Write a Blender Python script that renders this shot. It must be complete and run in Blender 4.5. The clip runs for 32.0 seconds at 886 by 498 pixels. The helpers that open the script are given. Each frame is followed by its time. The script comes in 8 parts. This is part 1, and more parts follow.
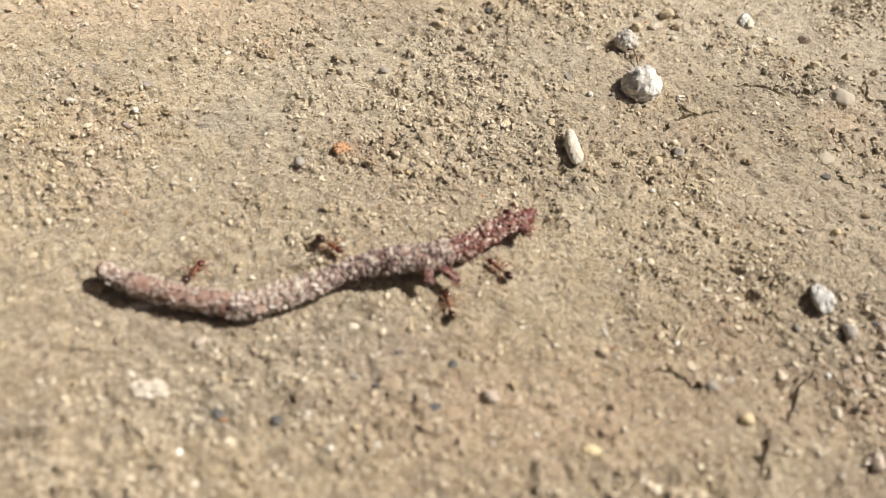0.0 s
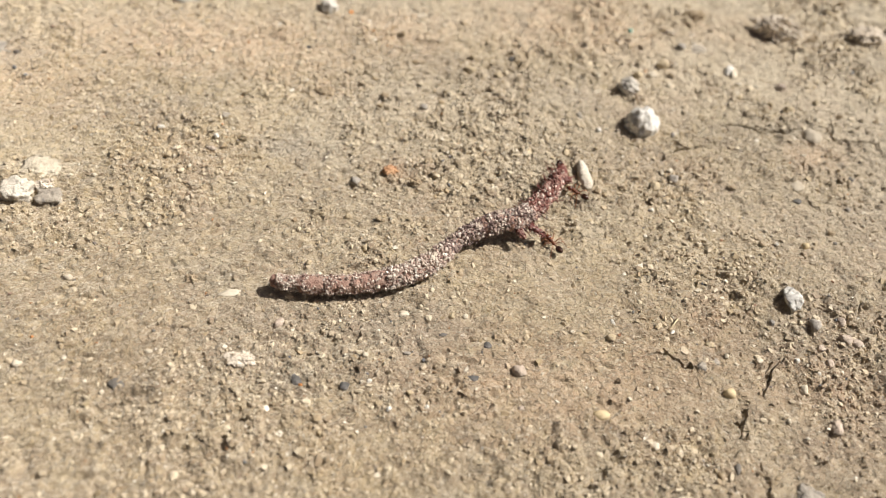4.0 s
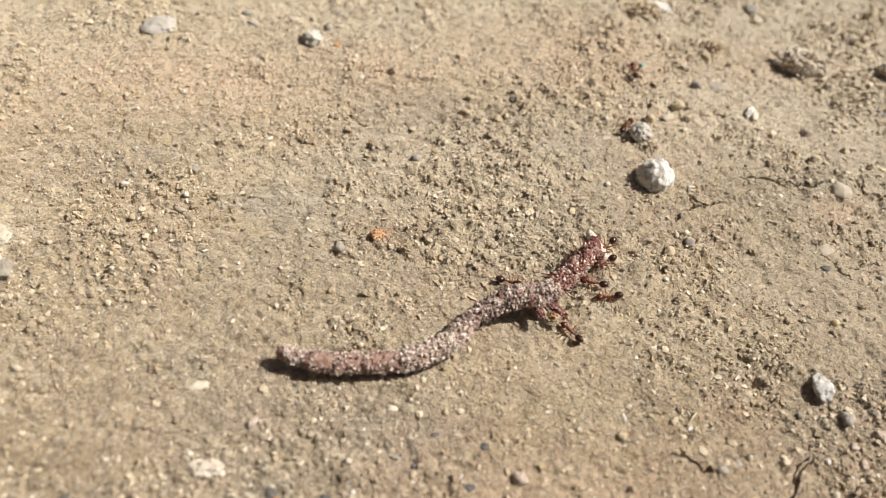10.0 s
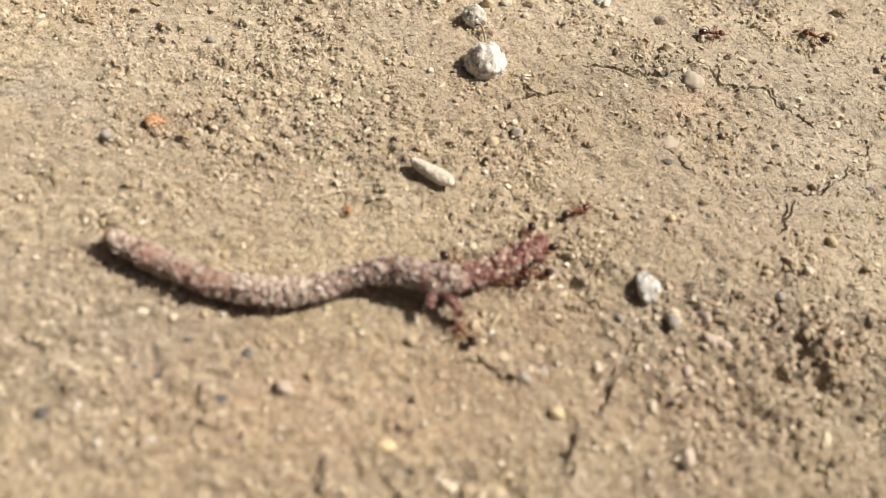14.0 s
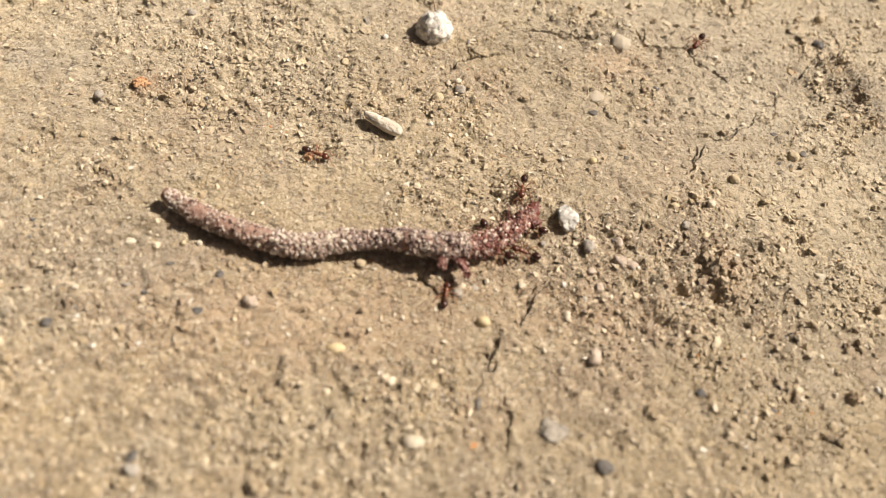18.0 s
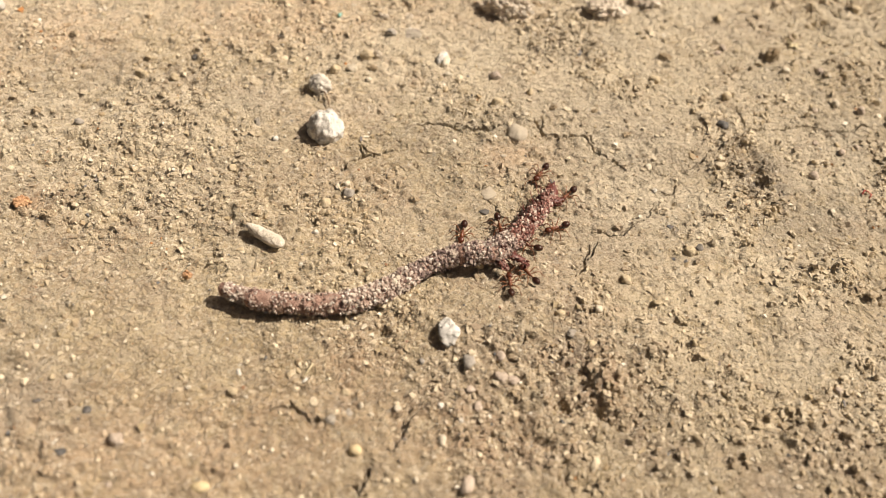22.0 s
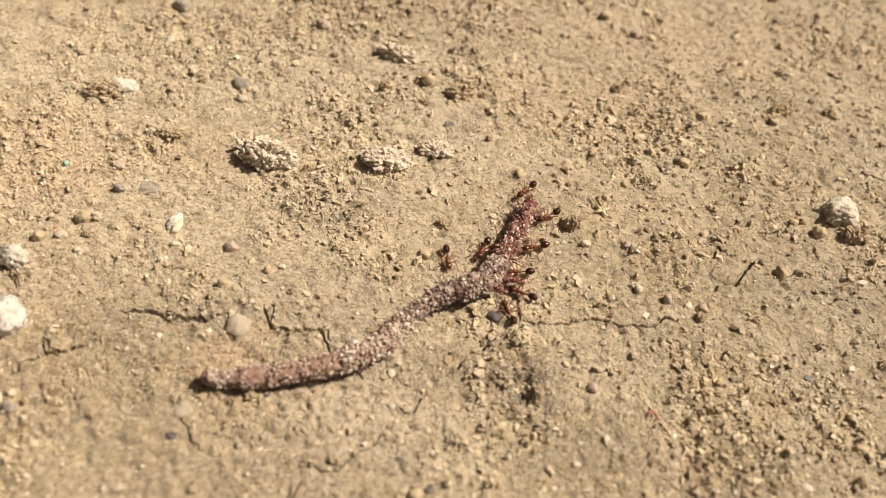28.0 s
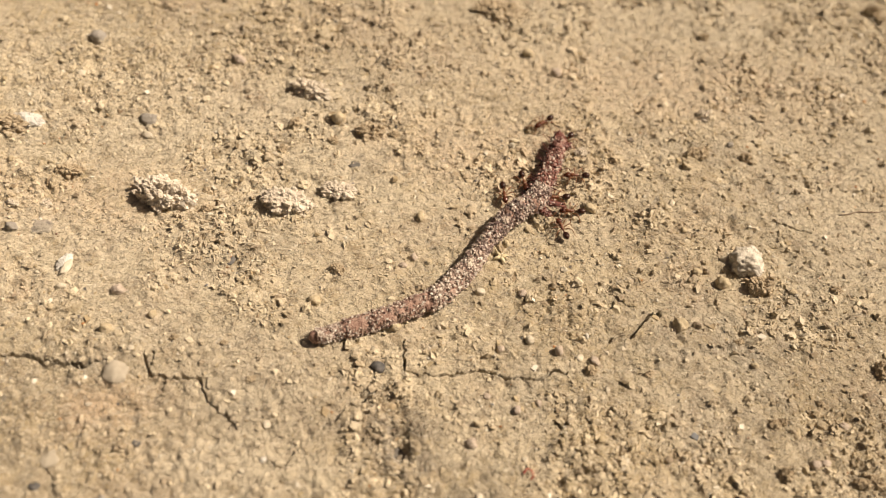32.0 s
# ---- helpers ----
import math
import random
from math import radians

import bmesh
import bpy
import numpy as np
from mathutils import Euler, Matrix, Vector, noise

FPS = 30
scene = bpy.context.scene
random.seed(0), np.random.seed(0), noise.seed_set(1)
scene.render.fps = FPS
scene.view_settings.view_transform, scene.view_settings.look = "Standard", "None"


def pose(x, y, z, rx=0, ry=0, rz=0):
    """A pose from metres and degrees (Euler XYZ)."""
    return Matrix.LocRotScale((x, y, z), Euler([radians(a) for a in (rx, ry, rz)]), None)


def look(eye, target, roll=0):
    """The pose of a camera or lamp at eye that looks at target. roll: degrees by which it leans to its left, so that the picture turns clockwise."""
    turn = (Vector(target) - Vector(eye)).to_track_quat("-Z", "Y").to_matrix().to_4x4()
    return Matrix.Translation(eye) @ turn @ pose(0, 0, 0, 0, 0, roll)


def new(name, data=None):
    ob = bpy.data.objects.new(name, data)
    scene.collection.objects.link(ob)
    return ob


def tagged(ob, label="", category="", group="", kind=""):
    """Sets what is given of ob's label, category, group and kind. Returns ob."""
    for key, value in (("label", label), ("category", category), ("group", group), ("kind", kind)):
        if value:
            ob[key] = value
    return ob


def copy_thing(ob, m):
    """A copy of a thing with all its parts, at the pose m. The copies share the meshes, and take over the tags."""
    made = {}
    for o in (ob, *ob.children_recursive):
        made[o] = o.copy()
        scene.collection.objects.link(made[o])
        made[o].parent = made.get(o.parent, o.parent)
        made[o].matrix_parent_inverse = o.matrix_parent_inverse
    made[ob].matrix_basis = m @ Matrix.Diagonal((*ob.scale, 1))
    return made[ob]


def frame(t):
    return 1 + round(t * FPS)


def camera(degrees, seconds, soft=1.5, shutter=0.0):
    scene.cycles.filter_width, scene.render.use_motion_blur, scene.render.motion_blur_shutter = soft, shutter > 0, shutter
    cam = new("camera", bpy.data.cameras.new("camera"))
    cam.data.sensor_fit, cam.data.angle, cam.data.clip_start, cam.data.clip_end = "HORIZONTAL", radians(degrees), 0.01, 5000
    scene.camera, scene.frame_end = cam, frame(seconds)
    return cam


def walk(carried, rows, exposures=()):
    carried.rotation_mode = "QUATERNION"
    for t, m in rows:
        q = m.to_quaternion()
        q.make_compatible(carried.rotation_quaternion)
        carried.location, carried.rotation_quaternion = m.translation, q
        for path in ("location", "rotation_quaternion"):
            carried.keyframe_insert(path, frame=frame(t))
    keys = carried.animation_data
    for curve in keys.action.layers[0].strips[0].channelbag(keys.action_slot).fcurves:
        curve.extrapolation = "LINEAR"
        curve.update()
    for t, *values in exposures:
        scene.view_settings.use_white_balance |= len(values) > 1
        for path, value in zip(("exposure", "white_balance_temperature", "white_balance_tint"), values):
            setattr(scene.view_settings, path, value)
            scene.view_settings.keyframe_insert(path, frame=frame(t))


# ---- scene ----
# The camera: a phone held a hand's width over the ground. World units are metres, so 1 mm is 0.001.
MM = 0.001
cam = camera(53, 32.0, soft=0.9)
cam.data.dof.use_dof = True
cam.data.dof.focus_distance = 0.100
cam.data.dof.aperture_fstop = 20
walk(cam, [
    (0.0, pose(0.00681, -0.06362, 0.06926, 36.44, -3.35, 0.13)),
    (0.5, pose(0.00652, -0.06575, 0.06920, 37.11, -3.65, 0.18)),
    (1.0, pose(0.00626, -0.06629, 0.07245, 37.40, -3.57, 0.40)),
    (1.5, pose(0.00605, -0.06643, 0.07357, 37.11, -3.36, 0.35)),
    (2.0, pose(0.00611, -0.06652, 0.07504, 37.13, -3.60, 0.37)),
    (2.5, pose(0.00569, -0.06799, 0.07504, 37.60, -3.98, 0.10)),
    (4.5, pose(-0.00427, -0.07935, 0.08008, 39.88, -4.59, 1.31)),
    (5.0, pose(-0.01476, -0.07518, 0.07794, 39.63, -4.21, 2.40)),
    (5.5, pose(-0.01775, -0.06749, 0.07195, 38.90, -4.03, 2.37)),
    (6.0, pose(-0.02058, -0.06080, 0.07618, 38.13, -3.61, 2.45)),
    (6.5, pose(-0.01783, -0.05990, 0.07538, 37.33, -3.71, 2.62)),
    (7.0, pose(-0.01374, -0.05972, 0.07548, 37.26, -4.02, 1.89)),
    (7.5, pose(-0.00978, -0.06051, 0.07455, 37.44, -4.45, 1.30)),
    (8.0, pose(-0.00632, -0.05915, 0.07504, 37.13, -4.59, 0.93)),
    (8.5, pose(-0.00459, -0.06050, 0.07358, 37.39, -4.57, 0.81)),
    (9.0, pose(-0.00256, -0.06009, 0.07572, 37.22, -4.43, 0.75)),
    (9.5, pose(-0.00060, -0.06114, 0.07801, 37.55, -4.61, 0.55)),
    (10.0, pose(0.00154, -0.06224, 0.07880, 37.60, -4.63, 0.50)),
    (10.5, pose(0.00381, -0.06302, 0.07810, 37.62, -4.83, 0.43)),
    (11.0, pose(0.00673, -0.06673, 0.07590, 37.56, -4.91, 0.49)),
    (11.5, pose(0.00743, -0.06969, 0.07441, 37.20, -5.20, 0.40)),
    (12.0, pose(0.01143, -0.07096, 0.07351, 37.15, -5.38, 0.21)),
    (12.5, pose(0.01164, -0.07082, 0.07292, 37.13, -5.36, 0.07)),
    (13.0, pose(0.01477, -0.06520, 0.06975, 36.74, -5.84, -0.45)),
    (13.5, pose(0.01868, -0.06262, 0.06709, 36.29, -6.47, -1.11)),
    (14.0, pose(0.01984, -0.06125, 0.06571, 35.93, -6.44, -1.13)),
    (14.5, pose(0.02167, -0.06190, 0.06363, 35.59, -6.66, -1.33)),
    (16.5, pose(0.02391, -0.06751, 0.06843, 35.18, -5.83, -1.05)),
    (17.0, pose(0.02152, -0.07020, 0.07171, 35.35, -5.61, -1.18)),
    (17.5, pose(0.02408, -0.07354, 0.07202, 35.56, -5.44, -1.20)),
    (18.0, pose(0.02528, -0.07330, 0.07328, 35.40, -5.44, -1.43)),
    (18.5, pose(0.02953, -0.07626, 0.07927, 36.26, -4.48, -1.09)),
    (19.0, pose(0.02713, -0.07711, 0.08772, 36.46, -3.54, -0.82)),
    (19.5, pose(0.02801, -0.07654, 0.08905, 36.22, -3.28, -0.72)),
    (20.0, pose(0.03089, -0.07535, 0.08973, 36.07, -2.90, -0.77)),
    (20.5, pose(0.03350, -0.07379, 0.08750, 36.21, -2.63, -0.98)),
    (21.0, pose(0.03436, -0.07104, 0.08512, 35.86, -2.85, -1.30)),
    (21.5, pose(0.03604, -0.06895, 0.07952, 35.70, -3.13, -1.91)),
    (22.0, pose(0.03933, -0.06309, 0.07984, 35.55, -3.48, -2.49)),
    (22.5, pose(0.04048, -0.06009, 0.08222, 35.88, -3.49, -2.54)),
    (23.0, pose(0.04588, -0.05967, 0.08085, 35.80, -3.56, -2.61)),
    (23.5, pose(0.05296, -0.05713, 0.08271, 35.96, -3.83, -2.49)),
    (24.0, pose(0.05914, -0.05445, 0.08211, 35.86, -4.29, -2.54)),
    (24.5, pose(0.06336, -0.05133, 0.08168, 36.00, -4.48, -2.54)),
    (25.0, pose(0.06708, -0.04837, 0.07890, 35.96, -4.79, -2.53)),
    (25.5, pose(0.07234, -0.04356, 0.07877, 35.71, -4.71, -2.66)),
    (26.0, pose(0.07413, -0.04030, 0.08169, 35.75, -4.58, -2.70)),
    (26.5, pose(0.07077, -0.03949, 0.08010, 35.48, -4.31, -2.53)),
    (28.5, pose(0.07116, -0.03682, 0.07861, 37.06, -3.95, -0.59)),
    (29.0, pose(0.07252, -0.03770, 0.07983, 37.10, -3.96, -0.25)),
    (29.5, pose(0.07605, -0.03939, 0.08285, 37.25, -4.02, 0.13)),
    (30.0, pose(0.07672, -0.03925, 0.08379, 37.26, -3.83, 0.22)),
    (30.5, pose(0.07936, -0.03797, 0.08849, 37.50, -4.01, 0.40)),
    (31.0, pose(0.08081, -0.03807, 0.08684, 37.53, -3.87, 0.19)),
    (31.5, pose(0.08087, -0.03661, 0.08536, 37.32, -4.05, -0.03)),
    (32.0, pose(0.08373, -0.03272, 0.08131, 36.90, -4.06, 0.18)),
], exposures=[(0.0, 0.33, 6480, 10.5), (9.0, 0.28, 6520, 11), (11.0, 0.26, 6560, 11.4), (13.0, 0.35, 6720, 12), (18.0, 0.39, 7170, 13.2), (19.0, 0.33, 7250, 13.5), (20.0, 0.17, 7430, 13.7), (21.0, 0.28, 7430, 13.7), (26.0, 0.17, 7700, 13.4), (30.0, 0.08, 8000, 14.4), (32.0, 0.09, 8000, 14.5)])

# Daylight: a clear sky and a high sun to the right of the path.
SUN_ELEVATION, SUN_AZIMUTH = radians(50), radians(76)   # azimuth from +y towards +x
world = bpy.data.worlds.new("sky")
scene.world = world
world.use_nodes = True
sky = world.node_tree.nodes.new("ShaderNodeTexSky")
sky.sky_type, sky.sun_disc = "NISHITA", False
sky.air_density, sky.dust_density, sky.ozone_density = 0.25, 8.0, 0.3
sky.sun_elevation, sky.sun_rotation = SUN_ELEVATION, SUN_AZIMUTH
back = world.node_tree.nodes["Background"]
back.inputs["Strength"].default_value = 0.034
world.node_tree.links.new(sky.outputs["Color"], back.inputs["Color"])
sun = new("sun", bpy.data.lights.new("sun", "SUN"))
sun.data.energy, sun.data.angle, sun.data.color = 5.0, radians(0.6), (1.0, 0.965, 0.90)
way = Vector((math.sin(SUN_AZIMUTH) * math.cos(SUN_ELEVATION), math.cos(SUN_AZIMUTH) * math.cos(SUN_ELEVATION), math.sin(SUN_ELEVATION)))
sun.matrix_world = look(way * 2, (0, 0, 0))


# ---- materials ----
class Mat:
    """A node material with a few shorthands."""

    def __init__(self, name, rough=0.9, spec=0.3):
        self.m = bpy.data.materials.new(name)
        self.m.use_nodes = True
        self.t = self.m.node_tree
        self.b = self.t.nodes["Principled BSDF"]
        self.b.inputs["Roughness"].default_value = rough
        self.b.inputs["Specular IOR Level"].default_value = spec

    def node(self, kind, **values):
        n = self.t.nodes.new(kind)
        for key, value in values.items():
            n.inputs[key.replace("_", " ")].default_value = value
        return n

    def link(self, a, b):
        self.t.links.new(a, b)

    def noise(self, scale, detail=4.0, rough=0.6, off=0.0):
        co = self.node("ShaderNodeTexCoord")
        mp = self.node("ShaderNodeMapping", Location=(off, off * 0.7, off * 0.3))
        self.link(co.outputs["Object"], mp.inputs["Vector"])
        n = self.node("ShaderNodeTexNoise", Scale=scale, Detail=detail, Roughness=rough)
        self.link(mp.outputs["Vector"], n.inputs["Vector"])
        return n.outputs["Fac"]

    def ramp(self, fac, *stops):
        r = self.node("ShaderNodeValToRGB")
        els = r.color_ramp.elements
        while len(els) < len(stops):
            els.new(0.5)
        for e, (at, c) in zip(els, stops):
            e.position, e.color = at, (*c, 1)
        self.link(fac, r.inputs["Fac"])
        return r.outputs["Color"]

    def mix(self, fac, a, b, kind="MIX"):
        n = self.t.nodes.new("ShaderNodeMix")
        n.data_type, n.blend_type = "RGBA", kind
        for sock, v in ((n.inputs["Factor"], fac), (n.inputs["A"], a), (n.inputs["B"], b)):
            if isinstance(v, bpy.types.NodeSocket):
                self.link(v, sock)
            elif isinstance(v, tuple):
                sock.default_value = (*v, 1)
            else:
                sock.default_value = v
        for out in n.outputs:
            if out.type == "RGBA":
                return out

    def level(self, fac, lo, hi, to_lo=0.0, to_hi=1.0):
        n = self.node("ShaderNodeMapRange", From_Min=lo, From_Max=hi, To_Min=to_lo, To_Max=to_hi)
        self.link(fac, n.inputs["Value"])
        return n.outputs["Result"]

    def colour(self, c):
        if isinstance(c, tuple):
            self.b.inputs["Base Color"].default_value = (*c, 1)
        else:
            self.link(c, self.b.inputs["Base Color"])

    def bump(self, *fields):
        """fields: (height, metres)"""
        last = None
        for fac, dist in fields:
            n = self.node("ShaderNodeBump", Strength=1.0, Distance=dist)
            self.link(fac, n.inputs["Height"])
            if last:
                self.link(last, n.inputs["Normal"])
            last = n.outputs["Normal"]
        self.link(last, self.b.inputs["Normal"])

    def sheen(self, weight):
        """The dust on dry soil."""
        self.b.inputs["Sheen Weight"].default_value = weight
        self.b.inputs["Sheen Roughness"].default_value = 0.5
        self.b.inputs["Sheen Tint"].default_value = (1.0, 0.9, 0.74, 1)

    def attribute(self, name):
        n = self.node("ShaderNodeAttribute")
        n.attribute_name = name
        return n.outputs["Fac"]

    def island(self):
        return self.node("ShaderNodeNewGeometry").outputs["Random Per Island"]

    def random(self):
        return self.node("ShaderNodeObjectInfo").outputs["Random"]


def soil_colour(m):
    """Tan soil, mottled at a few sizes: yellow tan, mauve grey, reddish and olive patches."""
    base = m.ramp(m.noise(160, 5, 0.6), (0.30, (0.235, 0.165, 0.088)), (0.5, (0.375, 0.282, 0.155)), (0.70, (0.54, 0.43, 0.26)))
    wide = m.ramp(m.noise(26, 3, 0.55, 3.1), (0.36, (0.325, 0.268, 0.19)), (0.48, (0.43, 0.335, 0.20)), (0.62, (0.44, 0.328, 0.172)))
    c = m.mix(0.5, base, wide)
    patch = m.noise(75, 5, 0.65, 13.0)
    c = m.mix(m.level(patch, 0.53, 0.68, 0, 0.6), c, (0.335, 0.225, 0.145))
    c = m.mix(m.level(patch, 0.45, 0.31, 0, 0.55), c, (0.295, 0.262, 0.20))
    c = m.mix(m.level(m.noise(55, 5, 0.65, 21.0), 0.53, 0.67, 0, 0.45), c, (0.40, 0.29, 0.205))
    c = m.mix(m.level(m.noise(95, 4, 0.6, 41.0), 0.56, 0.70, 0, 0.5), c, (0.56, 0.46, 0.31))
    c = m.mix(m.level(m.noise(240, 4, 0.65, 27.0), 0.55, 0.69, 0, 0.5), c, (0.27, 0.208, 0.152))
    c = m.mix(m.level(m.noise(620, 4, 0.65, 33.0), 0.50, 0.66, 0, 0.5), c, (0.235, 0.168, 0.112))
    return m.mix(m.level(m.noise(480, 4, 0.65, 47.0), 0.55, 0.70, 0, 0.5), c, (0.60, 0.50, 0.345))


def stained_and_lit(m, c):
    """Lays the stains, and the light and shade painted along with them, over a colour."""
    edge = m.noise(420, 5, 0.65, 5.0)
    # The last, darkest tone also paints shade between crumbs and in gaps.
    for name, tone, most in (("grey", (0.27, 0.235, 0.19), 0.7), ("rust", (0.36, 0.195, 0.10), 0.6), ("pale", (0.63, 0.53, 0.375), 0.8), ("brown", (0.24, 0.168, 0.10), 0.55), ("peach", (0.56, 0.405, 0.26), 0.85), ("charcoal_and_shade", (0.10, 0.078, 0.058), 0.7)):
        n = m.node("ShaderNodeMath")
        n.operation = "MULTIPLY"
        m.link(m.attribute(name), n.inputs[0])
        m.link(m.level(edge, 0.33, 0.56, 0.0, 1.4), n.inputs[1])
        n.use_clamp = True
        c = m.mix(m.level(n.outputs[0], 0, 1, 0, most), c, tone)
    return c


def soil_material():
    m = Mat("dry_soil", 0.58, 0.5)
    c = stained_and_lit(m, soil_colour(m))
    fine = m.noise(1900, 5, 0.75, 1.7)
    c = m.mix(m.level(fine, 0.54, 0.67), c, m.mix(0.7, c, (0.84, 0.75, 0.58)))
    # Dark specks: the shade of tiny gaps between crumbs, put into the colour.
    c = m.mix(m.level(m.noise(1400, 4, 0.7, 7.3), 0.53, 0.64), c, m.mix(0.6, c, (0.13, 0.086, 0.045)))
    c = m.mix(m.level(m.noise(700, 3, 0.6, 11.3), 0.66, 0.72), c, m.mix(0.5, c, (0.22, 0.20, 0.18)))
    m.colour(c)
    m.sheen(0.9)
    chips = m.level(m.noise(1150, 4, 0.6, 31.0), 0.47, 0.55)
    flakes = m.level(m.noise(520, 5, 0.65, 37.0), 0.48, 0.54)
    m.bump((m.noise(900, 6, 0.72, 2.2), 0.00042), (chips, 0.00011), (flakes, 0.00014), (m.noise(2800, 4, 0.75, 9.0), 0.00013))
    return m.m


def crumb_material():
    """Crumbs of the soil itself, each a little lighter or darker."""
    m = Mat("soil_crumbs", 0.6, 0.45)
    c = stained_and_lit(m, soil_colour(m))
    tone = m.island()
    c = m.mix(m.level(tone, 0.26, 0.0, 0.0, 0.65), c, (0.20, 0.14, 0.09))
    c = m.mix(m.level(tone, 0.45, 1.0, 0.0, 0.8), c, (0.76, 0.655, 0.475))
    grain = m.noise(2400, 5, 0.75)
    c = m.mix(m.level(grain, 0.52, 0.70), c, m.mix(0.3, c, (0.18, 0.12, 0.065)))
    m.colour(c)
    m.sheen(0.9)
    m.bump((grain, 0.00016))
    return m.m


def grain_material():
    """Sand: mostly tan and pale, some dark, a few orange and blue."""
    m = Mat("sand_grains", 0.7, 0.4)
    c = m.ramp(m.island(), (0.0, (0.36, 0.27, 0.16)), (0.25, (0.43, 0.34, 0.21)), (0.45, (0.53, 0.43, 0.30)), (0.62, (0.64, 0.56, 0.43)),
               (0.80, (0.84, 0.79, 0.68)), (0.88, (0.34, 0.25, 0.15)), (0.925, (0.21, 0.155, 0.10)), (0.955, (0.11, 0.115, 0.125)), (0.978, (0.15, 0.17, 0.19)), (0.992, (0.48, 0.21, 0.07)))
    grain = m.noise(2500, 4, 0.7)
    c = m.mix(m.level(grain, 0.45, 0.7), c, m.mix(0.35, c, (0.27, 0.20, 0.12)))
    m.colour(c)
    m.bump((grain, 0.00012))
    return m.m


def stone_material(name, a, b, rough=0.85, pits=0.00025, spots=None, spec=0.3):
    m = Mat(name, rough, spec)
    c = m.ramp(m.noise(420, 6, 0.65), (0.33, a), (0.66, b))
    tone = m.level(m.random(), 0, 1, 0.0, 0.30)
    c = m.mix(tone, c, m.mix(0.5, c, (0.42, 0.33, 0.21)))
    if spots:
        c = m.mix(m.level(m.noise(1300, 4, 0.6, 4.4), 0.54, 0.66), c, spots)
    m.colour(c)
    m.bump((m.noise(1400, 6, 0.7, 2.0), pits), (m.noise(450, 3, 0.6, 6.0), pits * 1.4))
    return m.m


SOIL, CRUMB, GRAIN = soil_material(), crumb_material(), grain_material()
STONE = {
    "chalk": stone_material("white_chalk", (0.62, 0.585, 0.52), (0.84, 0.81, 0.75), 0.95, 0.0004, (0.40, 0.37, 0.33), 0.1),
    "greychalk": stone_material("grey_rough_stone", (0.52, 0.48, 0.42), (0.72, 0.68, 0.61), 0.95, 0.0003, (0.3, 0.27, 0.24)),
    "shard": stone_material("white_shard", (0.50, 0.48, 0.44), (0.76, 0.74, 0.69), 0.7, 0.0003, (0.30, 0.29, 0.27)),
    "grey": stone_material("grey_stone", (0.26, 0.24, 0.215), (0.46, 0.42, 0.37), 0.8),
    "rose": stone_material("brown_rose_stone", (0.40, 0.315, 0.25), (0.60, 0.51, 0.43), 0.85, 0.0003),
    "beige": stone_material("beige_stone", (0.37, 0.32, 0.25), (0.48, 0.42, 0.335), 0.8, 0.00015),
    "orange": stone_material("burnt_orange_soil", (0.46, 0.24, 0.12), (0.62, 0.40, 0.24), 0.95, 0.0003),
    "dark": stone_material("dark_blue_stone", (0.055, 0.055, 0.056), (0.17, 0.16, 0.15), 0.75, 0.0002),
    "slate": stone_material("grey_slate", (0.27, 0.24, 0.205), (0.46, 0.41, 0.34), 0.9, 0.0003, (0.20, 0.18, 0.16)),
    "tan": stone_material("tan_stone", (0.44, 0.35, 0.22), (0.62, 0.52, 0.37), 0.85),
    "yellow": stone_material("yellow_tan_stone", (0.52, 0.40, 0.22), (0.68, 0.56, 0.36), 0.7, 0.00008, None, 0.4),
    "pale": stone_material("pale_stone", (0.52, 0.45, 0.34), (0.72, 0.65, 0.53), 0.7, 0.0002),
    "quartz": stone_material("quartz", (0.38, 0.345, 0.30), (0.50, 0.465, 0.41), 0.5, 0.0001, None, 0.5),
    "chunk": stone_material("cream_crust", (0.56, 0.48, 0.36), (0.74, 0.66, 0.52), 0.95, 0.0004),
    "wchunk": stone_material("white_crumbly_crust", (0.60, 0.53, 0.43), (0.80, 0.74, 0.64), 0.95, 0.0004),
    "clod": stone_material("brown_clod", (0.37, 0.285, 0.185), (0.55, 0.45, 0.325), 0.95, 0.0003),
    "paleclod": stone_material("pale_clod", (0.55, 0.465, 0.37), (0.80, 0.72, 0.605), 0.95, 0.0003),
}


STONE["turquoise"] = stone_material("turquoise_fleck", (0.16, 0.42, 0.38), (0.28, 0.55, 0.50), 0.6, 0.00005)
STONE["block_white"], STONE["block_grey"] = STONE["wchunk"], STONE["slate"]


def flesh_material():
    m = Mat("worm_flesh", 0.75, 0.3)
    c = m.ramp(m.noise(500, 5, 0.65), (0.32, (0.23, 0.125, 0.095)), (0.5, (0.39, 0.245, 0.19)), (0.68, (0.54, 0.40, 0.32)))
    m.colour(c)
    m.bump((m.noise(1300, 5, 0.7), 0.0006))
    return m.m


def raw_material():
    m = Mat("raw_flesh", 0.4, 0.5)
    m.colour(m.ramp(m.noise(600, 5, 0.65), (0.32, (0.05, 0.013, 0.010)), (0.6, (0.14, 0.036, 0.026)), (0.78, (0.26, 0.10, 0.075))))
    m.bump((m.noise(1500, 4, 0.6), 0.0002))
    return m.m


def crust_material(name, tones):
    m = Mat(name, 0.8, 0.4)
    c = m.ramp(m.island(), *tones)
    m.colour(m.mix(m.level(m.noise(3000, 3, 0.6), 0.4, 0.7), c, m.mix(0.35, c, (0.22, 0.16, 0.13))))
    return m.m


FLESH, RAW = flesh_material(), raw_material()
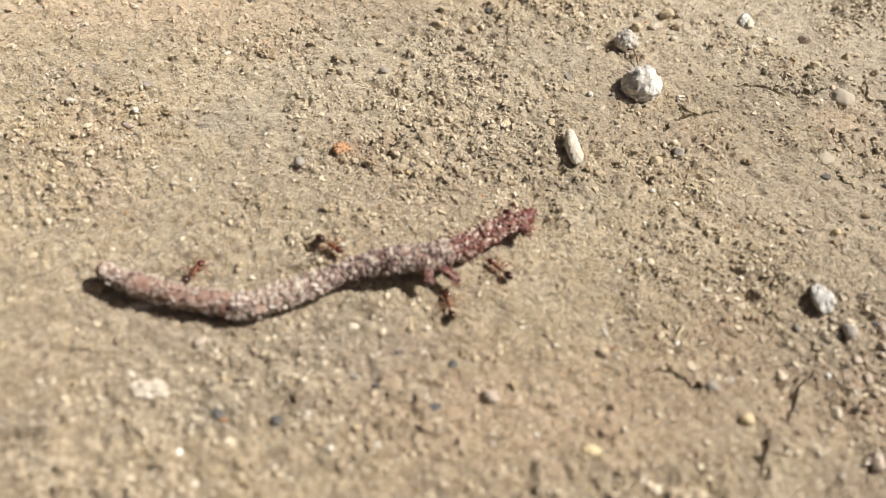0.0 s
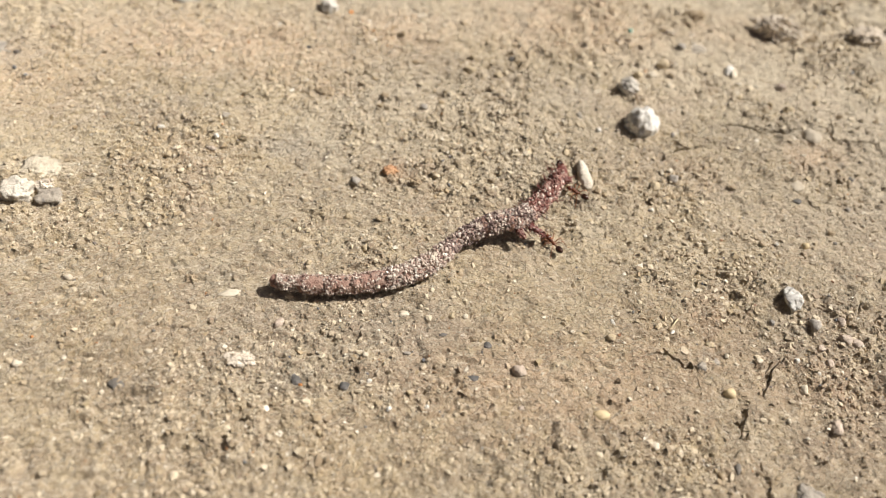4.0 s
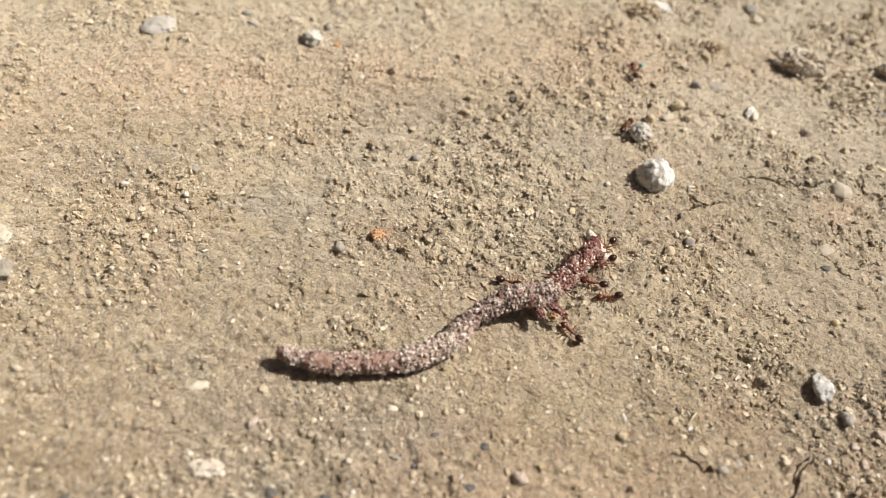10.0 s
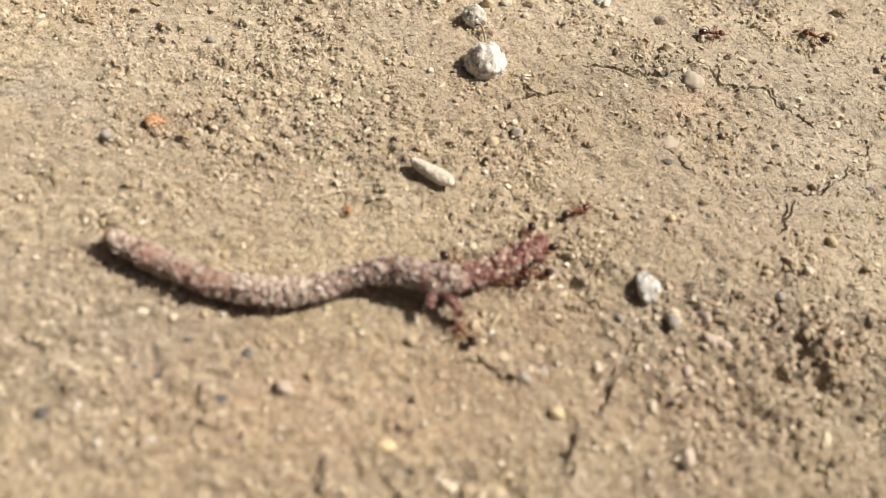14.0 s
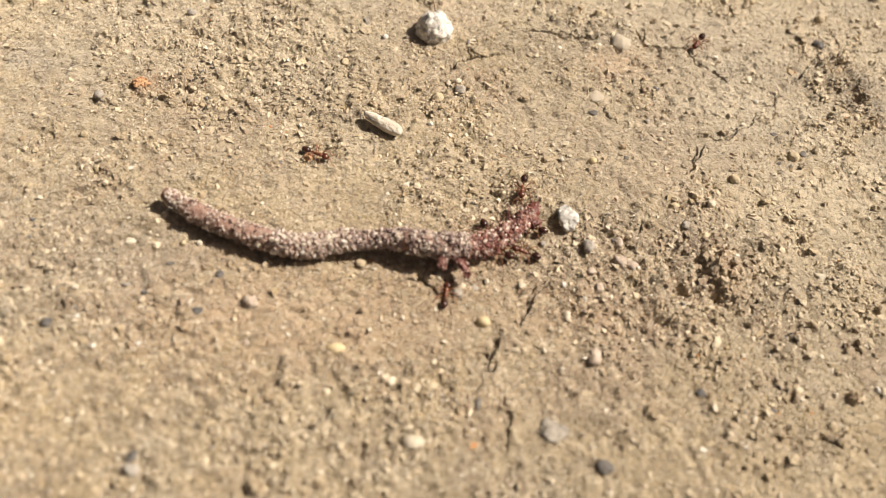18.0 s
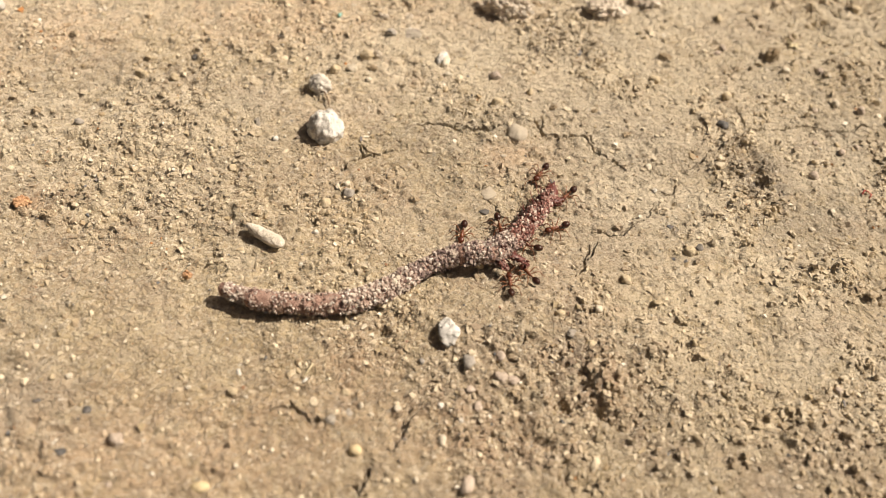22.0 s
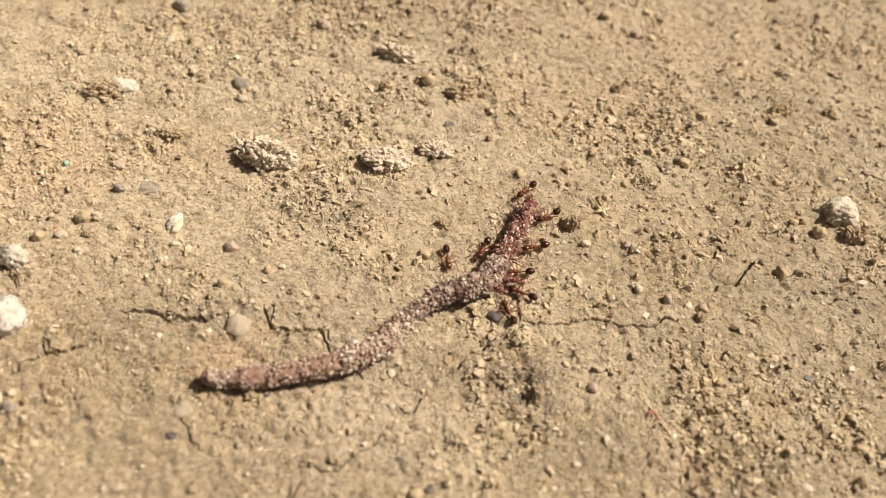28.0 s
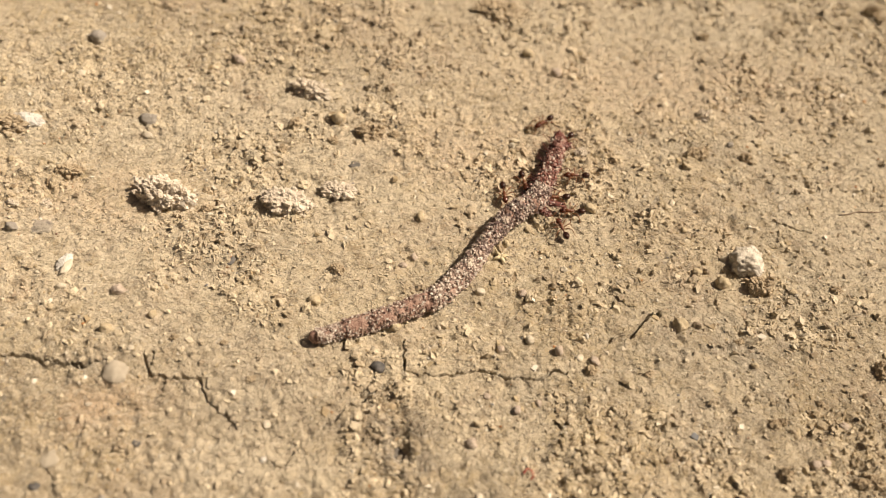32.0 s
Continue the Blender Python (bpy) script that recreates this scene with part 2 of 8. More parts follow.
CRUST = crust_material("sand_crust", ((0.0, (0.125, 0.066, 0.055)), (0.28, (0.25, 0.150, 0.122)), (0.55, (0.38, 0.265, 0.215)), (0.82, (0.55, 0.44, 0.365)), (0.95, (0.74, 0.66, 0.57))))
GREY_CRUST = crust_material("grey_sand_crust", ((0.0, (0.10, 0.062, 0.058)), (0.3, (0.21, 0.145, 0.13)), (0.6, (0.33, 0.25, 0.215)), (0.83, (0.48, 0.39, 0.33)), (0.95, (0.68, 0.60, 0.52))))
PALE_CRUST = crust_material("pale_sand_crust", ((0.0, (0.22, 0.145, 0.12)), (0.3, (0.40, 0.305, 0.25)), (0.6, (0.56, 0.46, 0.385)), (0.85, (0.71, 0.63, 0.54)), (0.96, (0.84, 0.78, 0.70))))
RED_CRUST = crust_material("red_sand_crust", ((0.0, (0.085, 0.026, 0.020)), (0.3, (0.23, 0.080, 0.062)), (0.6, (0.37, 0.185, 0.15)), (0.84, (0.50, 0.33, 0.275)), (0.96, (0.66, 0.55, 0.46))))


def ant_material(name, a, b, rough=0.22):
    m = Mat(name, rough, 0.6)
    m.colour(m.ramp(m.noise(1800, 3, 0.6), (0.35, a), (0.65, b)))
    m.bump((m.noise(9000, 2, 0.5), 0.00001))
    return m.m


ANT_HEAD = ant_material("ant_head_brown", (0.055, 0.015, 0.008), (0.11, 0.03, 0.013))
ANT_BODY = ant_material("ant_body_red_brown", (0.11, 0.032, 0.012), (0.21, 0.068, 0.026), 0.3)
ANT_GASTER = ant_material("ant_gaster_dark", (0.018, 0.008, 0.006), (0.05, 0.018, 0.010), 0.16)
ANT_LEG = ant_material("ant_leg_amber", (0.18, 0.06, 0.022), (0.30, 0.12, 0.045), 0.35)
ANT_EYE = ant_material("ant_eye_black", (0.005, 0.005, 0.005), (0.01, 0.01, 0.01), 0.2)


# ---- ground ----
def lattice(ix, iy, seed):
    """Random numbers 0..1 on whole-number places."""
    h = (ix.astype(np.int64) * 374761393 + iy.astype(np.int64) * 668265263 + seed * 974634677) & 0xFFFFFFFF
    h = ((h ^ (h >> 13)) * 1274126177) & 0xFFFFFFFF
    h = ((h ^ (h >> 16)) * 2246822519) & 0xFFFFFFFF
    return ((h ^ (h >> 15)) & 0xFFFFFF) / float(0xFFFFFF)


def smooth_noise(x, y, size, seed):
    x, y = x / size, y / size
    ix, iy = np.floor(x), np.floor(y)
    u, v = x - ix, y - iy
    u, v = u * u * (3 - 2 * u), v * v * (3 - 2 * v)
    a, b = lattice(ix, iy, seed), lattice(ix + 1, iy, seed)
    c, d = lattice(ix, iy + 1, seed), lattice(ix + 1, iy + 1, seed)
    return (a * (1 - u) + b * u) * (1 - v) + (c * (1 - u) + d * u) * v


def crumbs(x, y, size, seed, share):
    """Rounded lumps, one a cell in that share of the cells; 0..1."""
    x, y = x / size + 0.7 * smooth_noise(x, y, size * 0.45, seed + 5), y / size + 0.7 * smooth_noise(x, y, size * 0.45, seed + 6)
    ix, iy = np.floor(x), np.floor(y)
    best = np.zeros_like(x)
    for dx in (-1, 0, 1):
        for dy in (-1, 0, 1):
            cx, cy = ix + dx, iy + dy
            px, py = cx + 0.15 + 0.7 * lattice(cx, cy, seed), cy + 0.15 + 0.7 * lattice(cx, cy, seed + 1)
            r = 0.28 + 0.42 * lattice(cx, cy, seed + 2)
            high = np.where(lattice(cx, cy, seed + 3) < share, 0.35 + 0.65 * lattice(cx, cy, seed + 4), 0.0)
            d = ((x - px) ** 2 + (y - py) ** 2) / r ** 2
            best = np.maximum(best, high * np.sqrt(np.clip(1 - d, 0, 1)))
    return best


CRACK_LINES, STAIN_AND_LIGHT_SPOTS, LOOSE_SPOTS, HOLLOWS = [], [], [], []


def crack(strength, *points):
    CRACK_LINES.append((strength, points))


# Holds real stains and also broad tones that paint light and shade.
def stain_and_light(x, y, rx, ry, tone, strength):
    STAIN_AND_LIGHT_SPOTS.append((x, y, rx, ry, tone, strength))


def hollow(x, y, rx, ry, deep, turn=0):
    """A sunken gap in the crust, or a swelling where deep is negative; mm and degrees."""
    HOLLOWS.append((x, y, rx, ry, deep, radians(turn)))


def loosen(x, y, rx, ry, strength):
    """A patch of loose crumbs, or of firm smooth clay where the strength is negative."""
    LOOSE_SPOTS.append((x, y, rx, ry, strength))


crack(0.99, (86.6, 12.0), (89.4, 11.8), (91.7, 12.0), (92.6, 12.5), (94.2, 12.4), (96.5, 11.8), (98.7, 12.2), (100.7, 12.7), (102.0, 13.1))
crack(0.80, (85.5, 15.8), (85.4, 13.5), (85.3, 12.2), (86.6, 12.0))
crack(0.99, (84.3, 11.2), (83.5, 10.4), (82.2, 9.8), (81.3, 8.7), (79.8, 7.8), (79.0, 6.8), (77.8, 6.0))
crack(0.99, (44.3, 12.5), (46.5, 12.2), (48.0, 12.1), (49.2, 12.3), (50.2, 11.9), (52.4, 11.6), (53.9, 11.9), (55.0, 12.2))
crack(0.42, (55.2, 12.2), (55.3, 10.8), (56.2, 9.6))
crack(0.95, (64.5, 10.5), (65.3, 9.1), (66.0, 8.4), (66.9, 7.6), (68.1, 6.4), (68.9, 5.5))
crack(0.51, (59.2, 13.1), (59.9, 10.6), (62.1, 10.6), (63.9, 10.5), (64.5, 10.5))
crack(0.36, (59.7, 11.7), (60.0, 13.9), (60.8, 14.7))
crack(0.62, (107.4, 16.9), (110.2, 18.0), (111.7, 19.5), (113.3, 21.0))
crack(0.26, (51.6, 3.2), (51.7, 1.4), (52.6, 0.1), (54.2, -2.2))
crack(0.54, (114.6, 24.8), (117.1, 24.9), (118.0, 26.2))
crack(0.77, (36.8, 9.3), (37.7, 7.6), (38.6, 7.5), (39.6, 8.3), (41.2, 8.6))
crack(0.58, (37.6, 7.4), (36.0, 6.4), (35.0, 5.0))
crack(0.75, (70.2, -2.2), (68.8, -2.7), (67.6, -3.6), (66.2, -4.2))
crack(0.65, (64.2, -5.9), (63.3, -6.9), (62.3, -8.4), (61.6, -9.9))
crack(0.45, (71.6, 0.3), (70.7, -1.8))
crack(0.53, (75.1, 3.1), (74.0, 1.7), (71.6, 2.4))
crack(0.55, (68.7, -3.0), (67.1, -4.4), (65.0, -4.0))
crack(0.62, (44.0, -24.9), (43.0, -26.1), (42.3, -26.5), (41.4, -28.0))
crack(0.45, (53.9, -18.7), (54.7, -17.6))
crack(0.47, (36.3, -32.8), (38.2, -33.7), (37.9, -35.0))
crack(0.66, (29.4, -25.3), (30.9, -25.2), (31.8, -26.0), (32.7, -26.5), (33.9, -26.8))
crack(0.49, (46.2, 12.4), (47.7, 12.5), (49.6, 11.5), (52.6, 11.6))
crack(0.55, (30.6, -24.7), (31.6, -25.5), (32.9, -26.4), (34.0, -26.6))
crack(0.39, (43.7, -24.7), (42.3, -25.9), (41.7, -27.1))
crack(0.66, (43.1, -26.0), (41.4, -28.0), (40.7, -29.5))
crack(0.51, (38.5, -31.4), (37.1, -34.6))
crack(0.33, (39.0, -37.7), (39.1, -39.4), (39.1, -42.8))
crack(0.57, (53.3, -0.7), (54.4, -2.5))
crack(0.42, (63.1, -5.8), (62.5, -8.0), (61.8, -9.4))
crack(0.58, (129.4, 34.9), (131.4, 34.0), (133.9, 33.4))
crack(0.49, (110.7, 18.7), (112.9, 21.0))
crack(0.73, (37.2, 9.3), (38.1, 8.3), (38.9, 8.0), (40.2, 8.7), (41.5, 8.8))
crack(0.47, (59.9, 10.8), (62.3, 10.6), (63.5, 10.4), (65.2, 10.4), (65.8, 9.4))

stain_and_light(-56.0, 18.7, 7.6, 4.4, 0, 0.80)
stain_and_light(-54.9, 1.9, 5.6, 2.4, 0, 0.80)
stain_and_light(-13.7, 4.2, 3.8, 2.4, 0, 0.80)
stain_and_light(-25.4, 24.2, 18.6, 6.4, 1, 0.50)
stain_and_light(-9.0, 15.9, 4.1, 2.6, 1, 0.50)
stain_and_light(-42.9, -2.2, 5.5, 3.1, 2, 0.60)
stain_and_light(1.4, 0.8, 3.8, 2.4, 1, 0.60)
stain_and_light(-30.9, -10.6, 28.8, 14.7, 0, 0.25)
stain_and_light(36.1, -24.8, 7.8, 3.9, 1, 0.40)
stain_and_light(-2.1, -24.5, 13.0, 7.5, 0, 0.35)
stain_and_light(19.8, 15.1, 7.4, 4.6, 0, 0.25)
stain_and_light(55.7, 7.8, 4.6, 2.5, 1, 0.40)
# Tone 3 around (85, 4) paints the shade among loose crumbs.
stain_and_light(85.6, 2.6, 4.0, 3.3, 3, 0.80)
stain_and_light(85.5, 3.9, 4.1, 5.1, 3, 0.80)
stain_and_light(91.7, 0.6, 3.5, 2.9, 3, 0.40)
stain_and_light(72.1, 0.1, 9.1, 6.3, 0, 0.40)
stain_and_light(84.7, 4.7, 2.8, 4.2, 3, 0.80)
stain_and_light(72.1, 8.5, 7.4, 5.0, 0, 0.85)
stain_and_light(54.4, 6.0, 3.3, 2.8, 1, 0.50)
stain_and_light(63.3, 42.0, 11.5, 5.3, 2, 0.40)
stain_and_light(116.0, 47.4, 21.9, 11.0, 2, 0.30)
stain_and_light(110.1, -4.2, 6.4, 3.9, 3, 0.30)
stain_and_light(35.3, -9.7, 17.2, 6.4, 2, 0.20)
stain_and_light(60.2, 49.4, 14.4, 5.4, 0, 0.40)
stain_and_light(-24.4, -31.8, 3.3, 3.6, 3, 0.30)
stain_and_light(-8.0, -30.3, 2.8, 2.4, 3, 0.40)
stain_and_light(13.9, -29.7, 13.2, 7.1, 1, 0.55)
stain_and_light(26.0, -29.9, 11.9, 5.0, 1, 0.55)
stain_and_light(46.3, -27.3, 10.3, 4.5, 1, 0.45)
stain_and_light(60.7, -22.4, 4.9, 4.1, 1, 0.60)
stain_and_light(60.9, -23.6, 2.6, 3.3, 1, 0.70)
stain_and_light(59.7, 27.6, 11.9, 6.6, 2, 0.70)
stain_and_light(69.7, 24.8, 13.1, 5.5, 2, 0.70)
stain_and_light(48.5, 22.4, 8.5, 4.4, 2, 0.50)
stain_and_light(-56.4, 30.3, 14.4, 5.4, 2, 0.50)
stain_and_light(35.1, 34.4, 15.1, 5.7, 2, 0.50)
stain_and_light(-5.8, 24.3, 14.2, 4.5, 1, 0.30)
stain_and_light(107.9, -4.9, 3.8, 3.1, 3, 0.70)
stain_and_light(101.1, -8.5, 3.1, 3.0, 3, 0.50)
# Dark tone painted over the sunken gap, where shade falls.
stain_and_light(59.7, -21.4, 2.7, 4.0, 3, 0.70)
stain_and_light(37.7, -21.7, 4.3, 3.3, 1, 0.50)
stain_and_light(57.0, 28.0, 14.5, 3.6, 0, 0.40)
stain_and_light(90.0, -2.5, 7.6, 4.8, 3, 0.45)
# More painted shade among the crumbs near (85, 4).
stain_and_light(84.8, 3.3, 3.4, 4.3, 3, 0.70)
stain_and_light(68.9, 27.3, 3.9, 2.5, 3, 0.40)
stain_and_light(43.5, 29.4, 3.3, 2.0, 0, 0.70)
stain_and_light(53.2, 43.9, 14.2, 3.6, 0, 0.45)
stain_and_light(69.2, -0.2, 7.7, 4.8, 0, 0.90)
stain_and_light(122.5, 45.9, 4.4, 2.7, 3, 0.40)
stain_and_light(65.6, 26.5, 3.8, 3.2, 0, 0.60)
stain_and_light(79.3, 40.6, 2.8, 1.2, 0, 0.90)
stain_and_light(56.0, 11.0, 2.3, 2.1, 0, 0.60)
stain_and_light(71.6, -4.2, 9.8, 6.8, 0, 0.40)
# Wide brown near, pale to the right: mostly a painted brightness falloff.
stain_and_light(-7.9, -35.3, 28.9, 7.9, 4, 0.60)
stain_and_light(26.2, -34.2, 24.8, 6.9, 4, 0.45)
stain_and_light(-29.0, -26.5, 30.4, 10.8, 4, 0.85)
stain_and_light(1.6, -26.2, 20.6, 7.8, 4, 0.60)
stain_and_light(-0.3, -34.6, 23.1, 9.8, 4, 0.75)
stain_and_light(27.7, -34.0, 19.2, 8.4, 4, 0.60)
stain_and_light(5.1, -41.0, 23.0, 8.6, 4, 0.40)
stain_and_light(39.9, -41.2, 23.5, 7.3, 4, 0.30)
stain_and_light(40.6, -19.5, 21.7, 9.4, 4, 0.55)
stain_and_light(51.8, -3.4, 18.5, 7.3, 4, 0.35)
stain_and_light(86.6, 8.2, 15.8, 14.8, 2, 0.55)
stain_and_light(88.4, 31.1, 22.0, 10.9, 2, 0.60)
stain_and_light(116.1, 8.7, 8.9, 10.2, 2, 0.45)
stain_and_light(127.4, 39.2, 11.3, 10.0, 2, 0.45)
stain_and_light(79.6, 12.5, 8.2, 7.6, 2, 0.40)
stain_and_light(115.7, 60.7, 31.9, 8.0, 2, 0.35)
stain_and_light(75.5, 12.6, 18.8, 9.8, 2, 0.90)
stain_and_light(80.7, -7.9, 7.8, 9.6, 2, 0.50)
stain_and_light(68.1, 5.7, 7.8, 7.4, 2, 0.50)
stain_and_light(-36.3, -37.6, 21.2, 8.3, 4, 0.60)
stain_and_light(2.0, 8.5, 16.0, 6.6, 2, 0.40)
stain_and_light(69.4, 19.0, 23.5, 11.6, 2, 0.45)
stain_and_light(89.0, -5.4, 10.5, 10.4, 2, 0.45)
stain_and_light(146.2, 75.2, 22.4, 10.2, 2, 0.65)
stain_and_light(105.0, 10.4, 15.2, 4.4, 0, 0.40)
stain_and_light(95.2, 56.7, 19.4, 5.8, 2, 0.40)
stain_and_light(74.4, -6.1, 9.5, 11.8, 2, 0.50)
stain_and_light(70.6, 14.0, 14.2, 7.8, 2, 0.40)
stain_and_light(47.9, -2.7, 13.4, 6.9, 2, 0.45)
stain_and_light(31.4, 3.7, 15.6, 10.8, 4, 0.45)
stain_and_light(73.3, 10.2, 18.1, 9.4, 2, 0.60)
stain_and_light(71.6, -15.7, 9.0, 8.1, 2, 0.50)
stain_and_light(5.2, -2.2, 18.9, 8.0, 4, 0.30)
stain_and_light(115.1, 28.0, 6.0, 5.9, 2, 0.50)
stain_and_light(121.5, 20.9, 7.1, 4.9, 2, 0.45)
stain_and_light(59.2, 6.3, 9.1, 5.7, 4, 0.50)
stain_and_light(69.7, 12.7, 9.5, 4.5, 4, 0.45)
stain_and_light(76.0, 6.0, 15.0, 22.0, 2, 0.55)
# Brown over the near side paints its dimmer light into the soil.
stain_and_light(-10.0, -40.0, 50.0, 17.0, 4, 0.60)
stain_and_light(38.0, -44.0, 30.0, 12.0, 4, 0.50)
stain_and_light(110.0, 8.0, 16.0, 14.0, 2, 0.35)
stain_and_light(24.0, 33.5, 15.0, 8.0, 5, 0.75)
stain_and_light(35.0, 30.5, 5.0, 4.0, 5, 0.70)
stain_and_light(0.8, 29.5, 9.0, 5.0, 5, 0.70)
stain_and_light(-27.5, 22.5, 18.0, 6.5, 5, 0.75)
stain_and_light(-58.0, 13.0, 22.0, 9.0, 5, 0.55)
stain_and_light(-12.9, 21.0, 7.0, 3.5, 5, 0.50)
stain_and_light(56.2, 7.1, 4.0, 2.2, 5, 0.60)
stain_and_light(59.1, 8.6, 4.0, 1.8, 1, 0.45)
stain_and_light(55.0, 7.0, 1.6, 1.2, 1, 0.80)
stain_and_light(51.1, 34.0, 12.0, 5.0, 5, 0.45)
stain_and_light(96.0, 44.0, 16.0, 7.0, 5, 0.45)
stain_and_light(120.0, 58.0, 24.0, 8.0, 5, 0.45)
stain_and_light(14.7, 16.2, 8.0, 5.0, 0, 0.30)
stain_and_light(-3.4, 14.2, 7.0, 5.0, 0, 0.25)
stain_and_light(120.0, -2.0, 22.0, 10.0, 2, 0.50)
stain_and_light(8.0, 10.0, 26.0, 9.0, 2, 0.45)
stain_and_light(-34.0, 9.0, 12.0, 5.0, 0, 0.45)
stain_and_light(117.5, 17.0, 9.0, 6.0, 0, 0.60)
stain_and_light(116.0, 8.0, 8.0, 5.0, 0, 0.50)
stain_and_light(131.0, 38.5, 7.0, 5.0, 0, 0.45)
stain_and_light(85.0, -18.0, 6.0, 3.5, 0, 0.30)
stain_and_light(29.0, -27.5, 11.0, 6.0, 1, 0.50)
stain_and_light(20.0, -30.0, 10.0, 4.0, 5, 0.40)
# Very wide pale tones paint the far ground's brighter light.
stain_and_light(-45.0, 36.0, 60.0, 17.0, 2, 0.50)
stain_and_light(25.0, 46.0, 55.0, 18.0, 2, 0.85)
stain_and_light(48.0, 28.0, 26.0, 14.0, 2, 0.80)
stain_and_light(76.0, 42.0, 48.0, 19.0, 2, 0.85)
stain_and_light(66.0, 22.0, 30.0, 12.0, 2, 0.60)
stain_and_light(130.0, 66.0, 56.0, 26.0, 2, 0.95)
stain_and_light(150.0, 38.0, 32.0, 22.0, 2, 0.85)
stain_and_light(118.0, 26.0, 22.0, 12.0, 2, 0.35)
# Wide brown tones paint the near ground's dimmer light.
stain_and_light(-40.0, -22.0, 42.0, 14.0, 4, 0.55)
stain_and_light(20.0, -24.0, 44.0, 12.0, 4, 0.45)
stain_and_light(50.0, -3.0, 20.0, 9.0, 4, 0.45)
stain_and_light(70.0, 2.5, 12.0, 7.5, 2, 0.85)
stain_and_light(79.0, -1.0, 8.0, 7.0, 2, 0.75)
stain_and_light(79.5, 6.5, 8.0, 4.0, 4, 0.55)
stain_and_light(64.0, 8.0, 8.0, 2.5, 0, 0.35)
stain_and_light(95.0, 3.0, 10.0, 9.0, 2, 0.70)
stain_and_light(82.0, -11.0, 16.0, 7.0, 2, 0.75)
stain_and_light(92.0, -22.0, 18.0, 8.0, 2, 0.70)
stain_and_light(112.0, -10.0, 14.0, 8.0, 2, 0.60)
stain_and_light(-12.0, -20.0, 26.0, 10.0, 4, 0.60)

hollow(60.2, -22.6, 0.5, 2.0, 1.2, 8)
hollow(61.4, -26.3, 1.2, 0.6, 1.2, -20)
hollow(57.9, -25.4, 0.6, 1.3, 0.9, 20)
hollow(62.5, -23.0, 1.6, 2.4, -0.6)
hollow(55.5, -29.4, 1.5, 0.6, 0.8, -25)
hollow(85.2, 4.2, 1.0, 2.2, 1.0, 10)
hollow(84.6, 7.2, 1.2, 0.8, 0.7)
hollow(53.0, -14.5, 9.0, 7.0, -0.8)
hollow(104.0, -8.5, 6.0, 3.5, -0.6)
hollow(92.0, 14.8, 6.0, 2.2, -0.35)
hollow(62.5, 13.2, 6.0, 1.8, -0.3)
hollow(73.0, 4.5, 6.0, 3.0, 0.5)
hollow(116.0, 41.0, 7.0, 5.0, -0.7, -30)
hollow(125.0, 32.5, 6.0, 1.8, 0.6, -25)

loosen(85.3, 3.8, 2.9, 3.2, 2.2)
loosen(88.7, -7.1, 7.4, 6.1, 0.8)
loosen(106.1, -6.4, 10.0, 8.5, 0.8)
loosen(36.9, -19.4, 14.0, 6.0, 0.5)
loosen(35.9, 2.2, 8.0, 3.8, 0.6)
loosen(76.3, 14.2, 5.5, 3.4, 0.1)
loosen(107.2, 24.4, 11.1, 7.3, -0.6)
loosen(59.3, 7.9, 7.8, 4.0, -0.6)
loosen(93.6, 12.7, 10.3, 3.4, -0.7)
loosen(45.2, -12.9, 14.2, 4.2, -0.5)
loosen(78.4, 37.3, 19.3, 5.7, -0.5)
loosen(53.0, -21.5, 13.0, 8.8, 1.0)
loosen(20.4, -0.2, 13.3, 6.1, 0.8)
loosen(46.4, 8.3, 11.7, 6.5, 0.3)
loosen(-3.5, 1.0, 14.9, 7.5, 0.5)
loosen(7.5, -21.6, 13.4, 5.8, -0.6)
loosen(62.3, 18.6, 14.0, 4.4, -0.6)
loosen(3.4, -7.8, 9.0, 2.8, -0.5)
loosen(51.1, -2.5, 9.8, 4.6, -0.4)
loosen(14.6, 6.7, 16.2, 9.0, 0.7)
loosen(-23.0, 2.4, 15.6, 11.8, 0.5)
loosen(6.0, -24.2, 15.8, 6.0, -0.4)
loosen(-19.7, -25.3, 10.3, 5.9, -0.3)
loosen(112.8, 39.5, 9.1, 9.6, 0.9)
loosen(118.7, 20.8, 7.5, 7.1, 0.5)
loosen(84.7, 3.5, 3.9, 4.8, 2.0)
loosen(67.9, 28.2, 10.2, 5.6, 0.6)
loosen(78.9, 47.8, 8.6, 5.4, 0.9)
loosen(39.3, 54.0, 11.7, 7.3, 0.5)
loosen(83.8, 29.9, 9.8, 4.9, -0.6)
loosen(49.3, 27.1, 10.1, 6.3, -0.4)
loosen(96.6, 58.7, 18.4, 5.8, -0.5)
loosen(130.0, 61.5, 15.8, 5.9, -0.6)
loosen(76.2, 13.2, 14.6, 2.9, -0.6)
loosen(132.0, 30.2, 8.0, 4.2, -0.5)
loosen(72.6, 34.6, 10.2, 6.0, 0.7)
loosen(108.8, 23.5, 9.8, 6.6, 0.1)
loosen(54.7, 43.0, 21.2, 5.3, -0.5)
loosen(87.0, 48.3, 18.5, 4.6, -0.5)
loosen(52.8, -24.6, 7.9, 5.7, 0.8)
loosen(4.8, -39.1, 17.5, 5.8, 0.7)
loosen(34.1, -35.5, 12.1, 6.1, 0.6)
loosen(0.4, -12.3, 17.1, 6.8, -0.6)
loosen(27.9, -26.6, 7.7, 4.0, -0.5)
loosen(67.1, -9.3, 14.4, 6.3, -0.6)
loosen(-39.0, 11.1, 16.2, 8.2, 0.8)
loosen(6.1, 1.0, 9.9, 5.5, 0.8)
loosen(-20.1, -15.3, 13.8, 6.2, -0.4)
